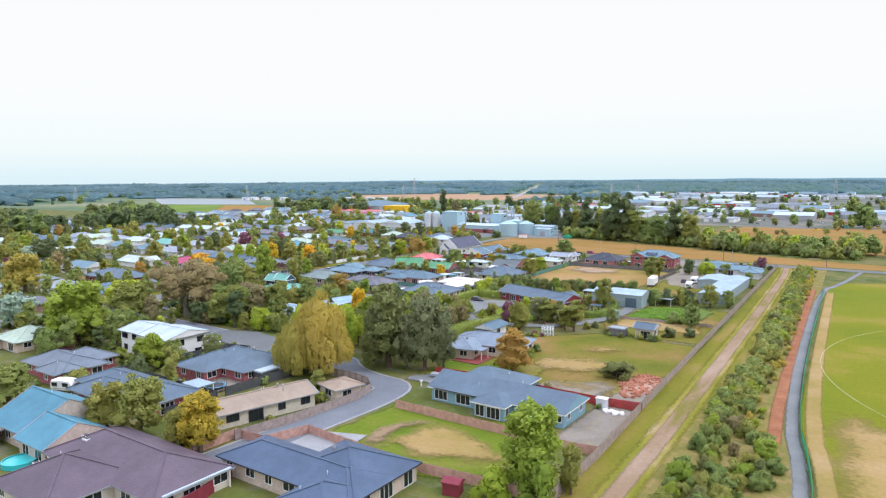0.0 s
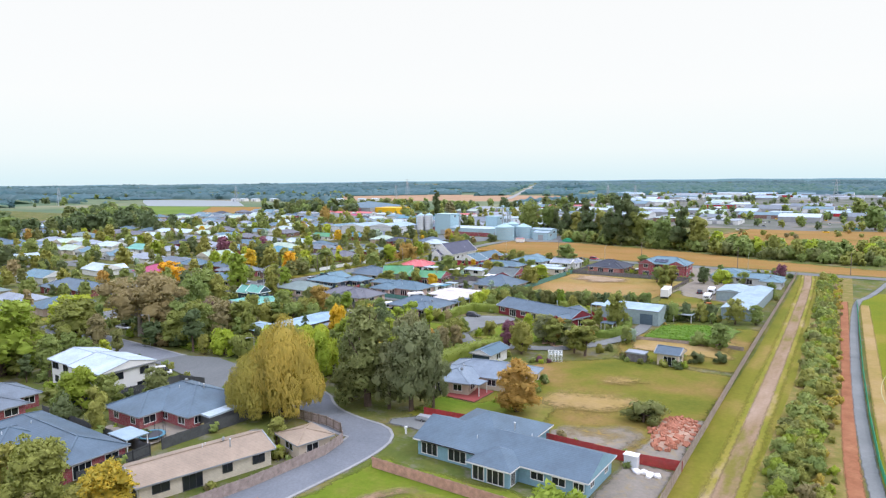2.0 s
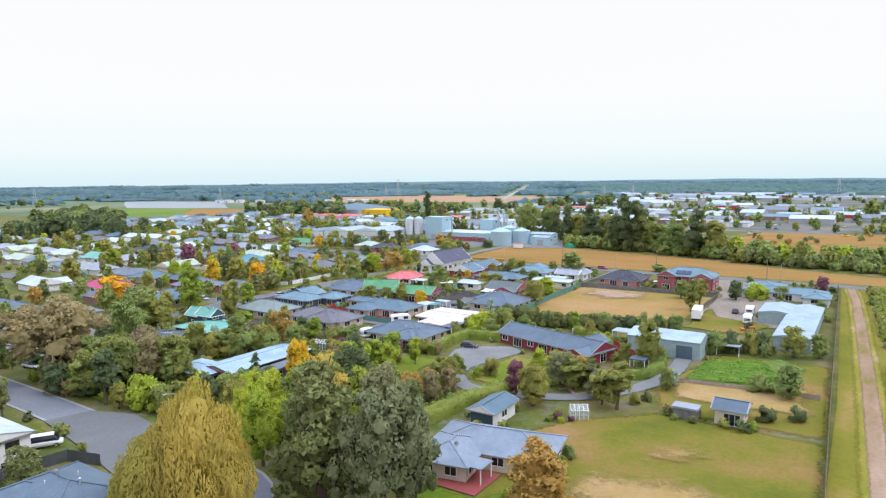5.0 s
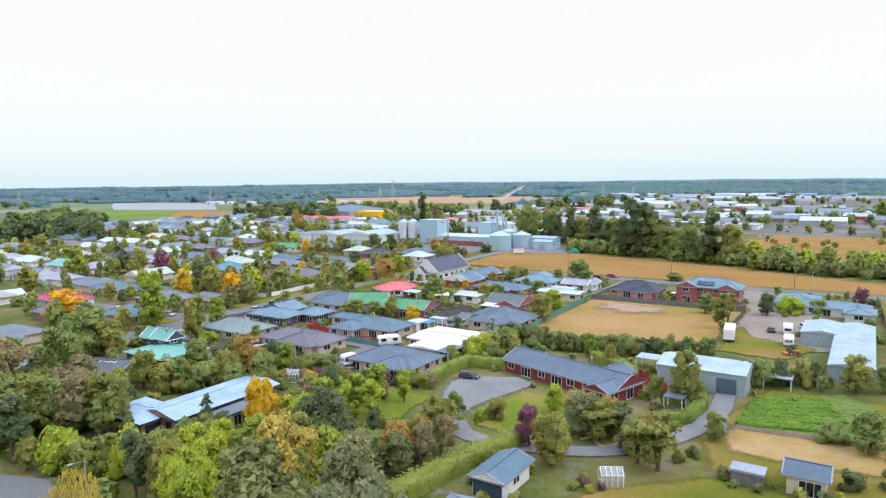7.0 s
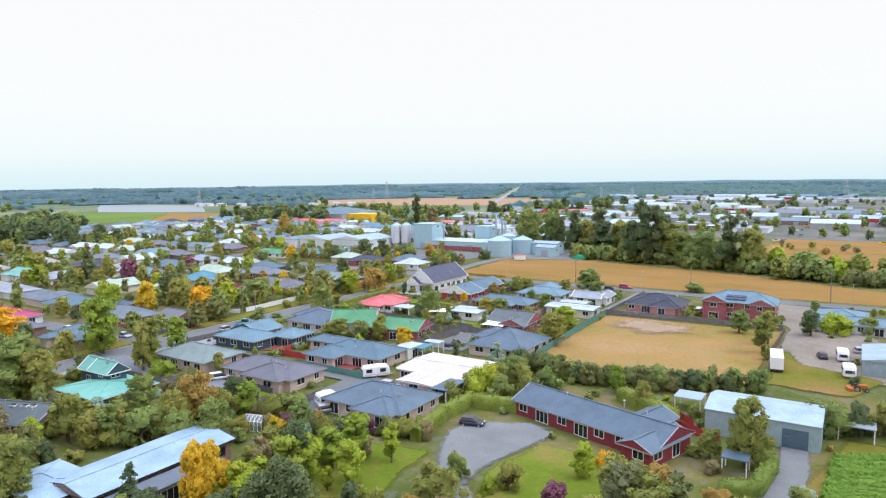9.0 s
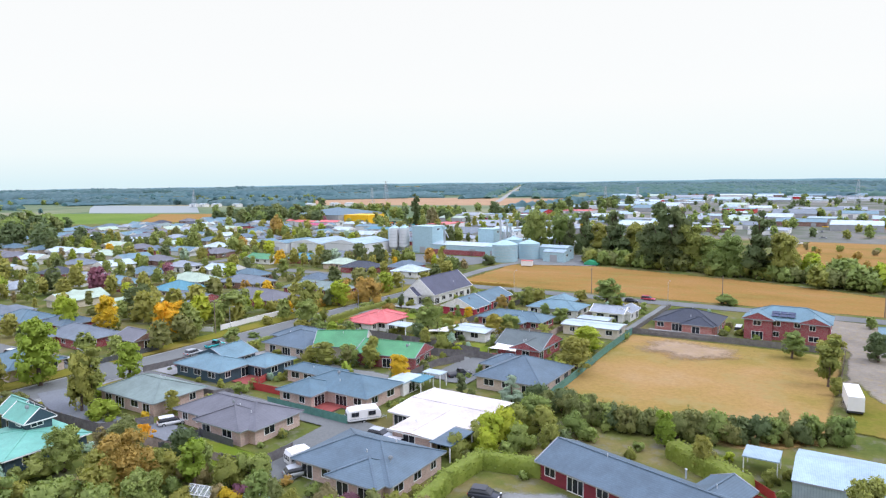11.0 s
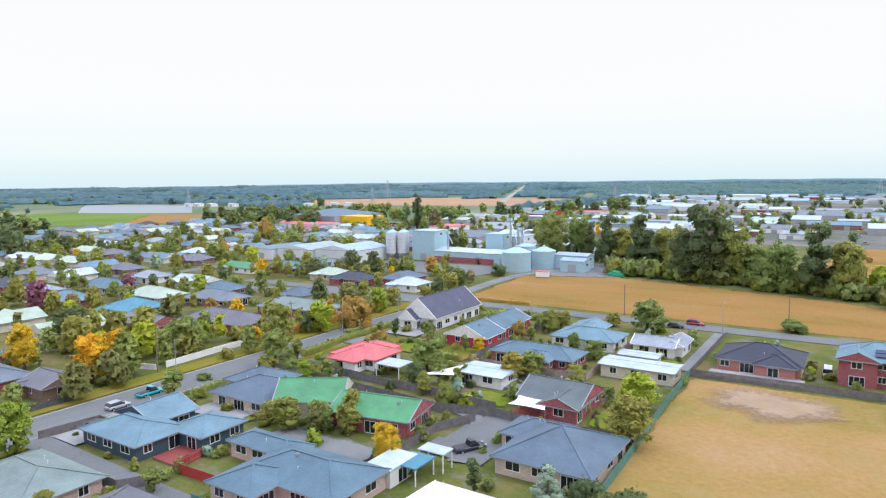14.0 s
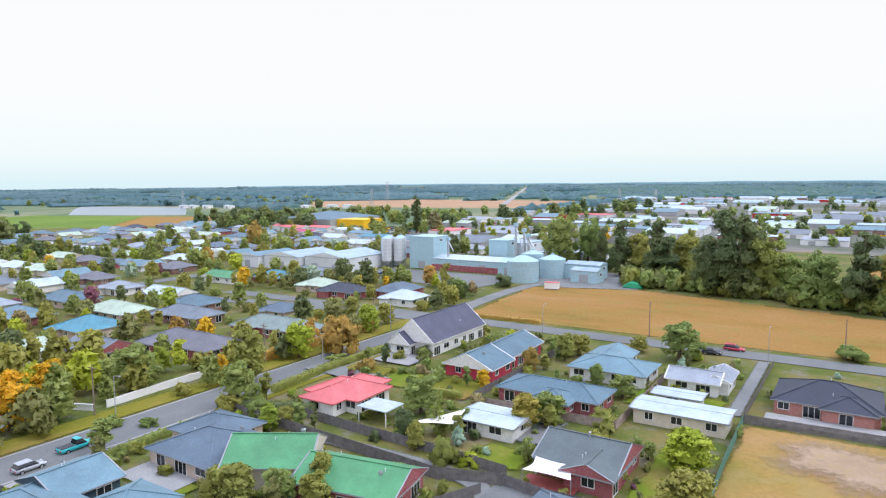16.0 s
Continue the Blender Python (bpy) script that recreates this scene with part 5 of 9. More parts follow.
house([(-84, 124.5, -66, 135, "hip", "x"), (-84, 119.5, -75.5, 130, "hip", "y")], "pale_blue_grey", "stucco_cream", "pale cottage with grey hip roof and red deck", rot=10, pitch=20)
house([(-86, 138.3, -80.6, 147, "gable", "y")], "blue_grey", "white_boards", "white garage with blue-grey gable roof", pitch=20, name="garage", category="garage", detail=1)
house([(-52.6, 159.2, -47.2, 165, "gable", "x")], "slate_grey", "stucco_cream", "small cream garden cabin with grey roof", pitch=20, eave=2.6, name="cabin", category="cabin")
house([(-58.6, 158.6, -54.4, 161.4, "flat", "x", 2.0)], "tin_grey", "fence_grey", "open grey lean-to shelter", name="shelter", category="shed", detail=0, inset=0.2)
house([(-78, 195.8, -62, 206.5, "gable", "x", 4.0)], "light_steel", "sage_cladding", "big pale green-grey steel shed", pitch=11, name="shed", category="shed", detail=0, inset=0.15)
house([(-106.5, 184, -78.5, 193.6, "gable", "x"), (-84, 181.5, -78.2, 192, "gable", "y"), (-89, 190, -83, 197, "gable", "y")], "slate_grey", "maroon_boards", "long dark red house with slate-grey gable roof", rot=-17, pitch=22)
house([(-57.5, 243, -48.5, 258, "gable", "y", 3.2), (-50.5, 215, -42.5, 258, "gable", "y", 3.2)], "light_steel", "sage_cladding", "L-shaped farm shed with pale blue iron roof", pitch=9, name="shed", category="shed", detail=0, inset=0.2)
house([(-68, 282, -43, 292, "hip", "x"), (-68, 288, -56, 302, "hip", "y"), (-50, 276, -42, 286, "hip", "y")], "steel_blue", "wall_pale", "low house with pale blue iron roof", pitch=15)
house([(-96, 286, -77, 297.5, "hip", "x", 5.0), (-96.3, 284.6, -89, 292, "gable", "y", 5.05), (-84, 284.2, -77.4, 292, "gable", "y", 5.05)], "steel_blue", "red_brick", "two-storey red brick house with blue roof", pitch=24)
house([(-117.6, 284, -101.4, 297.5, "hip", "x"), (-110.5, 282.6, -102.2, 290, "hip", "y")], "charcoal", "rose_brick", "red brick bungalow with charcoal hip roof", pitch=21)
house([(-133.6, 217.6, -119.2, 233, "hip", "x"), (-136.6, 225.4, -127, 233.6, "hip", "x")], "slate_grey", "tan_brick", "tan brick bungalow with slate hip roof", pitch=22)
house([(-135.6, 193.6, -120.0, 207.6, "gable", "x"), (-131, 187.4, -122.8, 200, "gable", "y")], "white_membrane", "pink_brick", "pink brick house with flat white roof", pitch=3.0, gutter="trim_white")
house([(-159.6, 196.4, -142.2, 207.4, "hip", "x"), (-168.4, 202.6, -156, 208.2, "hip", "x"), (-160, 192.4, -151.3, 201, "hip", "y")], "blue_grey", "pink_brick", "pink brick bungalow with blue-grey hip roof and red deck", pitch=20)
house([(-191.5, 194, -177, 203.5, "hip", "x"), (-180.5, 201, -171.8, 209.8, "hip", "y"), (-193.6, 201, -183, 209.4, "gable", "y")], "steel_blue", "navy_boards", "navy weatherboard house with pale blue iron roof", pitch=19)
house([(-189.2, 215.8, -175.2, 228.4, "hip", "x"), (-193, 222, -182, 232, "hip", "x")], "slate_grey", "tan_brick", "tan brick bungalow with slate hip roof", pitch=21)
house([(-176.5, 217.8, -164.8, 228.6, "gable", "x", 3.4)], "green_iron", "cream_boards", "cream house with bright green iron gable roof", rot=31, pitch=25)
house([(-164.5, 219.6, -150, 229.6, "gable", "x", 2.8)], "green_iron", "red_brick", "red brick house with bright green iron roof", rot=10, pitch=22)
house([(-188.6, 246.5, -176, 256.4, "hip", "x"), (-186.6, 243.2, -178.6, 259.4, "hip", "y")], "pink_iron", "stucco_white", "cream house with salmon-pink iron hip roof", pitch=22, gutter="pink_iron")
house([(-197.4, 284, -185.6, 308, "gable", "y", 3.2), (-196.6, 281.6, -190.6, 287, "gable", "y", 2.7)], "navy_tile", "white_boards", "white weatherboard villa with dark navy gable roof", pitch=40, gutter="trim_white")
house([(-177, 274, -165.2, 284, "gable", "y"), (-176, 282, -166, 300, "gable", "y", 2.7)], "blue_grey", "crimson_boards", "red brick house with grey-blue roof and white gables", pitch=24, gutter="trim_white", gable_wall="white_boards")
house([(-160.4, 266, -141, 275.6, "hip", "x"), (-153, 262.6, -145, 270, "hip", "y")], "blue_grey", "red_brick", "red brick house with blue-grey roof", pitch=19)
house([(-154.5, 285, -138.6, 296, "hip", "x"), (-154.2, 290, -145, 303, "gable", "y")], "steel_blue", "white_boards", "white house with pale blue roof", pitch=18)
house([(-136.4, 267.4, -121.3, 275, "gable", "x", 2.6)], "white_iron", "cream_boards", "low white-roofed garage block", pitch=5, name="garage", category="garage", detail=1)
house([(-135.6, 277, -127, 282, "gable", "x", 2.4)], "white_iron", "white_boards", "small white sleepout with flat iron roof", pitch=6, name="sleepout", category="shed", detail=1)
house([(-135.8, 287, -126, 294, "gable", "x"), (-130, 289, -124.5, 298, "gable", "y")], "tin_grey", "white_boards", "white cottage with grey iron roof", pitch=24, gutter="trim_white")
house([(-141.6, 241.6, -129.8, 253, "gable", "x"), (-137, 239.6, -129.6, 248, "gable", "y")], "olive_grey", "red_brick", "red brick cottage with dark olive-grey roof", pitch=22)
house([(-158.6, 249, -148, 257.4, "gable", "x", 2.4)], "white_iron", "white_boards", "low outbuilding with white iron roof", pitch=5, name="outbuilding", category="shed", detail=1)
house([(-188.4, 176, -171.8, 187.2, "hip", "x")], "grey_green", "pink_brick", "cream house with grey-green hip roof", pitch=21)
house([(-167.2, 176.6, -147.6, 187, "hip", "x"), (-160, 175, -149, 183, "hip", "y")], "brown_tile", "pink_brick", "pinkish brick bungalow with grey-brown hip roof", pitch=21)
house([(-189, 159.6, -183.6, 164.8, "gable", "x", 3.2), (-181.6, 157.4, -175, 162.2, "gable", "x", 4.4)], "mint_iron", "navy_boards", "dark house with steep mint-green iron gables", pitch=38, gutter="trim_white")
house([(-182.4, 151.4, -168.6, 163.8, "hip", "x", 2.4)], "mint_iron", "navy_boards", "low mint-green veranda wing of the gabled house", pitch=9, gutter="trim_white", name="veranda_wing", category="house wing", detail=1)
house([(-143, 130, -133.4, 152, "gable", "y", 2.9), (-148.5, 126.5, -137, 135, "hip", "x", 2.7)], "sky_iron", "brown_brick", "long low house with pale blue iron roof", pitch=10, trim="trim_dark", gutter="trim_dark")
house([(-133.2, 131, -129.4, 147, "flat", "y", 2.3)], "mid_grey", "brown_brick", "lower grey lean-to along the house", name="lean_to", category="lean-to", detail=1, inset=0.3)
house([(-136, 172.4, -119, 185, "hip", "x"), (-128.5, 170.8, -120, 179, "hip", "y")], "slate_grey", "pink_brick", "brick bungalow with slate-grey hip roof", pitch=21)
house([(-178, 137, -166, 147, "gable", "x")], "olive_grey", "brown_brick", "brown house with dark roof and skylights", rot=20, pitch=22)

# ---- houses further into the town ----
for _x, _y, _l, _w, _roof, _wall, _k, _words in (
    (-308, 255, 17, 12, "steel_blue", "red_brick", "hip", "red brick house with teal-blue roof"),
    (-276, 257, 15, 14, "teal_iron", "tan_brick", "hip", "house with bright teal iron hip roof"),
    (-252, 245.5, 15, 11, "mid_grey", "red_brick", "gable", "brick house with grey gable roof"),
    (-238, 260, 24, 12, "brown_tile", "red_brick", "hip", "long brick house with grey-brown hip roof"),
    (-291, 274, 20, 12, "pale_green", "tan_brick", "hip", "house with pale green iron hip roof"),
    (-324, 277, 20, 12, "blue_grey", "tan_brick", "hip", "house with blue-grey roof"),
    (-331, 299, 14, 11, "tin_grey", "white_boards", "hip", "pale house with light grey roof"),
    (-304, 300, 18, 10, "white_iron", "white_boards", "gable", "house with white iron roof"),
    (-281, 294, 15, 11, "blue_grey", "brown_brick", "hip", "house with blue-grey roof"),
    (-268, 281, 20, 11, "mid_grey", "brown_brick", "hip", "brick house with dark grey roof"),
)[:10]:
    house([(_x - _l / 2, _y - _w / 2, _x + _l / 2, _y + _w / 2, _k, "x"), (_x - _l / 2 + 1, _y - _w / 2 - 2, _x - _l / 8, _y + 2, _k, "y")], _roof, _wall, _words, detail=1, pitch=22)
for _x, _y, _l, _w, _roof, _wall, _k, _words in (
    (-233, 283, 25, 11, "grey_green", "red_brick", "hip", "long red brick house with grey-green roof"),
    (-249, 299, 11, 10, "slate_grey", "tan_brick", "hip", "small house with slate roof"),
    (-320, 337, 17, 10, "green_iron", "white_boards", "gable", "house with green iron roof"),
    (-302, 347, 17, 11, "teal_iron", "red_brick", "hip", "house with teal roof"),
    (-294, 361, 18, 12, "mid_grey", "red_brick", "gable", "red brick house with grey gables"),
    (-272, 340, 15, 11, "pale_green", "tan_brick", "hip", "house with pale green roof"),
    (-256, 335, 17, 11, "charcoal", "red_brick", "hip", "red brick house with dark roof"),
    (-230, 334, 13, 11, "white_iron", "white_boards", "hip", "white house with white iron roof"),
    (-390, 366, 15, 12, "white_iron", "white_boards", "hip", "house with white hip roof"),
    (-222, 179, 14, 12, "blue_grey", "tan_brick", "hip", "house with blue-grey hip roof"),
):
    house([(_x - _l / 2, _y - _w / 2, _x + _l / 2, _y + _w / 2, _k, "x"), (_x - _l / 2 + 1, _y - _w / 2 - 2, _x - _l / 8, _y + 2, _k, "y")], _roof, _wall, _words, detail=1, pitch=22)
for _x, _y, _l, _w, _roof, _wall, _k, _words in (
    (-264, 181, 17, 12, "magenta_iron", "wall_pale", "hip", "house with magenta iron hip roof"),
    (-270, 203, 14, 11, "blue_grey", "tan_brick", "hip", "house with blue-grey roof"),
    (-254, 206, 12, 10, "slate_grey", "red_brick", "hip", "house with slate roof"),
    (-236, 200, 18, 11, "mid_grey", "red_brick", "hip", "brick house with grey roof"),
    (-220, 205, 9, 9, "brown_tile", "brown_brick", "gable", "brown brick house with grey gable"),
    (-172, 73, 12, 12, "pale_green", "tan_brick", "hip", "house with pale green iron roof"),
    (-252, 141, 26, 12, "slate_grey", "red_brick", "hip", "red brick house with slate roof"),
    (-318, 135, 18, 12, "steel_blue", "tan_brick", "hip", "house with blue iron roof"),
    (-395, 253, 26, 12, "white_iron", "white_boards", "gable", "long building with white iron roof"),
    (-353, 229, 16, 12, "mint_iron", "white_boards", "gable", "house with mint green iron roof"),
):
    house([(_x - _l / 2, _y - _w / 2, _x + _l / 2, _y + _w / 2, _k, "x"), (_x - _l / 2 + 1, _y - _w / 2 - 2, _x - _l / 8, _y + 2, _k, "y")], _roof, _wall, _words, detail=1, pitch=22)

# ---- the far town: streets of bungalows ----
TAKEN = [(-236, 208, -206, 262), (-232, 300, -205, 440), (-300, 366, -180, 450), (-360, 360, -285, 420)]
_done = [o.matrix_basis.translation.copy() for o in scene.objects if o.get("category") == "house"]
_frng = random.Random(5)
PROTO = []
_foot_before = len(FOOT)
for _i, (_roof, _wall, _k, _words) in enumerate((
        ("slate_grey", "red_brick", "hip", "distant brick bungalow with slate-grey hip roof"), ("mid_grey", "tan_brick", "hip", "distant bungalow with mid-grey hip roof"),
        ("blue_grey", "tan_brick", "hip", "distant bungalow with blue-grey hip roof"), ("steel_blue", "wall_pale", "gable", "distant house with pale blue iron roof"),
        ("brown_tile", "brown_brick", "hip", "distant brick bungalow with brown roof"), ("white_iron", "white_boards", "gable", "distant house with white iron roof"),
        ("tin_grey", "white_boards", "hip", "distant pale house with grey iron roof"), ("grey_green", "cream_boards", "hip", "distant house with grey-green roof"),
        ("charcoal", "red_brick", "hip", "distant brick house with charcoal roof"), ("pale_green", "cream_boards", "gable", "distant house with pale green roof"))):
    _h = house([(-8, -5.5, 8, 5.5, _k, "x"), (-7, -8, 1, 2, _k, "y")], _roof, _wall, _words, detail=0, pitch=22, group="far bungalows")
    for _a, _b2, _o in ((-3.0, -7.4, 270), (7.4, 0, 0)):
        add_window(_h, _a, _b2, 0.8, _o, 2.4, 1.3, "trim_white")
    PROTO.append(_h)


def free(x, y, r):
    if any(a - r < x < c + r and b - r < y < d + r for a, b, c, d in TAKEN):
        return False
    return all((x - p.x) ** 2 + (y - p.y) ** 2 > (r + 9) ** 2 for p in _done)


del FOOT[_foot_before:]
FAR_SPOTS = []
for _row in range(18):
    for _col in range(19):
        _x = -222 - _col * 22 - (8 if _col > 5 else 0) - (8 if _col > 11 else 0) + _frng.uniform(-2.5, 2.5)
        _y = 92 + _row * 26 + (8 if _row > 3 else 0) + (8 if _row > 8 else 0) + _frng.uniform(-3, 3)
        if _y > 470 + (_x + 222) * -0.25 or _y < 80 + (-222 - _x) * 0.28 or not free(_x, _y, 7):
            continue
        FAR_SPOTS.append((_x, _y))
for _x, _y in FAR_SPOTS:
    if _frng.random() < 0.12:
        continue
    _p = PROTO[_frng.choices(range(10), (4, 4, 4, 4, 3, 3, 4, 3, 1.5, 2.5))[0]]
    _m = pose(_x, _y, 0, 0, 0, _frng.choice((0, 90, 180, 270)) + _frng.uniform(-4, 4))
    copy_thing(_p, _m)
    FOOT.append((_x, _y, 0.0, 9.0, 8.0))
    _done.append(Vector((_x, _y, 0)))
for _p in PROTO:
    for _o in (*_p.children_recursive, _p):
        bpy.data.objects.remove(_o)

# ---- trees and shrubs beside the flight path ----
tree("willow", -95.7, 95.0, 17.1, "leaf_willow", 0.86)
tree("willow", -99.8, 92.4, 11.8, "leaf_willow", 1.0)
tree("pine", -87.2, 106.3, 19.2, "leaf_cypress", 1.06)
tree("round", -79.3, 108.5, 16.0, "leaf_gum", 0.76)
tree("round", -83.0, 107.1, 13.4, "leaf_gum", 0.64)
tree("pine", -91.5, 106.6, 13.9, "leaf_cypress", 0.81)
tree("round", -63.4, 117.3, 9.1, "leaf_rust", 1.38)
tree("bush", -44.1, 124.6, 4.7, "leaf_cypress", 1.43)
tree("round", -36.4, 73.3, 11.3, "leaf_bright", 1.1)
tree("bush", -40.2, 69.1, 4.8, "leaf_lime", 1.21)
tree("bush", -34.5, 70.1, 7.0, "leaf_bright", 0.73)
tree("round", -32.0, 74.7, 6.5, "leaf_olive", 0.76)
tree("round", -82.1, 56.5, 9.0, "leaf_gold", 1.25)
tree("round", -85.6, 55.6, 6.7, "leaf_olive", 1.08)
tree("round", -95.0, 55.0, 10.5, "leaf_olive", 1.16)
tree("round", -101.4, 53.2, 8.5, "leaf_olive", 1.22)
tree("tall", -86.8, 85.0, 4.6, "leaf_olive", 1.43)
tree("round", -162.5, 79.4, 16.3, "leaf_bright", 1.33)
tree("round", -174.2, 99.9, 12.5, "leaf_olive", 1.38)
tree("round", -195.7, 79.9, 10.2, "leaf_blue", 1.56)
tree("round", -256.4, 108.4, 14.3, "leaf_willow", 1.37)
tree("broad", -170.7, 114.9, 16.5, "leaf_brown", 1.18)
tree("round", -153.3, 124.4, 10.5, "leaf_brown", 1.14)
tree("bush", -137.0, 114.7, 7.8, "leaf_lime", 1.00)
tree("bush", -131.8, 115.9, 6.9, "leaf_olive", 0.85)
tree("round", -175.1, 134.9, 13.7, "leaf_green", 0.95)
tree("round", -124.5, 48.5, 9.2, "leaf_green", 1.31)
tree("bush", -132.6, 79.7, 4.2, "leaf_olive", 1.63)
tree("bush", -127.9, 81.4, 3.5, "leaf_green", 1.58)
tree("round", -175.1, 90.6, 9.8, "leaf_olive", 1.22)
tree("round", -328.9, 149.6, 13.2, "leaf_dark", 1.80)
tree("round", -123.6, 138.1, 9.0, "leaf_yellow", 0.81)
tree("round", -101.6, 109.8, 10.9, "leaf_lime", 0.66)
tree("round", -104.4, 116.0, 8.1, "leaf_lime", 0.73)
tree("tall", -112.0, 151.7, 7.6, "leaf_lime", 1.06)
tree("tall", -112.9, 161.8, 6.3, "leaf_lime", 0.93)
tree("round", -98.9, 153.5, 6.2, "leaf_olive", 1.04)
tree("round", -194.1, 109.6, 9.7, "leaf_lime", 1.80)
tree("round", -152.9, 114.1, 8.9, "leaf_olive", 1.48)
tree("round", -158.6, 111.1, 6.0, "leaf_dark", 1.57)
tree("round", -148.9, 129.0, 7.8, "leaf_green", 1.13)
tree("round", -166.9, 134.3, 7.9, "leaf_brown", 1.35)
tree("bush", -155.0, 144.8, 7.4, "leaf_olive", 1.10)
tree("bush", -149.9, 147.7, 7.5, "leaf_green", 1.00)
tree("bush", -147.9, 152.6, 7.4, "leaf_olive", 1.02)
tree("round", -139.0, 152.8, 7.4, "leaf_green", 1.14)
tree("round", -80.3, 151.8, 8.0, "leaf_olive", 1.03)
tree("round", -70.7, 186.1, 9.9, "leaf_olive", 0.84)
tree("round", -43.2, 178.7, 6.4, "leaf_green", 1.26)
tree("bush", -47.8, 180.4, 4.3, "leaf_green", 1.14)
tree("bush", -45.1, 165.0, 3.2, "leaf_dark", 1.04)
tree("bush", -40.9, 167.6, 3.2, "leaf_dark", 1.06)
tree("bush", -63.4, 203.3, 6.3, "leaf_dark", 0.77)
tree("bush", -60.4, 205.1, 6.3, "leaf_green", 0.78)
tree("bush", -57.4, 207.0, 6.3, "leaf_dark", 0.78)
tree("bush", -54.4, 208.8, 6.3, "leaf_olive", 0.79)
tree("bush", -51.4, 210.7, 6.3, "leaf_dark", 0.79)
tree("round", -45.5, 209.5, 7.2, "leaf_olive", 1.19)
tree("round", -40.8, 212.1, 5.4, "leaf_green", 1.21)
tree("round", -46.2, 303.8, 6.2, "leaf_purple", 1.15)
tree("round", -68.2, 275.4, 6.4, "leaf_dark", 1.31)
tree("bush", -62.8, 280.9, 6.6, "leaf_lime", 1.38)
tree("tall", -76.4, 251.7, 9.8, "leaf_olive", 1.16)
tree("bush", -56.0, 283.7, 5.9, "leaf_green", 0.95)
tree("round", -44.5, 187.3, 3.4, "leaf_olive", 1.38)
tree("round", -191.0, 148.3, 13.2, "leaf_green", 1.30)
tree("round", -195.9, 146.8, 9.1, "leaf_green", 1.41)
tree("round", -186.7, 151.2, 9.3, "leaf_olive", 1.16)
tree("round", -236.9, 167.3, 9.6, "leaf_orange", 1.73)
tree("round", -207.8, 175.7, 13.5, "leaf_bright", 1.07)
tree("tall", -187.0, 174.0, 11.3, "leaf_olive", 1.19)
tree("round", -195.8, 187.2, 8.0, "leaf_bright", 1.18)
tree("round", -241.2, 209.8, 10.1, "leaf_yellow", 0.97)
tree("round", -219.5, 212.0, 10.1, "leaf_orange", 1.28)
tree("round", -252.2, 205.6, 9.3, "leaf_lime", 0.88)
tree("round", -156.4, 125.4, 9.7, "leaf_purple", 1.13)
tree("round", -150.2, 126.8, 8.2, "leaf_brown", 1.14)
tree("round", -161.0, 142.6, 7.8, "leaf_olive", 1.01)
tree("bush", -165.5, 141.6, 4.1, "leaf_olive", 1.38)
tree("bush", -144.8, 151.1, 6.7, "leaf_green", 0.90)
tree("bush", -155.9, 157.3, 5.7, "leaf_olive", 0.96)
tree("bush", -151.7, 159.8, 5.7, "leaf_green", 0.95)
tree("bush", -148.0, 162.0, 5.7, "leaf_olive", 0.94)
tree("bush", -144.4, 164.2, 5.7, "leaf_brown", 0.93)
tree("bush", -140.7, 166.4, 5.7, "leaf_olive", 0.93)
tree("bush", -138.4, 167.8, 5.7, "leaf_green", 0.92)
tree("round", -128.4, 154.2, 5.0, "leaf_olive", 1.11)
tree("bush", -126.1, 157.4, 5.3, "leaf_purple", 0.82)
tree("bush", -121.5, 158.2, 4.9, "leaf_olive", 0.87)
tree("tall", -113.9, 154.2, 5.9, "leaf_lime", 1.01)
tree("tall", -114.8, 150.7, 3.7, "leaf_lime", 1.14)
tree("bush", -118.2, 162.0, 3.9, "leaf_brown", 1.00)
tree("round", -114.8, 138.0, 7.4, "leaf_lime", 0.93)
tree("round", -115.1, 143.8, 6.8, "leaf_lime", 1.10)
tree("round", -125.7, 141.0, 8.4, "leaf_yellow", 0.94)
tree("cone", -130.8, 134.0, 6.7, "leaf_dark", 1.17)
tree("round", -119.9, 127.9, 6.6, "leaf_lime", 1.03)
tree("round", -115.8, 130.5, 7.2, "leaf_lime", 1.02)
tree("round", -113.0, 132.9, 6.1, "leaf_lime", 0.93)
tree("round", -124.7, 125.7, 5.6, "leaf_olive", 1.09)
tree("bush", -152.8, 131.8, 4.0, "leaf_olive", 1.23)
tree("round", -80.5, 163.8, 7.1, "leaf_gum", 1.1)
tree("round", -77.5, 167.7, 5.6, "leaf_rust", 1.16)
tree("round", -85.7, 155.9, 6.3, "leaf_purple", 0.85)
tree("bush", -102.0, 162.5, 4.0, "leaf_green", 0.64)
tree("bush", -95.2, 162.9, 5.1, "leaf_olive", 0.67)
tree("bush", -97.1, 160.7, 2.9, "leaf_lime", 0.80)
tree("round", -81.0, 154.8, 6.1, "leaf_olive", 1.26)
tree("round", -72.3, 161.3, 5.6, "leaf_gum", 1.1)
tree("round", -71.4, 169.2, 3.8, "leaf_rust", 1.47)
tree("round", -88.1, 171.4, 4.9, "leaf_lime", 1.02)
tree("bush", -86.9, 176.5, 2.8, "leaf_orange", 1.10)
tree("bush", -100.9, 148.1, 4.8, "leaf_olive", 0.78)
tree("round", -147.4, 260.3, 5.2, "leaf_green", 1.78)
tree("round", -109.5, 211.3, 4.9, "leaf_green", 1.18)
tree("round", -185.8, 171.7, 10.8, "leaf_olive", 0.71)
tree("tall", -197.8, 214.9, 5.1, "leaf_green", 1.69)
tree("bush", -178.9, 171.6, 4.2, "leaf_bright", 1.62)
tree("round", -221.5, 234.4, 9.0, "leaf_green", 1.64)
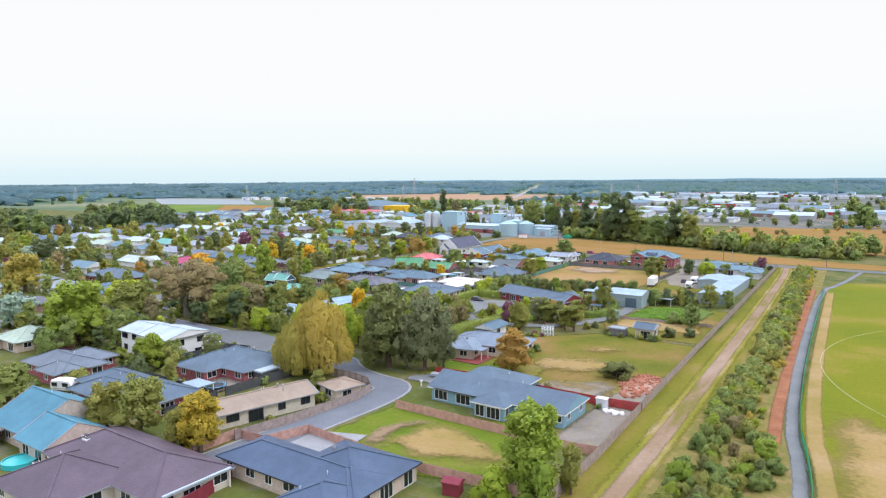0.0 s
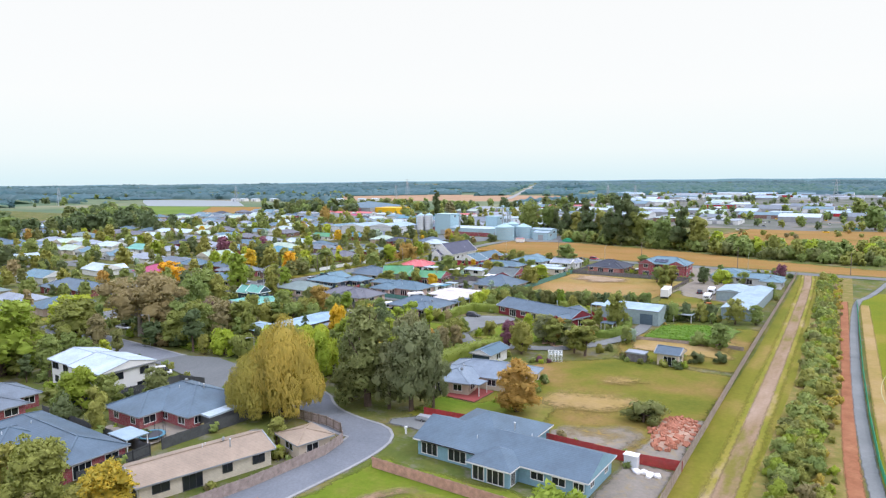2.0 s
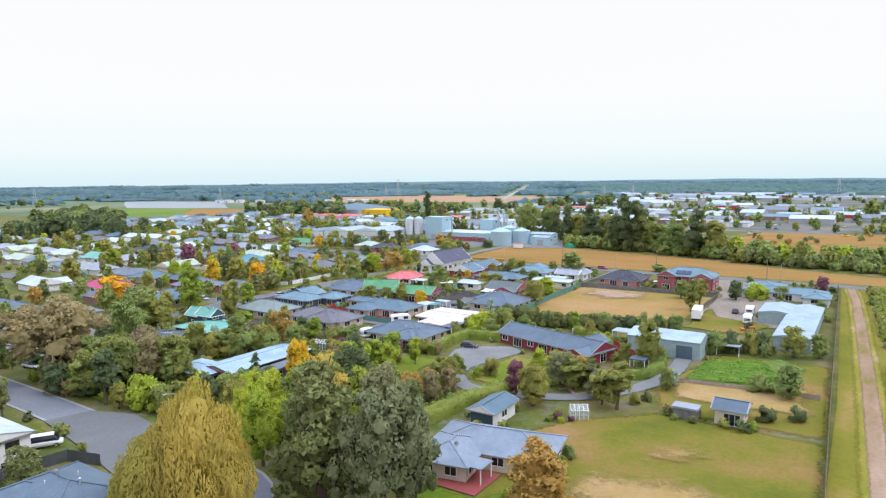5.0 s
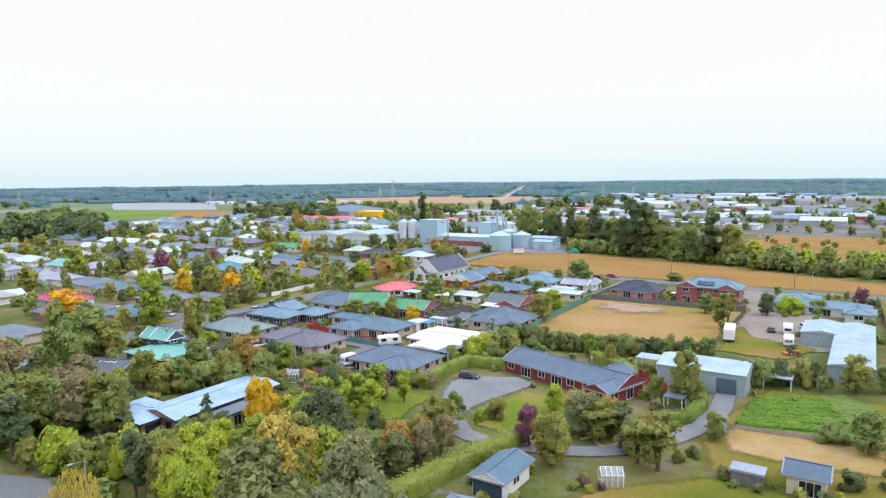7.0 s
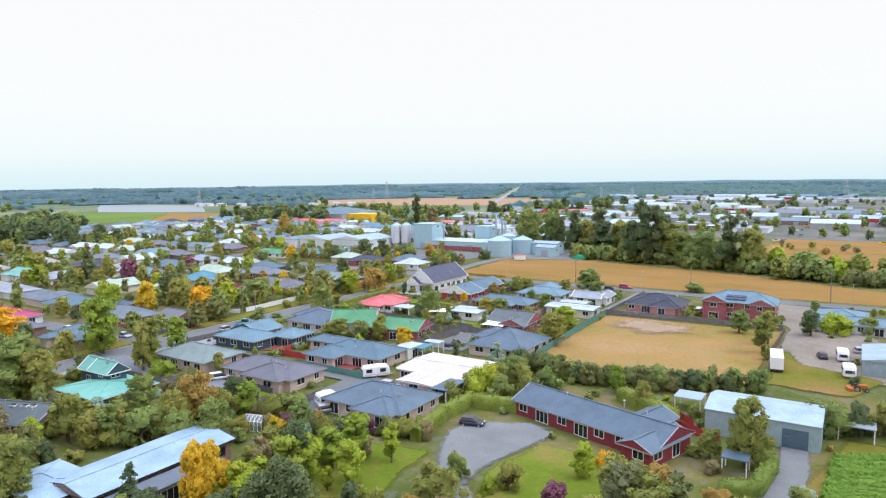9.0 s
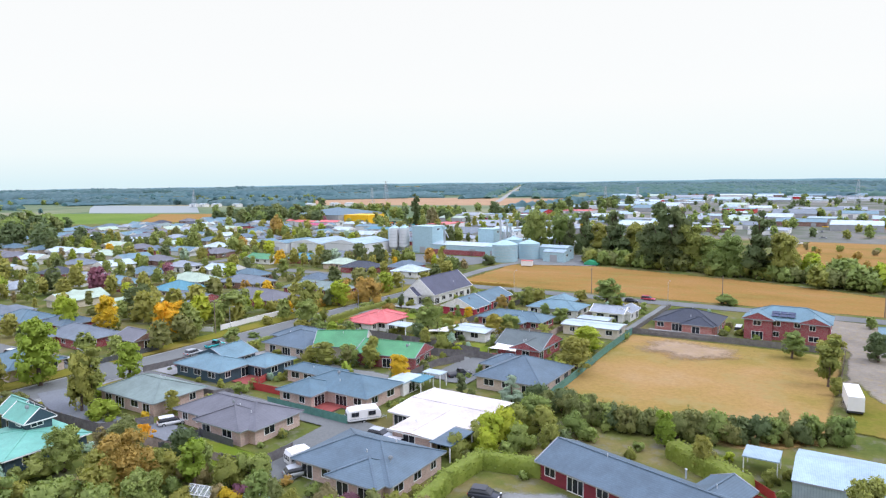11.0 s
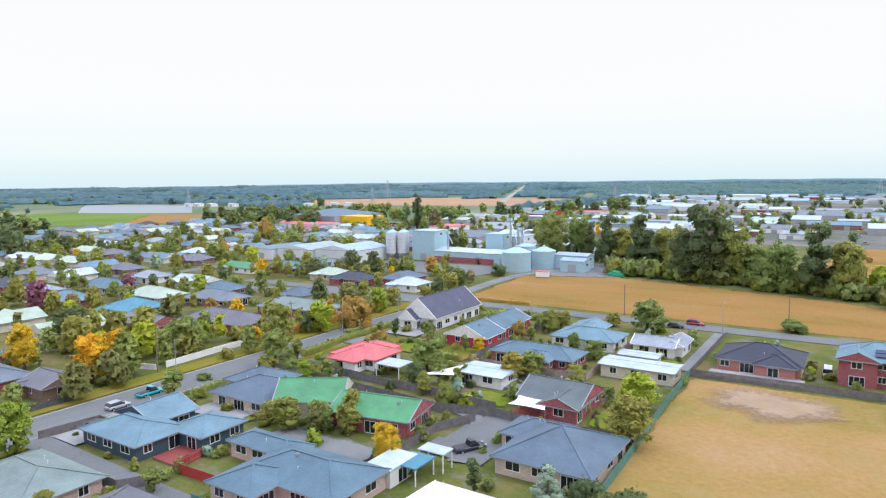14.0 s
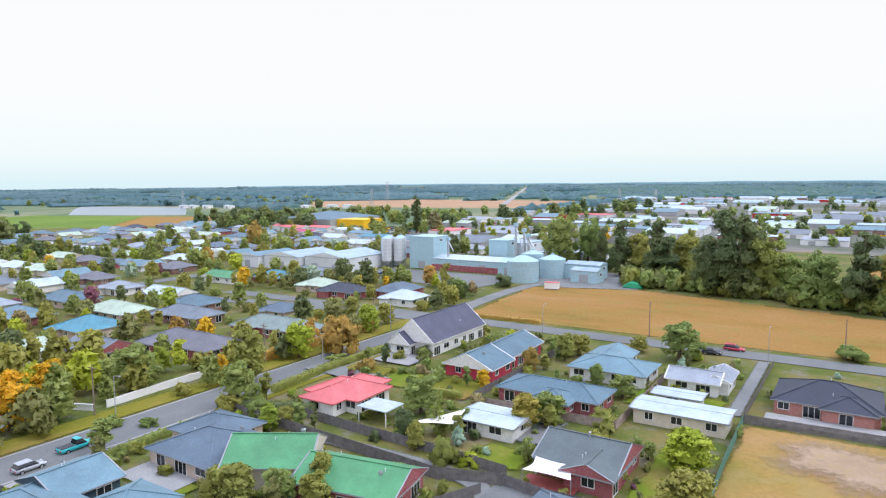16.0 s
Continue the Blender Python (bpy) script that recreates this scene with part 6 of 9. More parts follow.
tree("round", -251.7, 225.4, 11.0, "leaf_dark", 1.22)
tree("round", -207.3, 250.3, 11.0, "leaf_olive", 1.11)
tree("round", -211.5, 268.1, 9.0, "leaf_lime", 1.32)
tree("bush", -205.6, 275.9, 11.3, "leaf_rust", 0.93)
tree("round", -196.7, 238.3, 8.3, "leaf_green", 1.26)
tree("round", -168.9, 214.8, 5.3, "leaf_olive", 1.66)
tree("round", -163.8, 217.2, 4.9, "leaf_green", 1.51)
tree("round", -159.0, 218.6, 5.5, "leaf_olive", 1.22)
tree("round", -147.4, 213.0, 5.8, "leaf_yellow", 1.09)
tree("bush", -157.3, 160.2, 3.1, "leaf_lime", 1.54)
tree("bush", -153.6, 163.7, 3.5, "leaf_olive", 1.50)
tree("bush", -147.9, 165.8, 3.7, "leaf_brown", 1.22)
tree("bush", -165.6, 154.7, 3.5, "leaf_olive", 1.63)
tree("tall", -167.3, 190.4, 3.3, "leaf_green", 1.60)
tree("round", -269.3, 212.5, 7.2, "leaf_lime", 1.21)
tree("tall", -76.3, 261.5, 8.4, "leaf_olive", 1.46)
tree("round", -84.0, 270.3, 6.1, "leaf_green", 1.28)
tree("round", -149.1, 255.2, 5.9, "leaf_willow", 1.44)
tree("round", -123.9, 252.3, 6.1, "leaf_lime", 1.80)
tree("round", -119.9, 236.1, 7.6, "leaf_olive", 1.50)
tree("cone", -123.2, 213.1, 5.6, "leaf_blue", 1.63)
tree("round", -138.4, 309.2, 8.5, "leaf_green", 1.80)
tree("round", -147.9, 312.3, 3.8, "leaf_olive", 1.70)
tree("bush", -106.4, 329.2, 4.5, "leaf_green", 1.80)
tree("round", -158.6, 302.2, 5.3, "leaf_olive", 1.53)
tree("round", -141.1, 278.8, 4.4, "leaf_green", 1.80)
tree("bush", -139.6, 264.9, 3.2, "leaf_olive", 1.55)
tree("bush", -168.8, 309.8, 2.6, "leaf_green", 1.64)
tree("bush", -171.2, 300.1, 4.2, "leaf_rust", 1.27)
tree("bush", -195.0, 235.7, 4.5, "leaf_olive", 1.12)
tree("bush", -189.7, 237.2, 4.0, "leaf_green", 1.15)
tree("bush", -184.4, 238.6, 3.4, "leaf_olive", 1.05)
tree("round", -167.8, 253.3, 6.9, "leaf_green", 1.47)
tree("cone", -160.5, 246.9, 6.3, "leaf_green", 1.18)
tree("round", -159.5, 239.8, 4.6, "leaf_olive", 0.93)
tree("bush", -173.0, 215.7, 4.3, "leaf_olive", 1.32)
tree("round", -160.8, 221.9, 6.0, "leaf_olive", 0.95)
tree("bush", -163.3, 221.0, 3.2, "leaf_green", 1.11)
tree("round", -232.0, 224.3, 7.0, "leaf_orange", 1.46)
tree("bush", -153.3, 237.9, 5.0, "leaf_olive", 0.77)
tree("bush", -150.2, 239.6, 2.3, "leaf_lime", 1.41)
tree("bush", -155.3, 253.7, 2.7, "leaf_olive", 1.39)
tree("round", -158.0, 251.1, 3.4, "leaf_green", 1.21)
tree("bush", -136.9, 254.7, 3.4, "leaf_olive", 1.14)
tree("round", -162.2, 285.1, 5.6, "leaf_rust", 0.97)
tree("bush", -131.3, 245.4, 4.7, "leaf_olive", 0.80)
tree("bush", -200.1, 268.8, 3.0, "leaf_green", 1.80)
tree("bush", -192.3, 268.0, 3.7, "leaf_rust", 1.21)
tree("tall", -196.4, 274.2, 3.4, "leaf_green", 1.29)
tree("bush", -187.8, 283.4, 3.3, "leaf_dark", 1.29)
tree("round", -159.6, 296.9, 6.2, "leaf_olive", 1.18)
tree("round", -219.7, 350.0, 7.6, "leaf_green", 1.17)
tree("bush", -218.2, 379.7, 6.2, "leaf_dark", 1.31)
tree("bush", -219.2, 294.7, 5.5, "leaf_rust", 1.38)
tree("round", -226.7, 304.6, 7.2, "leaf_olive", 1.18)
tree("bush", -201.9, 225.0, 1.9, "leaf_green", 1.80)
tree("bush", -207.1, 221.8, 2.3, "leaf_green", 1.71)
tree("round", -110.9, 117.3, 9.6, "leaf_lime", 0.75)
tree("round", -112.6, 121.7, 8.4, "leaf_lime", 0.8)
tree("pine", -96.5, 116.3, 15.8, "leaf_willow", 1.00)
tree("pine", -95.9, 123.9, 12.6, "leaf_bright", 1.15)
tree("pine", -107.4, 123.4, 11.5, "leaf_bright", 1.15)
tree("round", -85.4, 115.8, 15.2, "leaf_gum", 0.75)
tree("round", -76.5, 111.2, 14.6, "leaf_gum", 0.55)
tree("bush", -126.5, 119.0, 8.6, "leaf_lime", 0.75)
tree("bush", -123.1, 120.8, 7.5, "leaf_olive", 0.73)
tree("round", -94.0, 109.9, 13.5, "leaf_cypress", 0.57)
tree("round", -136.1, 121.0, 3.5, "leaf_olive", 1.28)
tree("tall", -125.9, 129.9, 5.7, "leaf_green", 1.28)
tree("round", -108.8, 112.5, 9.4, "leaf_lime", 0.62)
tree("round", -158.6, 117.6, 10.0, "leaf_green", 1.16)
tree("round", -161.1, 116.1, 10.0, "leaf_brown", 1.18)
tree("round", -155.3, 119.7, 10.0, "leaf_olive", 1.15)
tree("round", -148.7, 123.7, 10.0, "leaf_brown", 1.11)
tree("round", -144.6, 126.2, 10.0, "leaf_olive", 1.09)
tree("round", -152.8, 121.2, 10.0, "leaf_green", 1.13)

for _x, _y, _h, _m, _w in ((-96.6, 138.4, 5.6, "leaf_cypress", 1.3), (-95.6, 142.8, 6.0, "leaf_brown", 1.0), (-98.6, 142.0, 5.4, "leaf_rust", 1.1), (-101.0, 143.4, 5.2, "leaf_rust", 1.2), (-99.2, 147.4, 5.0, "leaf_rust", 1.1), (-95.4, 148.0, 5.6, "leaf_brown", 0.9),
                           (-100.6, 151.6, 5.0, "leaf_olive", 1.0), (-102.6, 156.2, 4.8, "leaf_olive", 0.9), (-102.2, 161.4, 4.4, "leaf_green", 0.8), (-100.8, 137.4, 5.8, "leaf_green", 1.2), (-104.2, 139.6, 4.6, "leaf_rust", 1.0),
                           (-104.8, 128.8, 8.2, "leaf_willow", 1.1), (-103.5, 126.0, 7.0, "leaf_olive", 1.1), (-101.0, 131.2, 7.0, "leaf_green", 1.1), (-119.6, 118.4, 8.6, "leaf_green", 1.0)):
    tree("round", _x, _y, _h, _m, _w, place="beside the orchard lawn")
for _x, _y, _h, _m, _w in ((-67.4, 157.6, 8.6, "leaf_olive", 1.2), (-70.4, 158.6, 6.6, "leaf_olive", 1.1), (-77.2, 162.8, 6.6, "leaf_olive", 1.2), (-75.2, 165.6, 6.2, "leaf_cypress", 1.1), (-79.8, 164.4, 6.6, "leaf_olive", 1.2), (-82.6, 166.2, 6.2, "leaf_olive", 1.1)):
    tree("tall", _x, _y, _h, _m, _w * 1.3, place="in the cottage garden")

for _i in range(14):
    _f = _i / 13
    tree("bush", -67.6 + 2.2 * _f + 0.8 * math.sin(_i * 2.3), 136.2 - 13.4 * _f, 1.5 + 0.5 * math.sin(_i * 1.7), ("leaf_bright", "leaf_green", "leaf_olive", "leaf_rust")[_i % 4], 1.1, group="garden bed", place="in the bed along the paddock")
for _x, _y, _h, _m in ((-74.2, 148.2, 1.6, "leaf_purple"), (-73.0, 146.9, 1.3, "leaf_lime"), (-75.2, 146.6, 1.4, "leaf_green"), (-72.0, 148.4, 1.2, "leaf_purple"), (-74.8, 149.8, 1.5, "leaf_olive")):
    tree("bush", _x, _y, _h, _m, 1.1, place="in the flower bed by the glasshouse")

# ---- shrub belt beside the track ----
_prng = random.Random(21)
_belt = []
for _i in range(430):
    _y = 66 + 248 * (_i / 430) ** 1.15
    _f = _prng.uniform(0.08, 0.92)
    _lx = np.interp(_y, (20, 100, 131, 180, 318), (-23.8, -23.8, -25.0, -26.6, -33.2))
    _rx = np.interp(_y, (20, 100, 112, 190, 318), (-8.0, -9.8, -15.6, -19.2, -26.0))
    _x = float(_lx + (_rx - _lx) * _f)
    _mat = _prng.choices(("leaf_olive", "leaf_green", "leaf_bright", "leaf_brown", "leaf_cypress"), (5, 6, 1.2, 0.5, 1.2))[0]
    _h, _w = _prng.uniform(2.0, 3.7), _prng.uniform(0.75, 1.15)
    if _f > 0.66 and _y > 108:
        _mat = _prng.choices(("leaf_lime", "leaf_willow", "leaf_brown", "leaf_olive"), (2, 3, 2, 3))[0]
        _h *= 0.45
    if _i < 120:
        tree("bush", _x, _y, _h, _mat, _w, group="shrub belt", place="in the planted belt")
    else:
        _belt.append(("bush" if _i < 260 else "low", _x, _y, _h, _mat, _w))
thicket("shrub_belt", _belt, "dense belt of olive and green shrubs", "shrubs")

# ---- tree row along the dry paddock ----
for _i in range(27):
    _f = _i / 26
    tree("bush", -119.5 + 46 * _f + _prng.uniform(-0.5, 0.5), float(np.interp(_f, (0, 0.35, 0.65, 1), (214, 211, 213.5, 222))) + _prng.uniform(-0.7, 0.7), _prng.uniform(4.6, 6.0),
         _prng.choice(("leaf_cypress", "leaf_green", "leaf_dark", "leaf_cypress")), _prng.uniform(0.75, 0.95), group="paddock tree row", place="in the row beside the dry paddock")
for _x, _y, _h, _m in ((-118.4, 197, 5.5, "leaf_lime"), (-116.8, 202, 5.6, "leaf_olive"), (-115.6, 207, 6, "leaf_green"), (-119.8, 193.5, 4.6, "leaf_olive"), (-117, 199, 6, "leaf_lime"), (-113, 203, 5.5, "leaf_olive"),
                       (-113, 196, 5, "leaf_green"), (-117.5, 192.5, 4.5, "leaf_lime"), (-120, 189, 4.5, "leaf_olive"), (-108, 206, 5, "leaf_green"), (-110, 199.5, 4, "leaf_olive")):
    tree("bush", _x, _y, _h, _m, 0.95)

tree("round", -164.2, 169.4, 2.9, "leaf_orange", 1.4, place="beside the shared driveway")

# ---- shrub row and young lime-green trees between orchard and lane ----
for _k, (_x, _y) in enumerate([(-137.7, 161.8), (-134.6, 163.1), (-131.6, 164.4), (-128.6, 165.7), (-125.6, 167.0), (-122.7, 168.3), (-119.8, 169.5), (-116.9, 170.8), (-114.0, 172.0)]):
    tree("bush", _x, _y, 3.4 + (_k * 7 % 5) * 0.3, ("leaf_brown", "leaf_purple", "leaf_cypress", "leaf_olive")[_k % 4], 0.9, place="in a row beside the orchard")
for _k, (_x, _y) in enumerate([(-121.2, 145.6), (-119.9, 148.9), (-119.2, 152.2), (-118.7, 156.0), (-122.2, 143.0), (-117.1, 159.3)]):
    tree("tall", _x, _y, 5.6 + (_k * 3 % 4) * 0.5, ("leaf_lime", "leaf_bright")[_k % 2], 1.35, place="in the orchard")

# ---- clipped hedges ----
hedge([(-114.6, 170.5), (-116, 180), (-115.4, 188), (-104.7, 190)], 1.8, 2.3)
hedge([(-69.6, 194.5), (-67.4, 186), (-68.2, 178), (-71.5, 175.6)], 1.7, 1.9)
hedge([(-92.6, 131.5), (-90.4, 146), (-88.0, 156)], 3.0, 2.1, "hedge_leaf", "broad rough green garden hedge", 0.25)
hedge([(-93, 204.5), (-83.5, 198.2)], 2.6, 2.4)
hedge([(-198, 236.0), (-183, 243)], 1.5, 2.0, "leaf_dark", "dark green clipped roadside hedge")
hedge([(-176, 262), (-166, 263)], 1.2, 1.4, "leaf_olive", "low olive garden hedge")
hedge([(-198.6, 283), (-198.8, 262), (-197.5, 248)], 1.4, 1.6, "leaf_olive", "rough olive roadside hedge")
hedge([(-216.5, 262), (-216, 300)], 2.2, 2.2, "leaf_rust", "tall rusty brown roadside hedge")
hedge([(-192, 213.5), (-196, 213), (-196.5, 228)], 1.0, 1.1, "leaf_green", "low green garden hedge")
hedge([(-204, 327.6), (-180, 328.4)], 1.5, 1.0, "leaf_rust", "low rough hedge at the field edge")

# ---- loose planting in the gardens ----
MIX = (("leaf_olive", 6), ("leaf_green", 8), ("leaf_dark", 3.5), ("leaf_cypress", 2.5), ("leaf_lime", 0.9), ("leaf_bright", 1.6), ("leaf_brown", 0.7), ("leaf_yellow", 0.3), ("leaf_purple", 0.3), ("leaf_orange", 0.05), ("leaf_rust", 0.4), ("leaf_blue", 0.5))


FAR_SPEC = []


def scatter(n, x0, y0, x1, y1, kinds, hmin, hmax, seed, far=False, keep=None, gap=2.2, place="in a garden"):
    rng = random.Random(seed)
    placed = []
    for _ in range(n * 8):
        if len(placed) >= n:
            break
        x, y = rng.uniform(x0, x1), rng.uniform(y0, y1)
        h = rng.uniform(hmin, hmax) * rng.uniform(0.7, 1.2)
        if keep and not keep(x, y):
            continue
        if not clear_of_all(x, y, 0.8 + h * 0.13) or any((x - a) ** 2 + (y - b) ** 2 < gap * gap for a, b in placed):
            continue
        placed.append((x, y))
        mat = rng.choices([m for m, _ in MIX], [w for _, w in MIX])[0]
        kind = rng.choice(kinds)
        spec = (kind, x, y, h * (0.55 if kind == "bush" else 1.0), mat, rng.uniform(0.85, 1.25))
        if far:
            FAR_SPEC.append(spec)
        else:
            tree(*spec, place=place)


def outside(*rects):
    return lambda x, y: not any(a < x < c and b < y < d for a, b, c, d in rects)


OPEN = ((-124, 208, -70, 280), (-115, 155, -94, 190), (-147, 166, -118, 196), (-80, 104, -34, 162), (-75, 60, -40, 95), (-145, 215, -136, 237), (-84, 226, -42, 320), (-43, 176, -64, 208))
scatter(150, -200, 62, -104, 168, ("round", "bush", "bush", "tall", "round"), 5.0, 9.0, 3, keep=outside(*OPEN, (-150, 93, -100, 112), (-120, 140, -108, 168)))
scatter(70, -196, 168, -122, 312, ("bush", "bush", "round", "tall"), 2.8, 5.0, 4, keep=outside(*OPEN, (-124, 270, -119, 320)))
scatter(26, -104, 140, -62, 212, ("bush", "round", "bush"), 3.0, 5.5, 5, keep=outside(*OPEN, (-100, 158, -78, 182)))
scatter(16, -76, 205, -40, 318, ("bush", "round"), 3.0, 5.0, 6, keep=outside((-74, 226, -50, 300), (-62, 178, -42, 206)))
scatter(600, -500, 95, -206, 440, ("round", "round", "tall", "round", "bush"), 4.5, 9.0, 7, True, keep=lambda x, y: y > 80 + (-222 - x) * 0.3 and outside((-300, 368, -180, 450), (-360, 362, -288, 412))(x, y), gap=4)
scatter(120, -520, 330, -240, 570, ("round", "tall"), 6, 11, 8, True, keep=outside((-300, 368, -180, 450), (-360, 362, -288, 412)), gap=5)
thicket("garden_trees", FAR_SPEC, "garden trees of many greens among the far houses")

# ---- low shrubs along fences and house walls, joined ----
_low = []
_lr = random.Random(71)
for _cx, _cy, _a, _hx, _hy in list(FOOT):
    if not (-200 < _cx < -40 and 50 < _cy < 312):
        continue
    for _k in range(7):
        _sd, _f = _lr.randrange(4), _lr.uniform(-0.95, 0.95)
        _u, _v2 = ((_hx + 0.9, _f * _hy), (-_hx - 0.9, _f * _hy), (_f * _hx, _hy + 0.9), (_f * _hx, -_hy - 0.9))[_sd]
        _x, _y = _cx + _u * math.cos(_a) - _v2 * math.sin(_a), _cy + _u * math.sin(_a) + _v2 * math.cos(_a)
        if clear_of_all(_x, _y, 0.3):
            _low.append(("low", _x, _y, _lr.uniform(0.9, 2.2), _lr.choices([m for m, _ in MIX], [w for _, w in MIX])[0], _lr.uniform(0.8, 1.2)))
for _k in range(420):
    _x, _y = _lr.uniform(-200, -104), _lr.uniform(70, 312)
    if clear_of_all(_x, _y, 0.9) and outside(*OPEN)(_x, _y):
        _low.append(("low", _x, _y, _lr.uniform(1.2, 3.4), _lr.choices([m for m, _ in MIX], [w for _, w in MIX])[0], _lr.uniform(0.8, 1.2)))
thicket("garden_shrubs", _low, "low mixed garden shrubs round the houses", "shrubs", True)

# ---- leafy rows in the vegetable plot ----
_zig = []
for _r2 in range(9):
    _ends = [(-60.6 + _r2 * 0.1, 181.2 + _r2 * 1.75), (-47.0 - abs(_r2 - 3) * 0.7, 184.4 + _r2 * 1.95)]
    _zig += _ends if _r2 % 2 else _ends[::-1]
tagged(hedge(_zig, 1.55, 0.7, "crop_leaf", "leafy green crop in rough rows", 0.16, 0.17, 26, "crop_rows"), category="vegetables", kind="stuff")

# ---- tall trees behind the dry field ----
for _x, _y, _h, _k, _m, _w in ((-217, 430, 26, "round", "leaf_green", 0.85), (-208, 440, 23, "round", "leaf_green", 0.8), (-200, 436, 20, "pine", "leaf_dark", 0.9), (-189.5, 428, 24, "pine", "leaf_dark", 1.0),
                               (-183, 432, 17, "round", "leaf_olive", 1.1), (-173, 421, 25, "pine", "leaf_dark", 1.1), (-168, 416, 19, "pine", "leaf_dark", 1.2), (-162, 424, 18, "round", "leaf_olive", 1.1)):
    tree(_k, _x, _y, _h, _m, _w, place="at the edge of the dry field", fine=_k != "bush")
for _x, _y, _h, _k, _m, _w in ((-145, 400, 31, "pine", "leaf_dark", 0.95), (-139, 402, 29, "pine", "leaf_dark", 1.0), (-151, 404, 20, "round", "leaf_dark", 1.0), (-133, 403, 20, "round", "leaf_olive", 1.1), (-127, 405, 15, "round", "leaf_green", 1.2),
                               (-105.6, 389, 26, "pine", "leaf_dark", 1.05), (-117, 394, 18, "round", "leaf_green", 1.0), (-97, 391, 18, "round", "leaf_olive", 1.1), (-155, 410, 14, "bush", "leaf_olive", 1.0)):
    tree(_k, _x, _y, _h, _m, _w, place="at the edge of the dry field", fine=_k != "bush")
_edge = []
for _i in range(56):
    _x = -180 + _i * 3.0
    _y = float(np.interp(_x, (-180, -140, -100, -60, -20), (404, 395, 384, 368, 360))) + _prng.uniform(0, 9)
    _h = _prng.uniform(5, 10) if _x < -95 else _prng.uniform(4, 9)
    _edge.append(("bush", _x, _y, _h, _prng.choice(("leaf_olive", "leaf_green", "leaf_green", "leaf_olive", "leaf_cypress")), _prng.uniform(0.8, 1.1)))
for _i in range(40):
    _edge.append(("round", _prng.uniform(-95, 0), _prng.uniform(372, 400), _prng.uniform(6, 11), _prng.choice(("leaf_olive", "leaf_green", "leaf_green", "leaf_lime")), 1.2))
for _i in range(46):
    _edge.append(("bush", _prng.uniform(-105, 90), _prng.uniform(405, 560), _prng.uniform(2.0, 5), _prng.choice(("leaf_olive", "leaf_brown", "leaf_green", "leaf_rust")), 0.9))
for _i in range(330):
    _edge.append(("dot", _prng.uniform(-430, 130), _prng.uniform(560, 980), _prng.uniform(5, 9), _prng.choice(("leaf_olive", "leaf_green", "leaf_green", "leaf_dark")), 1.1))
for _i in range(60):
    _edge.append(("dot", _prng.uniform(-640, -430), _prng.uniform(640, 820), _prng.uniform(7, 13), _prng.choice(("leaf_olive", "leaf_green", "leaf_dark")), 1.1))
for _i in range(190):
    _edge.append(("dot", _prng.uniform(-480, 330), _prng.uniform(1000, 1500), _prng.uniform(5, 10), _prng.choice(("leaf_green", "leaf_dark", "leaf_dark")), 1.1))
for _i in range(180):
    _a, _d = radians(_prng.uniform(132, 168)), _prng.uniform(1060, 1700)
    if -1290 < -60 + _d * math.cos(_a) < -800 and 590 < 80 + _d * math.sin(_a) < 850:
        continue
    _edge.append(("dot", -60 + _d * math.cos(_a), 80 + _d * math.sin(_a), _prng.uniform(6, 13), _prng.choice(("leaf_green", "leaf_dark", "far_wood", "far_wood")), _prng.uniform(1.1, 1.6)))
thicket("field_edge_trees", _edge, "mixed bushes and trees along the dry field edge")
tree("poplar", -396, 577, 28, "leaf_dark", 1.3, place="near the shops")
tree("round", -376, 572, 17, "leaf_brown", 1.0, True, place="near the shops")
tree("round", -414, 434, 17, "leaf_rust", 0.85, True, place="among the far houses")
for _x, _y in ((-35, 760), (-20, 590), (30, 640), (60, 560), (8, 520)):
    tree("round", _x, _y, 18, "leaf_green", 1.2, True, place="in the industrial area")


# ---- far woods, joined: thousands of crowns nobody could count ----
def off_highway(p):
    """Keeps the line of the straight highway open."""
    dx, dy = -1184.0, 2565.0
    return abs((p[0] + 643) * dy - (p[1] - 1205) * dx) / math.hypot(dx, dy) > 17


def line_spots(a, b, n, spread, seed):
    rng = random.Random(seed)
    return [p for p in ((a[0] + (b[0] - a[0]) * f + rng.uniform(-spread, spread), a[1] + (b[1] - a[1]) * f + rng.uniform(-spread, spread)) for f in (rng.random() for _ in range(n))) if off_highway(p)]


_clump = []
for _p, _q, _n2, _sp, _sd2 in (((-640, 260), (-470, 190), 46, 25, 1), ((-700, 400), (-560, 330), 46, 30, 2), ((-560, 250), (-480, 330), 30, 22, 10), ((-640, 570), (-520, 640), 50, 16, 3), ((-560, 520), (-490, 560), 20, 12, 13), ((-430, 640), (-340, 980), 36, 22, 22)):
    _cr = random.Random(_sd2 + 50)
    for _x, _y in line_spots(_p, _q, _n2, _sp, _sd2):
        _clump.append((_cr.choice(("round", "round", "tall")), _x, _y, _cr.uniform(9, 17), _cr.choice(("leaf_dark", "leaf_dark", "leaf_green", "leaf_cypress")), _cr.uniform(1.1, 1.5)))
thicket("far_trees", _clump, "dark clumps of tall trees at the edge of town")


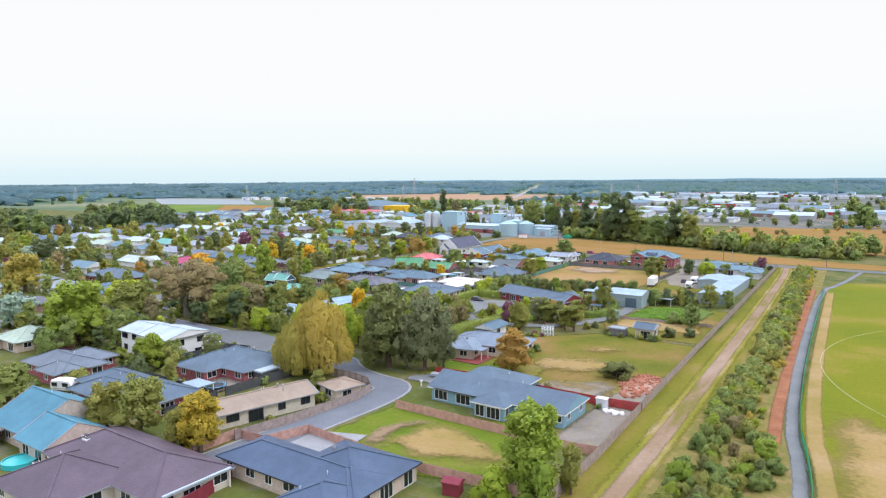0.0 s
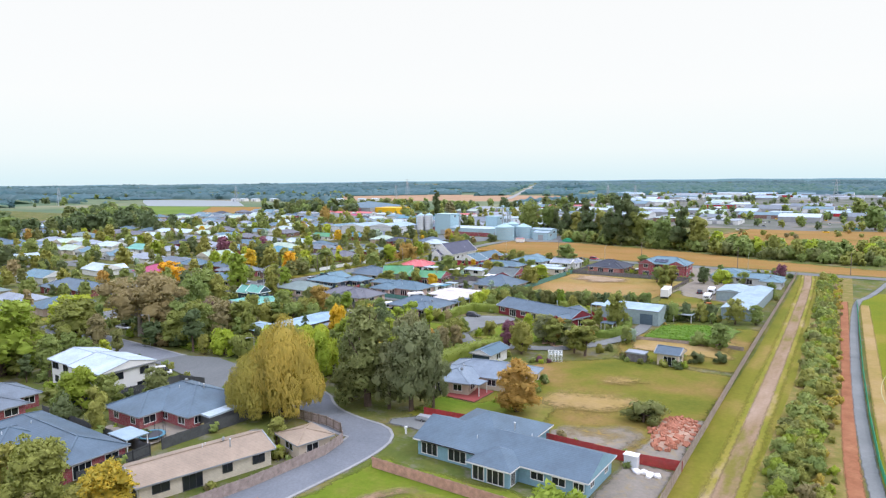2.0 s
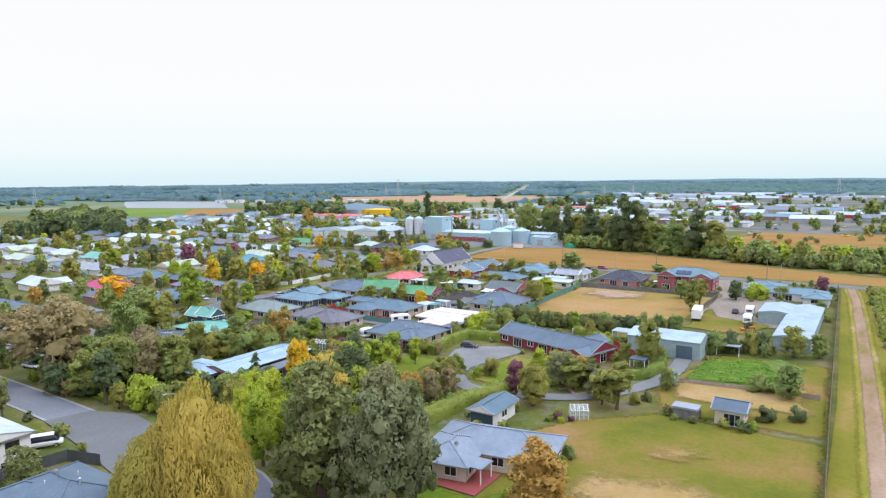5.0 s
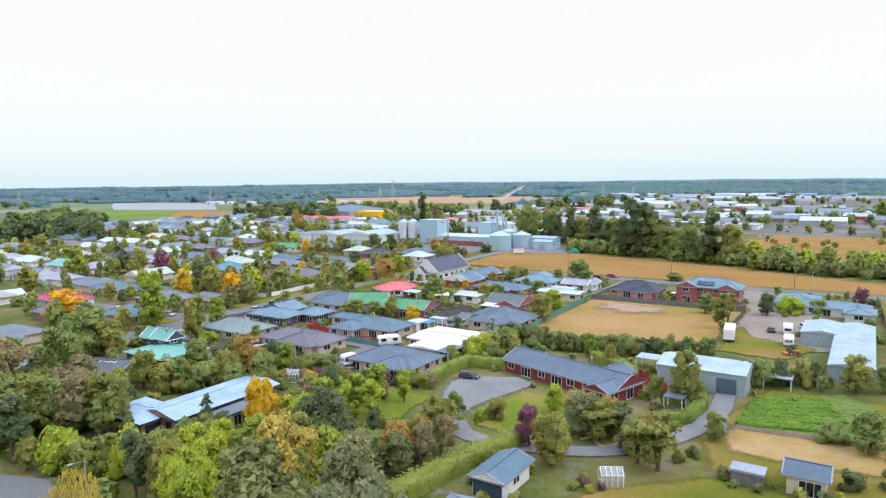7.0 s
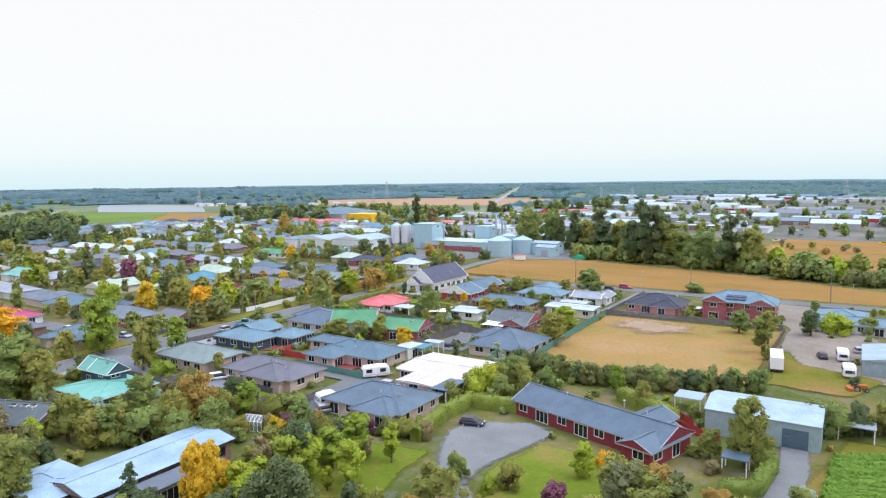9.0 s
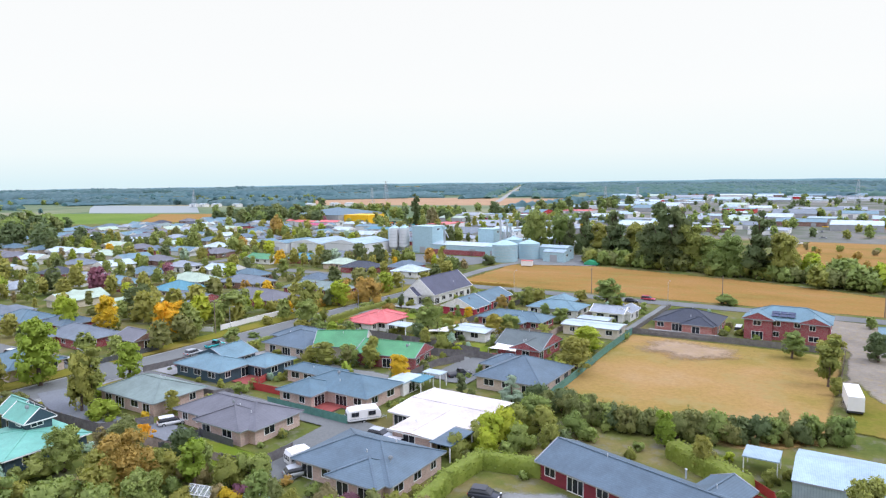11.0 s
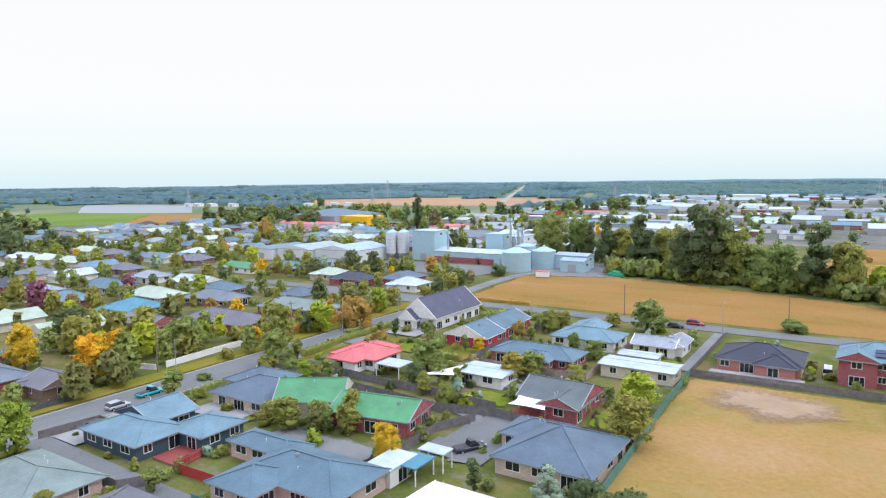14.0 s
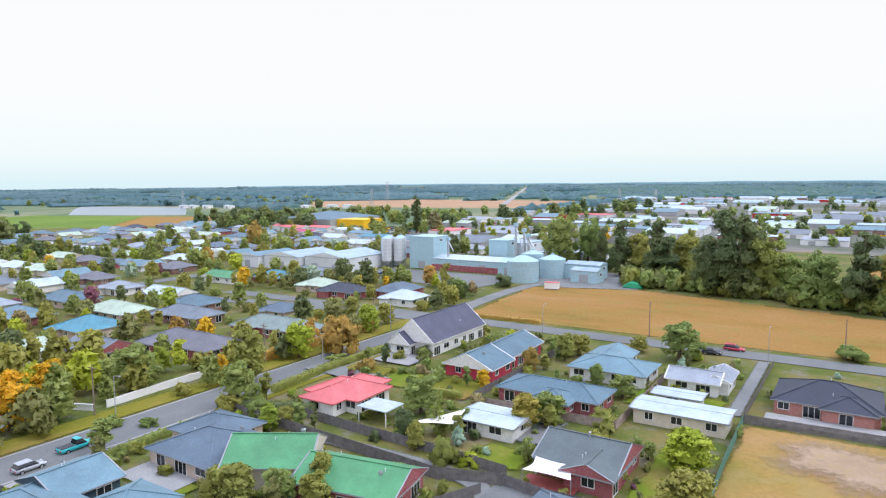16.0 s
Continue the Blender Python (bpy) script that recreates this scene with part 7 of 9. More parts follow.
def wood_band(lines, mat, label, seed, step=4.0):
    """Unbroken belts of trees seen from afar: lines of (start, end, width, lowest and highest crown), with lumpy tops and flanks."""
    rng = np.random.RandomState(seed)
    vs, qs, off = [], [], 0
    prof = np.array([(-0.5, 0.0), (-0.46, 0.55), (-0.22, 0.92), (0.05, 1.0), (0.30, 0.85), (0.5, 0.3)])
    for a, b, w, h0, h1 in lines:
        ln = math.hypot(b[0] - a[0], b[1] - a[1])
        n = max(3, int(ln / step))
        d = np.array([b[0] - a[0], b[1] - a[1]]) / ln
        u = np.linspace(0, ln, n)
        big = np.interp(u, np.linspace(0, ln, max(2, n // 7)), rng.uniform(0, 1, max(2, n // 7)))
        h = h0 * 0.6 + (h1 * 1.15 - h0 * 0.6) * np.clip(0.6 * big + 0.5 * rng.uniform(0, 1, n) ** 1.6, 0, 1.1)
        at = np.array(a) + d * u[:, None]
        open_ = np.array([off_highway(p) for p in at])
        k = len(prof)
        side = w * prof[:, 0][None] + rng.uniform(-0.12, 0.12, (n, k)) * min(w, 14)
        along = rng.uniform(-0.4, 0.4, (n, k)) * step
        z = h[:, None] * prof[:, 1][None] * rng.uniform(0.86, 1.1, (n, k))
        x = at[:, 0][:, None] + d[0] * along - d[1] * side
        y = at[:, 1][:, None] + d[1] * along + d[0] * side
        vs.append(np.stack([x, y, z], -1).reshape(-1, 3))
        i = np.arange(n - 1)[open_[:-1] & open_[1:]]
        for j in range(k - 1):
            qs.append(np.stack([i * k + j, (i + 1) * k + j, (i + 1) * k + j + 1, i * k + j + 1], 1) + off)
        off += n * k
    return tagged(new("far_trees", quad_mesh("far_trees", np.concatenate(vs), [np.concatenate(qs)], mat)), label, "trees", kind="stuff")


def belt_rings(d0, d1, count, a0, a1, seed, low, high):
    """Broken belts between fields, ring behind ring over the plain."""
    rng = random.Random(seed)
    out = []
    for i in range(count):
        d, a = d0 * (d1 / d0) ** (i / max(1, count - 1)), a0
        while a < a1:
            span = rng.uniform(2.0, 9.0)
            r0, r1 = d * rng.uniform(0.93, 1.07), d * rng.uniform(0.93, 1.07)
            p, q = radians(a), radians(a + span)
            out.append(((-60 + r0 * math.cos(p), 80 + r0 * math.sin(p)), (-60 + r1 * math.cos(q), 80 + r1 * math.sin(q)), rng.uniform(12, 50), low * rng.uniform(0.8, 1.1), high * rng.uniform(0.7, 1.15)))
            a += span + rng.choice((0.2, 0.6, 1.5, 3.0))
    return out


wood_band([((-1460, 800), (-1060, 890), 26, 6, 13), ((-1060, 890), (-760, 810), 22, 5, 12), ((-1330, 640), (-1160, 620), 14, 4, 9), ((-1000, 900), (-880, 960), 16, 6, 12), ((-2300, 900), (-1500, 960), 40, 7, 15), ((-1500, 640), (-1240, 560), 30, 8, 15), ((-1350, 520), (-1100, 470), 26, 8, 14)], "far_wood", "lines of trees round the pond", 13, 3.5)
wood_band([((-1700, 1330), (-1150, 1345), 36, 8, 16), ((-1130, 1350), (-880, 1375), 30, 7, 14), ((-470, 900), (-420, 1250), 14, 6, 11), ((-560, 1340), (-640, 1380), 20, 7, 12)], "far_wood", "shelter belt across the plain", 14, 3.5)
wood_band([((-620 - 0.42 * k, 1640 + k), (90 - 0.3 * k, 1590 + k), 40, 8, 12) for k in range(0, 1500, 90)], "plantation", "dark green plantation forest block tinted blue for haze", 15, 5)
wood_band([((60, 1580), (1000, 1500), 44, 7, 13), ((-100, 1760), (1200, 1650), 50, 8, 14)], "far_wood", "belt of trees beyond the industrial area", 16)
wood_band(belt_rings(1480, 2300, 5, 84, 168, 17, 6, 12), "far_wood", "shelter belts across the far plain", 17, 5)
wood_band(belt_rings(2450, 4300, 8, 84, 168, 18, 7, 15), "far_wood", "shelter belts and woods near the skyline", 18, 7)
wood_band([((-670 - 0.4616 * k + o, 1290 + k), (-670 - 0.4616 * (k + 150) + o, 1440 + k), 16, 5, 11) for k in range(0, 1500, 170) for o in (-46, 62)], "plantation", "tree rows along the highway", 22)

# the skyline: low wooded rise at the end of the plain, glowing blue for haze
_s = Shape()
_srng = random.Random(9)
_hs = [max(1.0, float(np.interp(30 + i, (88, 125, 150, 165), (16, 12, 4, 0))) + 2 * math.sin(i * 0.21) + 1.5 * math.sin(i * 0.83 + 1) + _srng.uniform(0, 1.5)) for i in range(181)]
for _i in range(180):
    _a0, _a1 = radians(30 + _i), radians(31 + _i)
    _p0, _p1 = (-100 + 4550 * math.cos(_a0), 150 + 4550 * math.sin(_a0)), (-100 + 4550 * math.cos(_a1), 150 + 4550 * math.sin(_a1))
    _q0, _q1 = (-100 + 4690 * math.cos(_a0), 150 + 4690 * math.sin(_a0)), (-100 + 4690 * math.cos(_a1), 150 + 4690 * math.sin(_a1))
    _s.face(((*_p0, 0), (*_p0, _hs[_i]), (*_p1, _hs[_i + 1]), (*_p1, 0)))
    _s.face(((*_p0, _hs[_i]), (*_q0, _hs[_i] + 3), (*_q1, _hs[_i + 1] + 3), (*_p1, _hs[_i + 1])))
tagged(new("backdrop", _s.mesh("backdrop", "skyline_haze")), "low wooded skyline with a blue haze glow", "backdrop", kind="structure")

# ---- grain mill and big sheds ----
def silo(x, y, r, z0, z1, mat, label, cone=0.35, legs=0, name="silo"):
    top = thing(name, pose(x, y, 0), label, "silo")
    s = Shape()
    s.ring(0, 0, z0, r, z1, r, 28)
    part("drum", s.mesh("drum", mat, smooth=True), top)
    c = Shape()
    c.ring(0, 0, z1, r * 1.03, z1 + r * cone, r * 0.12, 28)
    c.ring(0, 0, z1 + r * cone, r * 0.12, z1 + r * cone + 0.5, r * 0.12, 10, 0, True)
    part("roof", c.mesh("roof", "silo_steel"), top)
    b = Shape()
    for k in range(1, 6):
        z = z0 + (z1 - z0) * k / 6
        b.ring(0, 0, z, r + 0.05, z + 0.14, r + 0.05, 28)
    part("band", b.mesh("band", "galvanised"), top)
    if legs:
        h = Shape()
        h.ring(0, 0, z0 - r * 0.9, r * 0.15, z0, r, 20)
        part("hopper", h.mesh("hopper", mat), top)
        for i in range(legs):
            a = 2 * math.pi * (i + 0.5) / legs
            l = Shape()
            l.box(-0.13, -0.13, 0, 0.13, 0.13, z0 + 0.3)
            part("leg", l.mesh("leg", "galvanised"), top, pose(r * 0.9 * math.cos(a), r * 0.9 * math.sin(a), 0))
    return top


for _x, _y in ((-290.6, 403.4), (-286.2, 406.6), (-292.6, 407.6), (-288.0, 411.0)):
    silo(_x, _y, 2.4, 3.2, 13.4, "wall_pale", "tall white grain silo on steel legs", 0.5, 6)
for _x, _y in ((-302.5, 402.5), (-299.0, 403.5)):
    silo(_x, _y, 1.5, 1.0, 6.0, "silo_steel", "small pale hopper silo", 0.6, 4)
silo(-218, 396, 6.2, 0, 8.2, "silo_steel", "wide blue-grey steel grain bin")
silo(-212, 411, 5.2, 0, 7.6, "silo_steel", "wide blue-grey steel grain bin")
silo(-222, 414, 4.2, 0, 9.0, "silo_steel", "blue-grey steel grain bin")


def plain_block(blocks, roof, wall, label, eave, pitch=8, name="warehouse", category="warehouse", lower=None, ribs=0):
    """A large shed: walls, roof, roller doors and a row of windows."""
    h = house([b if len(b) > 6 else (*b, eave) for b in blocks], roof, wall, label, pitch=pitch, name=name, category=category, detail=0, inset=0.2)
    cx, cy = h.matrix_basis.translation[:2]
    x0, y0, x1, y1 = blocks[0][:4]
    n = max(1, min(2, int((x1 - x0) / 12))) if y0 < 900 else 0
    for i in range(n):
        d = Shape()
        d.box(-1.8, -0.08, 0, 1.8, 0.06, min(3.4, eave - 0.8))
        part("roller_door", d.mesh("roller_door", "wall_grey"), h, pose(x0 + (i + 0.5) * (x1 - x0) / n - cx, y0 + 0.2 - cy, 0))
    m = 1 if y0 < 620 else 0
    for i in range(m):
        add_window(h, x1 - 0.2 - cx, y0 + (i + 0.5) * (y1 - y0) / m - cy, max(0.9, eave - 2.2), 0, 2.4, 1.2, "trim_white")
    if lower:
        s = Shape()
        s.box(x0 + 0.12 - cx, y0 + 0.12 - cy, 0, x1 - 0.12 - cx, y1 - 0.12 - cy, eave * 0.5)
        part("lower_wall", s.mesh("lower_wall", lower), h, None, "dark red brick lower wall")
    return h


plain_block([(-298, 408, -291.5, 415, "flat", "x")], "silo_steel", "silo_steel", "narrow pale mill tower", 11.5, name="mill_building", category="mill")
plain_block([(-281, 407.5, -267.5, 420, "flat", "x")], "silo_steel", "silo_steel", "tall pale blue-grey mill tower", 14.4, name="mill_building", category="mill")
plain_block([(-268.5, 407, -234, 424, "gable", "x")], "white_iron", "silo_steel", "long mill shed with pale roof and red base", 5.2, 8, "mill_shed", "mill", "red_brick")
plain_block([(-234.2, 405, -224.5, 421, "gable", "x")], "silo_steel", "silo_steel", "grey steel mill annexe", 5.6, 8, "mill_shed", "mill")
plain_block([(-256, 437, -236, 456, "flat", "x")], "light_steel", "wall_pale", "upper mill block with pale steel walls", 10.5, 5, "mill_building", "mill")
plain_block([(-250, 426, -240, 436, "flat", "x")], "silo_steel", "silo_steel", "raised steel mill housing", 12.5, 5, "mill_building", "mill")
plain_block([(-232, 440, -206, 470, "gable", "y")], "white_iron", "wall_pale", "long mill store with white roof", 6.5, 6, "mill_shed", "mill")
plain_block([(-201, 402, -190, 410, "gable", "x")], "light_steel", "silo_steel", "small corrugated steel shed", 4.8, 14, "mill_shed", "mill")
plain_block([(-207, 411, -192, 420, "gable", "x")], "light_steel", "silo_steel", "corrugated steel shed behind the bins", 6.0, 12, "mill_shed", "mill")
# elevator legs and pipes over the mill
for _x, _y, _h in ((-231, 424, 17), (-228, 422, 15), (-237, 428, 19), (-262, 411, 13)):
    _t = thing("grain_elevator", pose(_x, _y, 0), "thin steel grain elevator tower with pipes", "elevator")
    _s = Shape()
    _s.box(-0.35, -0.5, 0, 0.35, 0.5, _h)
    part("leg", _s.mesh("leg", "galvanised"), _t)
    _s = Shape()
    _s.box(-0.8, -0.9, _h, 0.8, 0.9, _h + 1.4)
    part("head", _s.mesh("head", "silo_steel"), _t)
    _s = Shape()
    _s.beam((0, 0, _h * 0.98), (7, -7, 9), 0.35, 0.35)
    part("chute", _s.mesh("chute", "galvanised"), _t)

for _i, (_x0, _x1) in enumerate(((-356, -341), (-341, -318), (-318, -293))):
    plain_block([(_x0, 372 + _i * 3, _x1 - 0.3, 398 + _i * 4, "gable", "y")], ("steel_blue", "light_steel", "light_steel")[_i], "wall_pale", "workshop with light blue iron roof", 5.5 + 0.4 * _i, 10)
plain_block([(-540, 574, -481, 640, "hip", "x")], "blue_grey", "wall_grey", "big store with grey roof", 8, 10, "store", "store")
plain_block([(-482, 582, -452, 606, "flat", "x")], "yellow_paint", "yellow_paint", "bright yellow store building", 8.0, 4, "store", "store")
for _x, _y, _r in ((-486, 540, "pink_iron"), (-466, 548, "pink_iron"), (-448, 512, "magenta_iron"), (-520, 520, "tin_grey"), (-430, 540, "white_iron"), (-505, 548, "pink_iron"), (-400, 520, "steel_blue"), (-372, 500, "teal_iron")):
    plain_block([(_x - 11, _y - 6, _x + 11, _y + 6, "gable", "x")], _r, "wall_pale", "shop building with coloured iron roof", 4.0, 14, "shop", "shop")
_irng = random.Random(44)
for _row, (_y, _xa, _xb) in enumerate(((500, -390, -255), (560, -370, -250), (606, -390, -130), (650, -420, 40), (700, -430, 120), (755, -430, 120), (815, -440, -40), (880, -430, -60), (940, -440, -60), (1010, -450, -215), (1090, -450, -215), (1160, -460, -210), (1230, -470, 320), (1300, -480, 340), (1380, -490, 360), (1460, -500, 380))):
    _x = _xa
    while _x < _xb:
        _l, _w = _irng.uniform(14, 38) * (1.5 if _y > 950 else 1), _irng.uniform(18, 42)
        if _irng.random() < 0.86:
            plain_block([(_x, _y + _irng.uniform(-6, 6), _x + _l, _y + _w, _irng.choice(("gable", "gable", "flat")), "x")],
                        _irng.choices(("white_iron", "light_steel", "tin_grey", "steel_blue", "mid_grey", "pink_iron", "pale_green"), (6, 4, 3, 2.2, 2, 1.0, 0.6))[0],
                        _irng.choices(("wall_pale", "wall_grey", "stucco_white", "brown_brick", "red_paint"), (4, 4, 2.5, 1.5, 0.7))[0], "large pale warehouse in the industrial area", _irng.uniform(2.8, 4.8), 9)
        _x += _l + _irng.uniform(5, 22)
for _i in range(14):
    _x, _y = -1010 + _i * 19 + _irng.uniform(-4, 4), 800 + _i * 8 + _irng.uniform(-6, 6)
    if _i % 4 != 3:
        plain_block([(_x, _y, _x + 15, _y + 10, "gable", "x")], "white_iron", "stucco_white", "white farm building by the pond", 4.5, 12, "farm_building", "farm building")
ribbon("highway", [(-602, 1115), (-643, 1205), (-1827, 3770)], 11, "concrete", "straight pale highway running to the skyline", "road")


def far_cars(spots, mat, label):
    """Rows of parked cars in far yards, joined: a body and a lower cabin each."""
    s = Shape()
    for x, y, a in spots:
        m = pose(x, y, 0, 0, 0, a)
        s.box(-2.1, -0.85, 0.3, 2.1, 0.85, 0.95, 0, m), s.box(-1.2, -0.72, 0.95, 0.9, 0.72, 1.45, 1, m)
    return tagged(new("parked_cars", s.mesh("parked_cars", mat, "window_glass")), label, "cars", kind="stuff")


_crng = random.Random(61)
for _mt, _wd in (("trim_white", "white cars parked in far yards"), ("gutter_grey", "grey cars parked in far yards"), ("red_paint", "red cars parked in far yards"), ("teal_paint", "blue-green cars parked in far yards"), ("yellow_paint", "yellow vehicles parked in far yards")):
    _sp = []
    for _i in range(60 if _mt in ("trim_white", "gutter_grey") else 26):
        _x, _y = (_crng.uniform(-452, -395), _crng.uniform(545, 615)) if _i % 2 else (_crng.uniform(-420, 110), _crng.choice((545, 590, 638, 688, 742, 800, 868, 928)) + _crng.uniform(-4, 4))
        if clear_of_all(_x, _y, 2.5):
            _sp.append((_x, _y, _crng.choice((0, 90)) + _crng.uniform(-6, 6)))
    far_cars(_sp, _mt, _wd)


def pylon(x, y, h, label="lattice steel power pylon on the plain"):
    t = thing("pylon", pose(x, y, 0), label, "pylon")
    s = Shape()
    w = h * 0.11
    for sx, sy in ((-1, -1), (1, -1), (1, 1), (-1, 1)):
        s.beam((sx * w, sy * w, 0), (sx * 0.4, sy * 0.4, h), 0.28, 0.28)
    for k in range(6):
        z0, z1 = h * k / 6, h * (k + 1) / 6
        a, b = w * (1 - k / 6) + 0.3, w * (1 - (k + 1) / 6) + 0.3
        for sy in (-1, 1):
            s.beam((-a, sy * a, z0), (b, sy * b, z1), 0.16, 0.16), s.beam((a, sy * a, z0), (-b, sy * b, z1), 0.16, 0.16)
    part("tower", s.mesh("tower", "galvanised"), t)
    for z in (0.72, 0.84, 0.96):
        c = Shape()
        c.beam((-h * 0.16, 0, h * z), (h * 0.16, 0, h * z), 0.3, 0.3)
        part("cross_arm", c.mesh("cross_arm", "galvanised"), t)


for _x, _y, _h in ((-872, 1160, 38), (-700, 900, 28), (-960, 780, 28), (-420, 1140, 26), (-340, 1040, 26), (-1120, 560, 28), (-80, 1180, 34)):
    pylon(_x, _y, _h)

# ---- fences and garden walls ----
fence([(-33.0, 58), (-33.2, 87.4), (-34.3, 111.3), (-36.4, 165.3), (-41.3, 305.2), (-42, 317)], 1.8, "fence_boards", "long weathered grey-brown paling fence beside the track", step=2.7)
fence([(-70.3, 87.4), (-49.7, 87.2), (-37.4, 87.0), (-33.4, 87.6)], 1.6, "fence_pinkish", "new pinkish timber paling fence")
fence([(-74.2, 70.6), (-62.2, 69.6), (-51.7, 69.2), (-42.6, 70.2), (-33.2, 70.5)], 1.6, "fence_pinkish", "new pinkish timber paling fence")
fence([(-82.6, 55.6), (-82.5, 63.3), (-76.6, 63.8), (-74.4, 70.6)], 1.6, "fence_pinkish", "new pinkish timber paling fence")
fence([(-81.8, 62.4), (-79.6, 74.2), (-78.6, 86.7), (-79.6, 91.5), (-82.5, 94.2), (-86.5, 95.2), (-93.1, 95.0)], 1.7, "fence_boards", "curved weathered paling fence along the kerb", step=1.8)
fence([(-75.9, 107.6), (-67.6, 108.5), (-52, 108.4), (-41.0, 108.3), (-34.0, 109.2)], 1.6, "fence_red", "dark red painted paling fence")
fence([(-130.5, 74), (-129, 77), (-126.7, 96), (-121, 97.6)], 1.8, "fence_dark", "dark stained paling fence", "trim_dark")
fence([(-131, 72.5), (-100, 72.8), (-99.5, 62)], 1.8, "fence_dark", "dark stained paling fence", "trim_dark")
fence([(-100.5, 75), (-99.3, 95)], 1.8, "fence_dark", "dark stained paling fence", "trim_dark")
fence([(-97.5, 62.5), (-92.4, 81)], 1.7, "fence_boards", "weathered paling fence behind the cream house")
fence([(-198, 168.6), (-186, 167.0), (-173.4, 167.6), (-168.9, 174.2)], 1.7, "fence_grey", "grey paling fence beside the shared lane")
fence([(-198.2, 191.6), (-197, 200.5), (-190.9, 200.9)], 1.5, "fence_grey", "weathered grey paling fence")
fence([(-191, 188.2), (-171.4, 188.0), (-168.6, 192.2)], 1.7, "fence_grey", "weathered grey paling fence")
fence([(-160.3, 190.9), (-150, 190.8), (-141.5, 190.6)], 1.6, "fence_green", "grey-green painted paling fence beside the lane")
fence([(-171.3, 201), (-170.2, 195.6), (-161.5, 195.8)], 1.5, "fence_red", "dark red painted paling fence")
fence([(-158.6, 168.1), (-158.2, 175.0), (-150, 174.6)], 1.4, "fence_dark", "dark slatted fence by the parking court", "trim_dark")
fence([(-147, 170), (-141.2, 171), (-141.2, 178)], 1.7, "fence_grey", "weathered grey paling fence")
fence([(-198.3, 236.7), (-174.9, 235.3), (-151.7, 233.6), (-143.4, 236.4), (-137.1, 235.4), (-122, 236)], 1.8, "fence_grey", "long dark grey paling fence between gardens")
fence([(-183.1, 241.4), (-170.2, 240.6), (-156.2, 240.2), (-144, 239)], 1.7, "fence_grey", "grey paling fence beside the garden lane")
fence([(-147.2, 209), (-147.8, 226), (-144.6, 233)], 1.6, "fence_grey", "weathered grey paling fence")
fence([(-118.4, 214), (-119.0, 232), (-120.2, 256), (-120.6, 276.2)], 1.7, "fence_green", "faded green-grey fence along the dry paddock")
fence([(-120.6, 276.5), (-99, 277.4), (-77, 278.2), (-74.5, 278)], 1.6, "fence_grey", "grey paling fence behind the dry paddock")
fence([(-120.8, 279), (-120.6, 316)], 1.2, "fence_grey", "low grey fence beside the paddock lane")
fence([(-74.2, 278), (-74.4, 246)], 1.2, "fence_grey", "low grey wire-and-post fence")
fence([(-165, 168.2), (-145, 170.4)], 1.5, "fence_boards", "brown paling fence among the shrubs")
fence([(-212.6, 188.5), (-212.4, 205)], 1.3, "fence_dark", "low dark fence with pale capping", "trim_white")
fence([(-228.2, 195.5), (-227.4, 211)], 1.3, "fence_dark", "low dark fence with pale capping", "trim_white")
fence([(-163.5, 263.8), (-163.2, 302)], 1.6, "fence_grey", "grey paling fence between houses")
fence([(-137.2, 263), (-137.4, 300)], 1.6, "fence_boards", "brown paling fence between houses")
fence([(-163, 262), (-137, 262.8)], 1.6, "fence_boards", "brown paling fence between gardens")
fence([(-62.5, 178.5), (-43, 180.8), (-38.5, 181)], 1.0, "fence_boards", "low timber fence by the vegetable plot")
wall_line([(-232.2, 223.2), (-221.4, 222.6), (-217.2, 224.4)], 1.1, "stucco_white", "low white rendered garden wall")
wall_line([(-216.8, 226.5), (-217.7, 241.0), (-217.6, 251.5)], 1.3, "stucco_white", "white rendered garden wall along the road")
wall_line([(-217.5, 253), (-217.2, 261)], 1.0, "stucco_white", "low white rendered garden wall")

# ---- green mesh fence by the playing field ----
_g = thing("sports_fence", pose(-6.9, 60, 0), "long green mesh fence beside the footpath", "fence")
_s, _pts = Shape(), smooth_line([(-3.6, 40), (-6.0, 90.6), (-12.7, 123), (-19.5, 262)])
for (_ax, _ay), (_bx, _by) in zip(_pts, _pts[1:]):
    _s.beam((_ax + 6.9, _ay - 60, 0.05), (_bx + 6.9, _by - 60, 0.05), 0.04, 1.15)
part("mesh", _s.mesh("mesh", "green_mesh"), _g, None, "green windbreak mesh")
_s = Shape()
_s.ring(0, 0, 0, 0.05, 1.3, 0.05, 6, 0, True)
_pm = _s.mesh("post", "green_mesh")
for _i in range(75):
    _y = 42 + _i * 2.95
    part("post", _pm, _g, pose(float(np.interp(_y, [p[1] for p in _pts], [p[0] for p in _pts])) + 6.9, _y - 60, 0))

# ---- vehicles ----
for _n, _c in (("car_white", (0.72, 0.73, 0.74)), ("car_dark", (0.03, 0.035, 0.05)), ("car_blue", (0.03, 0.09, 0.24)), ("car_silver", (0.42, 0.45, 0.48)), ("car_red", (0.5, 0.05, 0.08)), ("car_green", (0.05, 0.30, 0.22))):
    mottled(_n, _c, 0.28, 0.03, 0.5, 6, 0.1, 0.6, 0.0)
mottled("lamp_clear", (0.7, 0.72, 0.74), 0.15, 0.02)
mottled("lamp_red", (0.45, 0.02, 0.02), 0.25, 0.02)


def loft(s, sections, mi=0, caps=True):
    """Joins cross-sections of equal point count."""
    for a, b in zip(sections, sections[1:]):
        k = len(a)
        for i in range(k):
            j = (i + 1) % k
            s.face((a[i], a[j], b[j], b[i]), mi)
    if caps:
        s.face(sections[0][::-1], mi), s.face(sections[-1], mi)


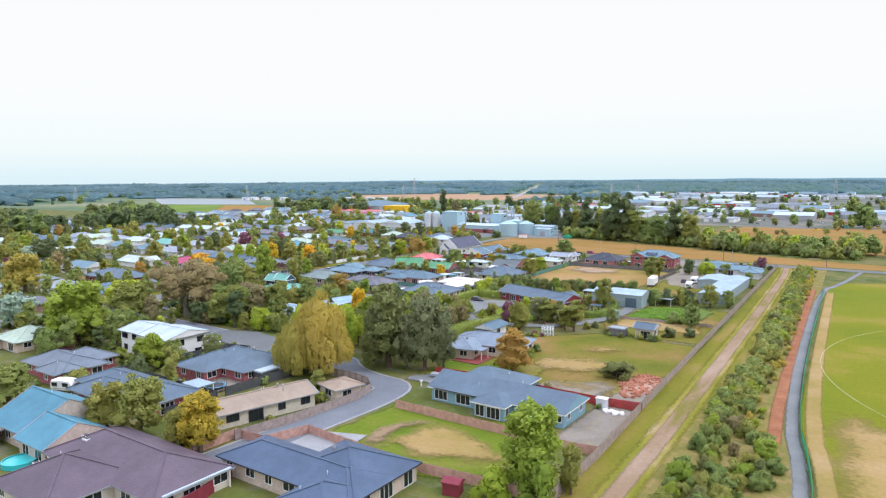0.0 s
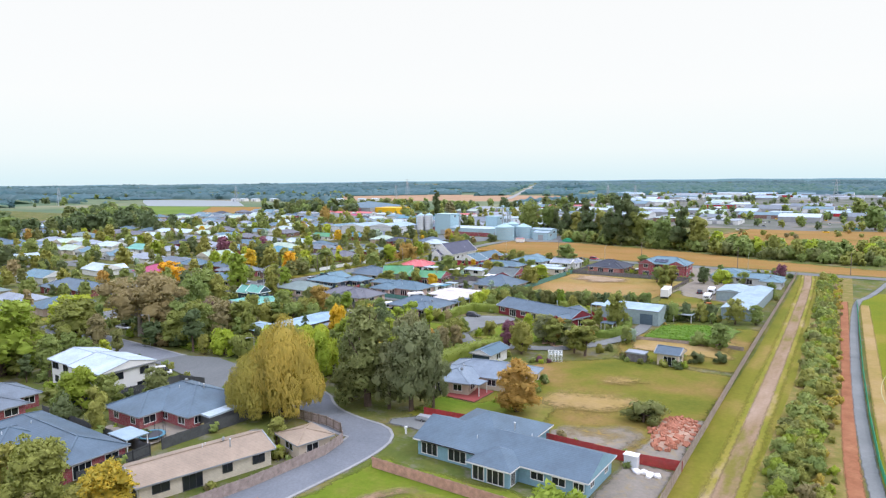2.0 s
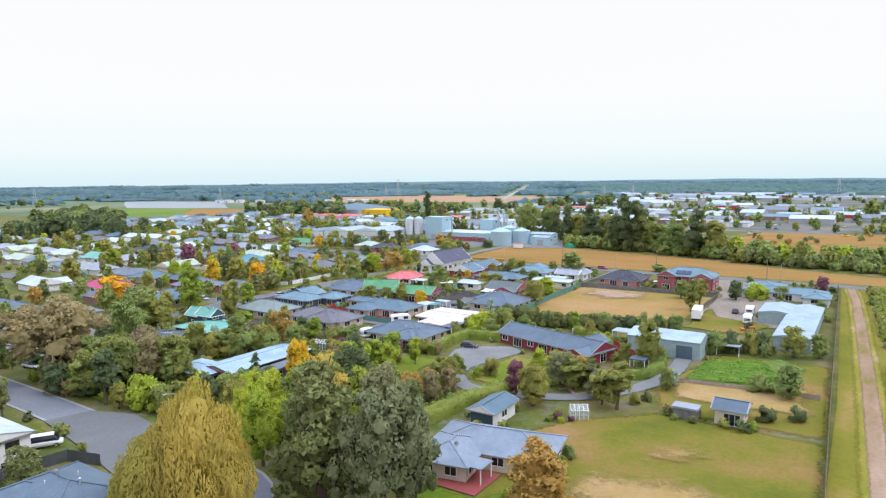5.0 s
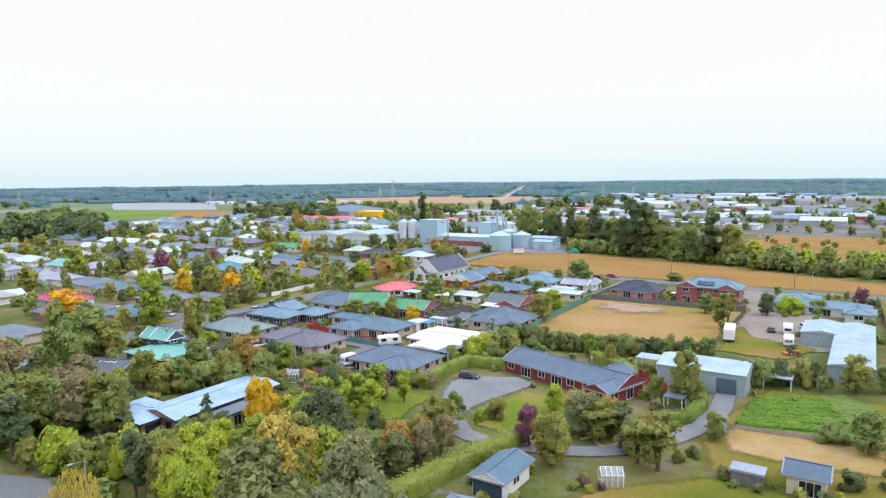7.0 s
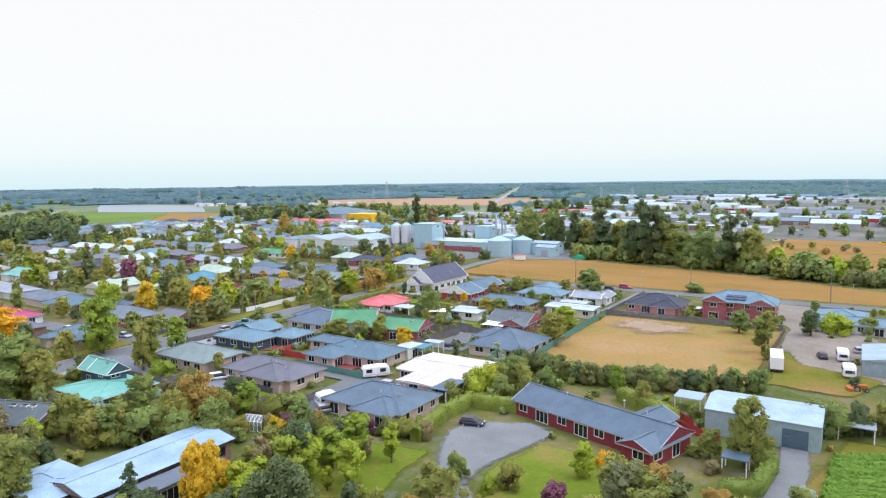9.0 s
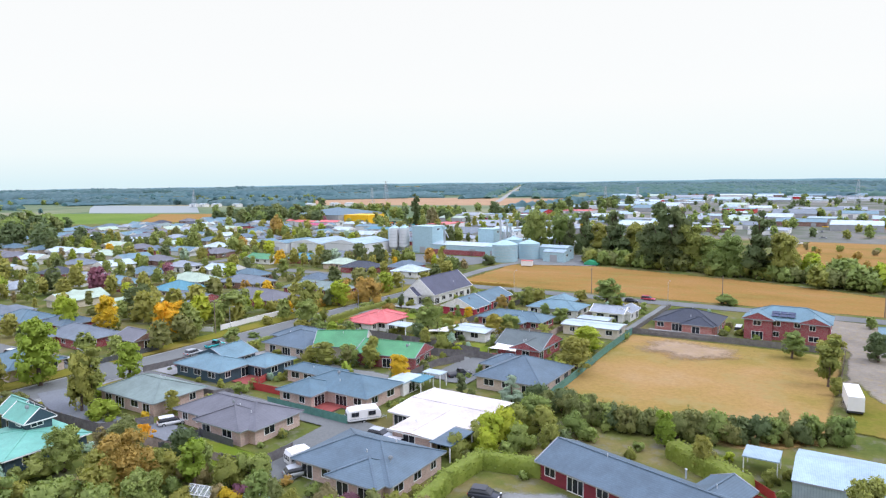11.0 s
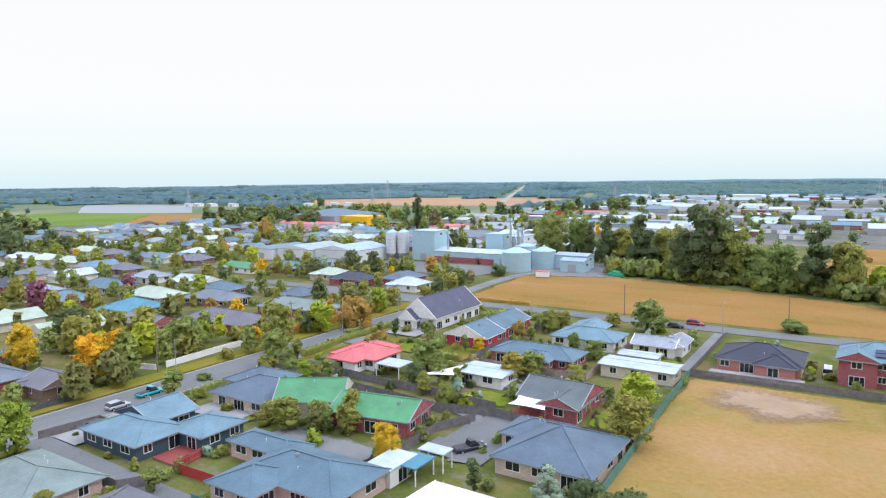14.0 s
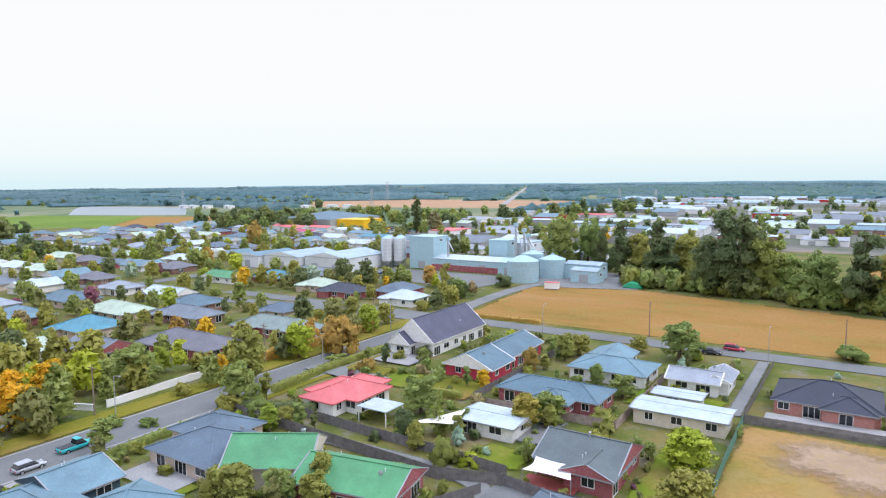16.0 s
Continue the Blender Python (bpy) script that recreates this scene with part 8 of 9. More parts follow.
def section(x, z0, z1, w, r=0.16, w_top=None):
    wt = w if w_top is None else w_top
    return [(x, -w, z0 + r), (x, -w + r, z0), (x, w - r, z0), (x, w, z0 + r), (x, w, (z0 + z1) / 2), (x, wt, z1 - r), (x, wt - r, z1), (x, -wt + r, z1), (x, -wt, z1 - r), (x, -w, (z0 + z1) / 2)]


def wheels(top, xs, y, r, rim=True):
    key = ("wheel", round(r, 2))
    if key not in POST:
        t, m = Shape(), Shape()
        for s, r0, y0, y1 in ((t, r, -0.1, 0.1), (m, r * 0.6, -0.11, 0.11)):
            n = 16
            a = [(r0 * math.cos(2 * math.pi * i / n), y0, r0 * math.sin(2 * math.pi * i / n)) for i in range(n)]
            b = [(p[0], y1, p[2]) for p in a]
            loft(s, [a, b])
        POST[key] = t.mesh("tyre", "tyre_rubber"), m.mesh("rim", "rim_alloy")
    for x in xs:
        for side in (-1, 1):
            w = part("wheel", POST[key][0], top, pose(x, y * side, r))
            part("rim", POST[key][1], w)


def car(x, y, rot, paint, label, kind="hatch"):
    """A parked car, front towards local +x: hatch, wagon, ute or van."""
    top = thing("van" if kind == "van" else "ute" if kind == "ute" else "car", pose(x, y, 0, 0, 0, rot), label, "van" if kind == "van" else "car")
    ln = {"hatch": 4.1, "wagon": 4.6, "ute": 5.2, "van": 4.9}[kind]
    h, w = ln / 2, 0.88
    s = Shape()
    belt = 0.95 if kind != "van" else 1.15
    loft(s, [section(-h, 0.45, belt - 0.1, w - 0.12), section(-h + 0.15, 0.32, belt, w - 0.03), section(-h * 0.4, 0.28, belt, w), section(h * 0.35, 0.28, belt - 0.02, w), section(h * 0.7, 0.3, belt - 0.14, w - 0.02), section(h - 0.12, 0.34, belt - 0.24, w - 0.07), section(h, 0.42, belt - 0.34, w - 0.2)])
    part("body", s.mesh("body", paint, smooth=True), top)
    a, b, c, d = {"hatch": (-h + 0.1, -h + 0.55, h * 0.1, h * 0.48), "wagon": (-h + 0.08, -h + 0.4, h * 0.08, h * 0.46), "ute": (-h * 0.12, -h * 0.02, h * 0.22, h * 0.5), "van": (-h + 0.05, -h + 0.15, h * 0.5, h * 0.8)}[kind]
    zt = {"hatch": 1.47, "wagon": 1.55, "ute": 1.7, "van": 1.95}[kind]
    g = Shape()
    loft(g, [section(a, belt - 0.12, belt + 0.02, w - 0.06, 0.05), section(b, belt - 0.12, zt - 0.02, w - 0.06, 0.05, w - 0.2), section(c, belt - 0.12, zt - 0.02, w - 0.06, 0.05, w - 0.2), section(d, belt - 0.12, belt + 0.02, w - 0.06, 0.05)])
    part("cabin_glass", g.mesh("cabin_glass", "window_glass"), top)
    r = Shape()
    loft(r, [section(b - 0.12, zt - 0.05, zt + 0.01, w - 0.2, 0.02), section(b + 0.2, zt - 0.05, zt + 0.05, w - 0.17, 0.02), section(c - 0.1, zt - 0.05, zt + 0.05, w - 0.17, 0.02), section(c + 0.1, zt - 0.05, zt + 0.0, w - 0.2, 0.02)])
    part("roof", r.mesh("roof", paint), top)
    if kind == "ute":
        t = Shape()
        t.box(-h + 0.12, -w + 0.1, belt - 0.05, -h * 0.16, w - 0.1, belt + 0.03)
        part("tray_cover", t.mesh("tray_cover", "trim_dark"), top)
    wheels(top, (-h * 0.62, h * 0.62), w - 0.06, 0.33)
    for side in (-1, 1):
        for nm, px, mt in (("headlight", h - 0.16, "lamp_clear"), ("tail_light", -h + 0.03, "lamp_red")):
            l = Shape()
            l.box(-0.08, -0.17, -0.08, 0.08, 0.17, 0.08)
            part(nm, l.mesh(nm, mt), top, pose(px, side * (w - 0.28), 0.68))
    return top


def caravan(x, y, rot, label, ln=5.2, stripe="car_silver"):
    top = thing("caravan", pose(x, y, 0, 0, 0, rot), label, "caravan")
    s, h, w = Shape(), ln / 2, 1.12
    loft(s, [section(-h, 0.75, 1.9, w - 0.1, 0.2), section(-h + 0.25, 0.5, 2.45, w, 0.2), section(0, 0.48, 2.6, w, 0.2), section(h - 0.5, 0.5, 2.5, w, 0.2), section(h - 0.1, 0.65, 1.9, w, 0.2), section(h, 0.8, 1.5, w - 0.1, 0.2)])
    part("body", s.mesh("body", "trim_white"), top)
    b = Shape()
    b.box(-h + 0.3, -w - 0.01, 0.85, h - 0.35, w + 0.01, 1.0)
    part("stripe", b.mesh("stripe", stripe), top)
    for side in (-1, 1):
        for px in (-h * 0.55, h * 0.45):
            add_window(top, px, side * (w + 0.01), 1.35, 90 * side, 1.2, 0.7, "trim_dark")
    add_window(top, -h + 0.02, 0, 1.3, 180, 1.5, 0.6, "trim_dark")
    add_window(top, h + 0.0, 0, 1.2, 0, 1.5, 0.5, "trim_dark")
    v = Shape()
    v.box(-0.45, -0.3, 2.58, 0.45, 0.3, 2.68)
    part("roof_vent", v.mesh("roof_vent", "wall_pale"), top)
    t = Shape()
    t.beam((h - 0.1, -0.6, 0.45), (h + 1.2, 0, 0.45), 0.1, 0.1), t.beam((h - 0.1, 0.6, 0.45), (h + 1.2, 0, 0.45), 0.1, 0.1), t.beam((h + 1.1, 0, 0), (h + 1.1, 0.01, 0), 0.1, 0.5)
    part("drawbar", t.mesh("drawbar", "galvanised"), top)
    wheels(top, (-0.1,), w - 0.12, 0.32)
    return top


def trailer(x, y, rot, label, cover=None):
    top = thing("trailer", pose(x, y, 0, 0, 0, rot), label, "trailer")
    s = Shape()
    s.box(-1.2, -0.75, 0.45, 1.2, 0.75, 0.52)
    for x0, y0, x1, y1 in ((-1.2, -0.75, 1.2, -0.71), (-1.2, 0.71, 1.2, 0.75), (-1.2, -0.71, -1.16, 0.71), (1.16, -0.71, 1.2, 0.71)):
        s.box(x0, y0, 0.52, x1, y1, 0.9)
    part("tray", s.mesh("tray", "galvanised"), top)
    c = Shape()
    c.box(-1.1, -0.65, 0.6, 1.1, 0.65, 0.98)
    part("load", c.mesh("load", cover or "wall_grey"), top)
    t = Shape()
    t.beam((1.15, -0.4, 0.42), (2.3, 0, 0.42), 0.07, 0.07), t.beam((1.15, 0.4, 0.42), (2.3, 0, 0.42), 0.07, 0.07), t.beam((2.2, 0, 0), (2.2, 0.01, 0), 0.08, 0.45)
    part("drawbar", t.mesh("drawbar", "galvanised"), top)
    wheels(top, (-0.1,), 0.82, 0.28)
    return top


car(-110.4, 180.2, 15, "car_dark", "dark blue hatchback parked on the gravel yard")
car(-166.6, 176.0, 63, "car_white", "white station wagon in the shared driveway", "wagon")
caravan(-140.4, 193.2, 52, "white caravan parked beside the bungalow", 5.6)
car(-203.0, 213.6, 92, "teal_paint", "bright teal pick-up truck on the main road", "ute")
car(-201.2, 206.2, 90, "car_silver", "silver car parked at the kerb")
car(-222.3, 258.8, 5, "car_dark", "dark car in a brick driveway")
caravan(-137.4, 175.4, 70, "white horse float parked by the fence", 3.6)
car(-135.0, 173.0, 60, "car_silver", "silver car parked beside the bungalow")
car(-128.6, 187.0, 8, "car_white", "white car parked before the white-roofed house", "wagon")
car(-133.6, 189.0, 5, "car_silver", "silver-green car in the parking court")
caravan(-128.1, 59.8, 20, "white caravan behind the brick bungalow", 4.8)
trailer(-74.4, 105.6, 10, "small galvanised trailer by the red fence")
car(-142.9, 124.6, 20, "car_dark", "dark pick-up parked by the shrubs", "ute")
car(-147.4, 261.4, 90, "car_white", "white car beside the outbuilding", "wagon")
caravan(-60.9, 253.8, 95, "white caravan in the gravel yard", 4.8)
caravan(-59.5, 240.8, 95, "white caravan with dark rear window", 4.6)
car(-64.7, 253.8, 100, "car_dark", "dark car in the gravel yard")
car(-133.4, 318.6, 5, "car_dark", "dark car on the road verge")
car(-129.6, 324.4, 0, "car_red", "bright pink-red car at the field edge", "wagon")
car(-191.6, 198.4, 95, "car_blue", "blue car beside the navy house")
car(-194.8, 199.4, 95, "car_dark", "dark wagon beside the navy house", "wagon")
car(-181.7, 117.0, 10, "car_white", "white pick-up under the spreading tree", "ute")
car(-97.6, 290.5, 92, "car_white", "white van beside the brick house", "van")
car(-184.4, 253.0, 100, "car_white", "white wagon beside the pink-roofed house", "wagon")
car(-149.4, 268, 60, "car_silver", "silver car in a garden driveway")
car(-57.0, 262.5, 20, "car_silver", "grey car by the farm shed")
car(-218, 187.5, 8, "car_silver", "silver car in the side street")
car(-238, 184.5, 8, "car_white", "white car in the side street")
_vr = random.Random(3)
for _i in range(3):
    car(-284 + (_i % 7) * 7.6 + _vr.uniform(-0.4, 0.4), 381 + (_i // 7) * 11 + _vr.uniform(-0.4, 0.4), 90 + _vr.uniform(-4, 4), _vr.choice(("car_white", "car_silver", "car_dark", "car_blue", "car_red")), "car in the mill car park", _vr.choice(("hatch", "wagon")))

# a long white truck body in the yard
_t = thing("truck_body", pose(-72.3, 240.2, 0, 0, 0, 97), "long white truck body used as store", "truck")
_s = Shape()
_s.box(-4, -1.2, 0.9, 4, 1.2, 3.3)
part("box", _s.mesh("box", "trim_white"), _t)
_s = Shape()
_s.box(-3.9, -1.0, 0.55, 3.9, 1.0, 0.9)
part("chassis", _s.mesh("chassis", "trim_dark"), _t)
wheels(_t, (-2.8, 2.6), 1.05, 0.45)

# small orange tractor
_t = thing("tractor", pose(-57.8, 231.6, 0, 0, 0, 20), "small orange tractor in the yard", "tractor")
_s = Shape()
loft(_s, [section(0, 0.7, 1.3, 0.35, 0.08), section(1.5, 0.7, 1.25, 0.32, 0.08)])
_s.box(-0.9, -0.4, 0.6, 0, 0.4, 1.0)
part("body", _s.mesh("body", "rust_orange"), _t)
_s = Shape()
_s.box(-0.8, -0.3, 1.0, -0.35, 0.3, 1.45)
part("seat", _s.mesh("seat", "trim_dark"), _t)
_s = Shape()
_s.box(-1.9, -1.0, 0.3, -1.0, 1.0, 0.75)
part("mower_deck", _s.mesh("mower_deck", "rust_orange"), _t)
wheels(_t, (-0.5,), 0.75, 0.6)
wheels(_t, (1.2,), 0.6, 0.35)

car(-139.6, 222.6, 60, "car_dark", "dark pick-up truck in the paved yard", "ute")

# ---- brick heap in the paddock corner ----
_hrng = random.Random(12)
_t = thing("brick_heap", pose(-38.7, 122.5, 0), "heap of broken orange bricks and rubble", "rubble")
_s = Shape()
_n = 20
for _k, (_z0, _r0, _z1, _r1) in enumerate(((0, 1.0, 0.35, 0.75), (0.35, 0.75, 0.6, 0.35), (0.6, 0.35, 0.68, 0.02))):
    for _i in range(_n):
        _a, _b2 = 2 * math.pi * _i / _n, 2 * math.pi * (_i + 1) / _n
        _q = [(3.4 * _r * math.cos(_g2) * (1 + 0.15 * math.sin(3 * _g2)), 8.0 * _r * math.sin(_g2) * (1 + 0.12 * math.cos(2 * _g2)), _z) for _g2, _r, _z in ((_a, _r0, _z0), (_b2, _r0, _z0), (_b2, _r1, _z1), (_a, _r1, _z1))]
        _s.face(_q)
part("mound", _s.mesh("mound", "rubble_pale"), _t)
_lump = []
for _v in range(4):
    _s = Shape()
    _sc = [1 + _hrng.uniform(-0.3, 0.3) for _ in range(3)]
    _s.box(-0.42 * _sc[0], -0.26 * _sc[1], -0.18 * _sc[2], 0.42 * _sc[0], 0.26 * _sc[1], 0.18 * _sc[2])
    _lump.append(_s.mesh("brick_chunk", "brick_rubble"))
for _i in range(170):
    _a, _r = _hrng.uniform(0, 2 * math.pi), _hrng.random() ** 0.6
    part("brick_chunk", _hrng.choice(_lump), _t, pose(3.5 * _r * math.cos(_a), 7.8 * _r * math.sin(_a), 0.16 + 0.5 * (1 - _r), _hrng.uniform(-35, 35), _hrng.uniform(-35, 35), _hrng.uniform(0, 360)) @ Matrix.Scale(_hrng.uniform(0.6, 1.35), 4))

# gravel mound and rubbish in the builder's yard
_s = Shape()
for _i in range(18):
    _a, _b2 = 2 * math.pi * _i / 18, 2 * math.pi * (_i + 1) / 18
    _s.face(((3 * math.cos(_a), 2.3 * math.sin(_a), 0), (3 * math.cos(_b2), 2.3 * math.sin(_b2), 0), (1.2 * math.cos(_b2), 0.9 * math.sin(_b2), 0.75), (1.2 * math.cos(_a), 0.9 * math.sin(_a), 0.75)))
    _s.face(((1.2 * math.cos(_a), 0.9 * math.sin(_a), 0.75), (1.2 * math.cos(_b2), 0.9 * math.sin(_b2), 0.75), (0, 0, 0.95)))
_ob = new("gravel_mound", _s.mesh("gravel_mound", "yard_grey"))
_ob.matrix_basis = pose(-38, 96.5, 0)
tagged(_ob, "low grey gravel heap in the yard", "heap")
for _x, _y, _w in ((-39.2, 105.6, 0.7), (-38.2, 105.8, 0.6), (-37.3, 105.4, 0.8), (-36.4, 105.7, 0.5)):
    _s = Shape()
    loft(_s, [section(-_w, 0, 0.4, 0.3, 0.12), section(0, 0, 0.6, 0.5, 0.16), section(_w, 0, 0.35, 0.3, 0.12)])
    _ob = new("rubbish_bag", _s.mesh("rubbish_bag", "sail_cloth"))
    _ob.matrix_basis = pose(_x, _y, 0, 0, 0, _x * 70)
    tagged(_ob, "white plastic bag of building rubbish", "bag", "rubbish bags")
_t = thing("garden_locker", pose(-40.3, 107.0, 0), "small white garden locker behind the house", "locker")
_s = Shape()
_s.box(-0.9, -0.6, 0, 0.9, 0.6, 1.8)
part("box", _s.mesh("box", "wall_pale"), _t)
_s = Shape()
_s.box(-1.0, -0.7, 1.8, 1.0, 0.7, 1.92)
part("lid", _s.mesh("lid", "trim_white"), _t)
_t = thing("playhouse", pose(-44.6, 66.8, 0, 0, 0, 12), "small maroon garden shed by the fence", "shed")
_s = Shape()
_s.box(-1.1, -0.9, 0, 1.1, 0.9, 1.7)
part("wall", _s.mesh("wall", "maroon_boards"), _t)
_s = Shape()
roof_block(_s, -1.25, -1.05, 1.25, 1.05, 1.75, "gable", "x", 18, False)
part("roof", _s.mesh("roof", "maroon_boards", "maroon_boards", "maroon_boards"), _t)
_t = thing("letterbox", pose(-73.7, 99.6, 0), "white letterbox post at the kerb", "letterbox")
_s = Shape()
_s.box(-0.1, -0.1, 0, 0.1, 0.1, 0.9)
part("post", _s.mesh("post", "trim_white"), _t)
_s = Shape()
_s.box(-0.16, -0.22, 0.9, 0.16, 0.22, 1.2)
part("box", _s.mesh("box", "trim_white"), _t)


def deck(x0, y0, x1, y1, label, mat="red_deck", h=0.3):
    """A low timber deck: separate boards on a frame."""
    t = thing("deck", pose(x0, y0, 0), label, "deck")
    f = Shape()
    f.box(0.05, 0.05, 0, x1 - x0 - 0.05, y1 - y0 - 0.05, h - 0.06)
    part("frame", f.mesh("frame", "post_wood"), t)
    n = max(2, int((y1 - y0) / 0.3))
    b = Shape()
    b.box(0, 0, 0, x1 - x0, (y1 - y0) / n - 0.012, 0.05)
    me = b.mesh("plank", mat)
    for i in range(n):
        part("plank", me, t, pose(0, i * (y1 - y0) / n, h - 0.05))
    return t


deck(-78.5, 117.5, -72, 124.5, "dark red timber deck at the cottage")
deck(-153, 191.2, -147.5, 197.2, "dark red timber deck with table")
deck(-147.4, 195.8, -143.2, 199.4, "dark red timber deck by the bungalow")
deck(-176.8, 196.5, -171.5, 201.5, "dark red timber deck at the navy house")
deck(-141.8, 237.6, -134.4, 241.2, "dark red timber deck under a sail")
sheet("driveway_pad", [(-197, 193), (-190.6, 193), (-190.6, 201), (-197, 200.6)], "concrete", "pale concrete parking pad", "driveway")
sheet("patio", [(-189, 211.5), (-178, 211.5), (-178, 216.4), (-189, 216.4)], "concrete", "pale concrete patio", "patio")
sheet("patio", [(-116, 72.5), (-103, 73), (-103, 82), (-110, 82), (-110, 76), (-116, 76)], "yard_grey", "paved garden patio", "patio")
sheet("patio", [(-118, 278), (-101, 278.5), (-101, 283.4), (-118, 283.2)], "concrete", "pale concrete patio", "patio")
sheet("driveway_pad", [(-196, 275), (-186, 275), (-186, 283), (-196, 283)], "concrete", "pale concrete forecourt", "driveway")
sheet("driveway_pad", [(-204, 262), (-186, 261), (-184, 266), (-204, 268)], "gravel", "grey driveway", "driveway")


def carport(x0, y0, x1, y1, h, roof, label, name="carport"):
    t = thing(name, pose((x0 + x1) / 2, (y0 + y1) / 2, 0), label, "carport")
    hx, hy = (x1 - x0) / 2, (y1 - y0) / 2
    s = Shape()
    s.box(-hx, -hy, h, hx, hy, h + 0.15)
    part("roof", s.mesh("roof", roof), t)
    p = Shape()
    p.box(-0.07, -0.07, 0, 0.07, 0.07, h)
    me = p.mesh("post", "trim_white")
    for sx in (-1, 1):
        for sy in (-1, 1):
            part("post", me, t, pose(sx * (hx - 0.2), sy * (hy - 0.2), 0))
    return t


carport(-123.0, 186.6, -119.4, 193.2, 2.35, "slate_grey", "dark lean-to carport beside the white-roofed house", "lean_to")
carport(-174.6, 244.6, -168.6, 249.6, 2.5, "white_iron", "white flat-roofed carport beside the pink-roofed house")
carport(-143.4, 209.0, -139.6, 213.6, 2.3, "teal_iron", "small carport with teal iron roof")
house([(-146.2, 206.8, -142.0, 213.0, "flat", "x", 2.4)], "white_iron", "white_boards", "small white flat-roofed garden shed", name="shed", category="shed", detail=1, inset=0.15)
carport(-142.8, 214.0, -138.6, 216.6, 2.6, "white_iron", "small white flat-roofed shelter")
carport(-84.5, 204.2, -80.0, 208.6, 2.3, "light_steel", "pale open wood shelter behind the hedge", "wood_shelter")
carport(-73.2, 182.2, -69.8, 185.4, 2.2, "slate_grey", "small dark garden pergola", "pergola")
carport(-60.4, 203.6, -55.4, 207.4, 2.2, "tin_grey", "open grey animal shelter", "animal_shelter")
carport(-54.6, 208.6, -51.4, 211.0, 1.6, "tin_grey", "low grey hutch by the hedge", "hutch")


def sail(pts, label):
    """A tensioned shade sail on corner posts."""
    c = [sum(p[i] for p in pts) / len(pts) for i in range(3)]
    t = thing("shade_sail", pose(c[0], c[1], 0), label, "shade sail")
    s, n = Shape(), 5
    mid = Vector((0, 0, c[2] - 0.25))
    for a, b in zip(pts, list(pts[1:]) + [pts[0]]):
        a, b = Vector((a[0] - c[0], a[1] - c[1], a[2])), Vector((b[0] - c[0], b[1] - c[1], b[2]))
        prev = a
        for i in range(1, n + 1):
            f = i / n
            p = a.lerp(b, f)
            p = p.lerp(mid, 0.16 * math.sin(f * math.pi))
            s.face((prev, p, mid))
            prev = p
    part("cloth", s.mesh("cloth", "sail_cloth"), t)
    for p in pts:
        q = Shape()
        q.ring(0, 0, 0, 0.06, p[2] + 0.05, 0.06, 8, 0, True)
        part("post", q.mesh("post", "galvanised"), t, pose(p[0] - c[0], p[1] - c[1], 0))


sail([(-163.5, 243.6, 2.3), (-156.0, 246.2, 2.6), (-157.6, 251.5, 3.2)], "white triangular shade sail over a patio")
sail([(-141.2, 237.8, 2.3), (-134.6, 238.0, 2.3), (-134.8, 241.6, 2.7), (-141.0, 241.6, 2.7)], "white shade sail over the red deck")

# trampoline and garden odds and ends
_t = thing("trampoline", pose(-105.3, 76.4, 0), "round blue trampoline with dark safety net", "trampoline")
_s = Shape()
_s.ring(0, 0, 0.75, 1.9, 0.85, 1.9, 20, 0, True)
part("mat", _s.mesh("mat", "trim_dark"), _t)
_s = Shape()
for _i in range(20):
    _a, _b2 = 2 * math.pi * _i / 20, 2 * math.pi * (_i + 1) / 20
    _s.face([(r * math.cos(g), r * math.sin(g), 0.88) for r, g in ((1.6, _a), (2.1, _a), (2.1, _b2), (1.6, _b2))])
part("edge_pad", _s.mesh("edge_pad", "teal_iron"), _t)
_s = Shape()
for _i in range(8):
    _a = 2 * math.pi * _i / 8
    _s.ring(2 * math.cos(_a), 2 * math.sin(_a), 0, 0.04, 2.5, 0.04, 6, 0, True)
part("pole", _s.mesh("pole", "trim_dark"), _t)


def glasshouse(x, y, rot, ln, w, label):
    t = thing("glasshouse", pose(x, y, 0, 0, 0, rot), label, "glasshouse")
    s, g = Shape(), Shape()
    for i in range(int(ln / 0.7) + 1):
        u = -ln / 2 + i * 0.7
        for a, b in (((u, -w / 2, 0), (u, -w / 2, 1.6)), ((u, w / 2, 0), (u, w / 2, 1.6)), ((u, -w / 2, 1.6), (u, 0, 2.3)), ((u, w / 2, 1.6), (u, 0, 2.3))):
            s.beam(a, b, 0.06, 0.06)
    for yy, z in ((-w / 2, 0), (w / 2, 0), (-w / 2, 1.6), (w / 2, 1.6), (0, 2.3)):
        s.beam((-ln / 2, yy, z), (ln / 2, yy, z), 0.06, 0.06)
    part("frame", s.mesh("frame", "trim_white"), t)
    for a in (-1, 1):
        p = Shape()
        p.face(((-ln / 2, a * w / 2, 0), (ln / 2, a * w / 2, 0), (ln / 2, a * w / 2, 1.6), (-ln / 2, a * w / 2, 1.6)))
        part("pane", p.mesh("pane", "green_glass"), t)
        p = Shape()
        p.face(((-ln / 2, a * w / 2, 1.6), (ln / 2, a * w / 2, 1.6), (ln / 2, 0, 2.3), (-ln / 2, 0, 2.3)))
        part("pane", p.mesh("pane", "green_glass"), t)


_m, _nt, _b = shader("green_glass", 0.1, 0, 0.5)
_b.inputs["Base Color"].default_value, _b.inputs["Alpha"].default_value = (0.5, 0.58, 0.56, 1), 0.35
glasshouse(-139.6, 161.2, 15, 3.6, 2.4, "small white-framed glasshouse on the lawn")
glasshouse(-71.4, 150.6, 30, 3.0, 2.2, "small pale garden glasshouse")

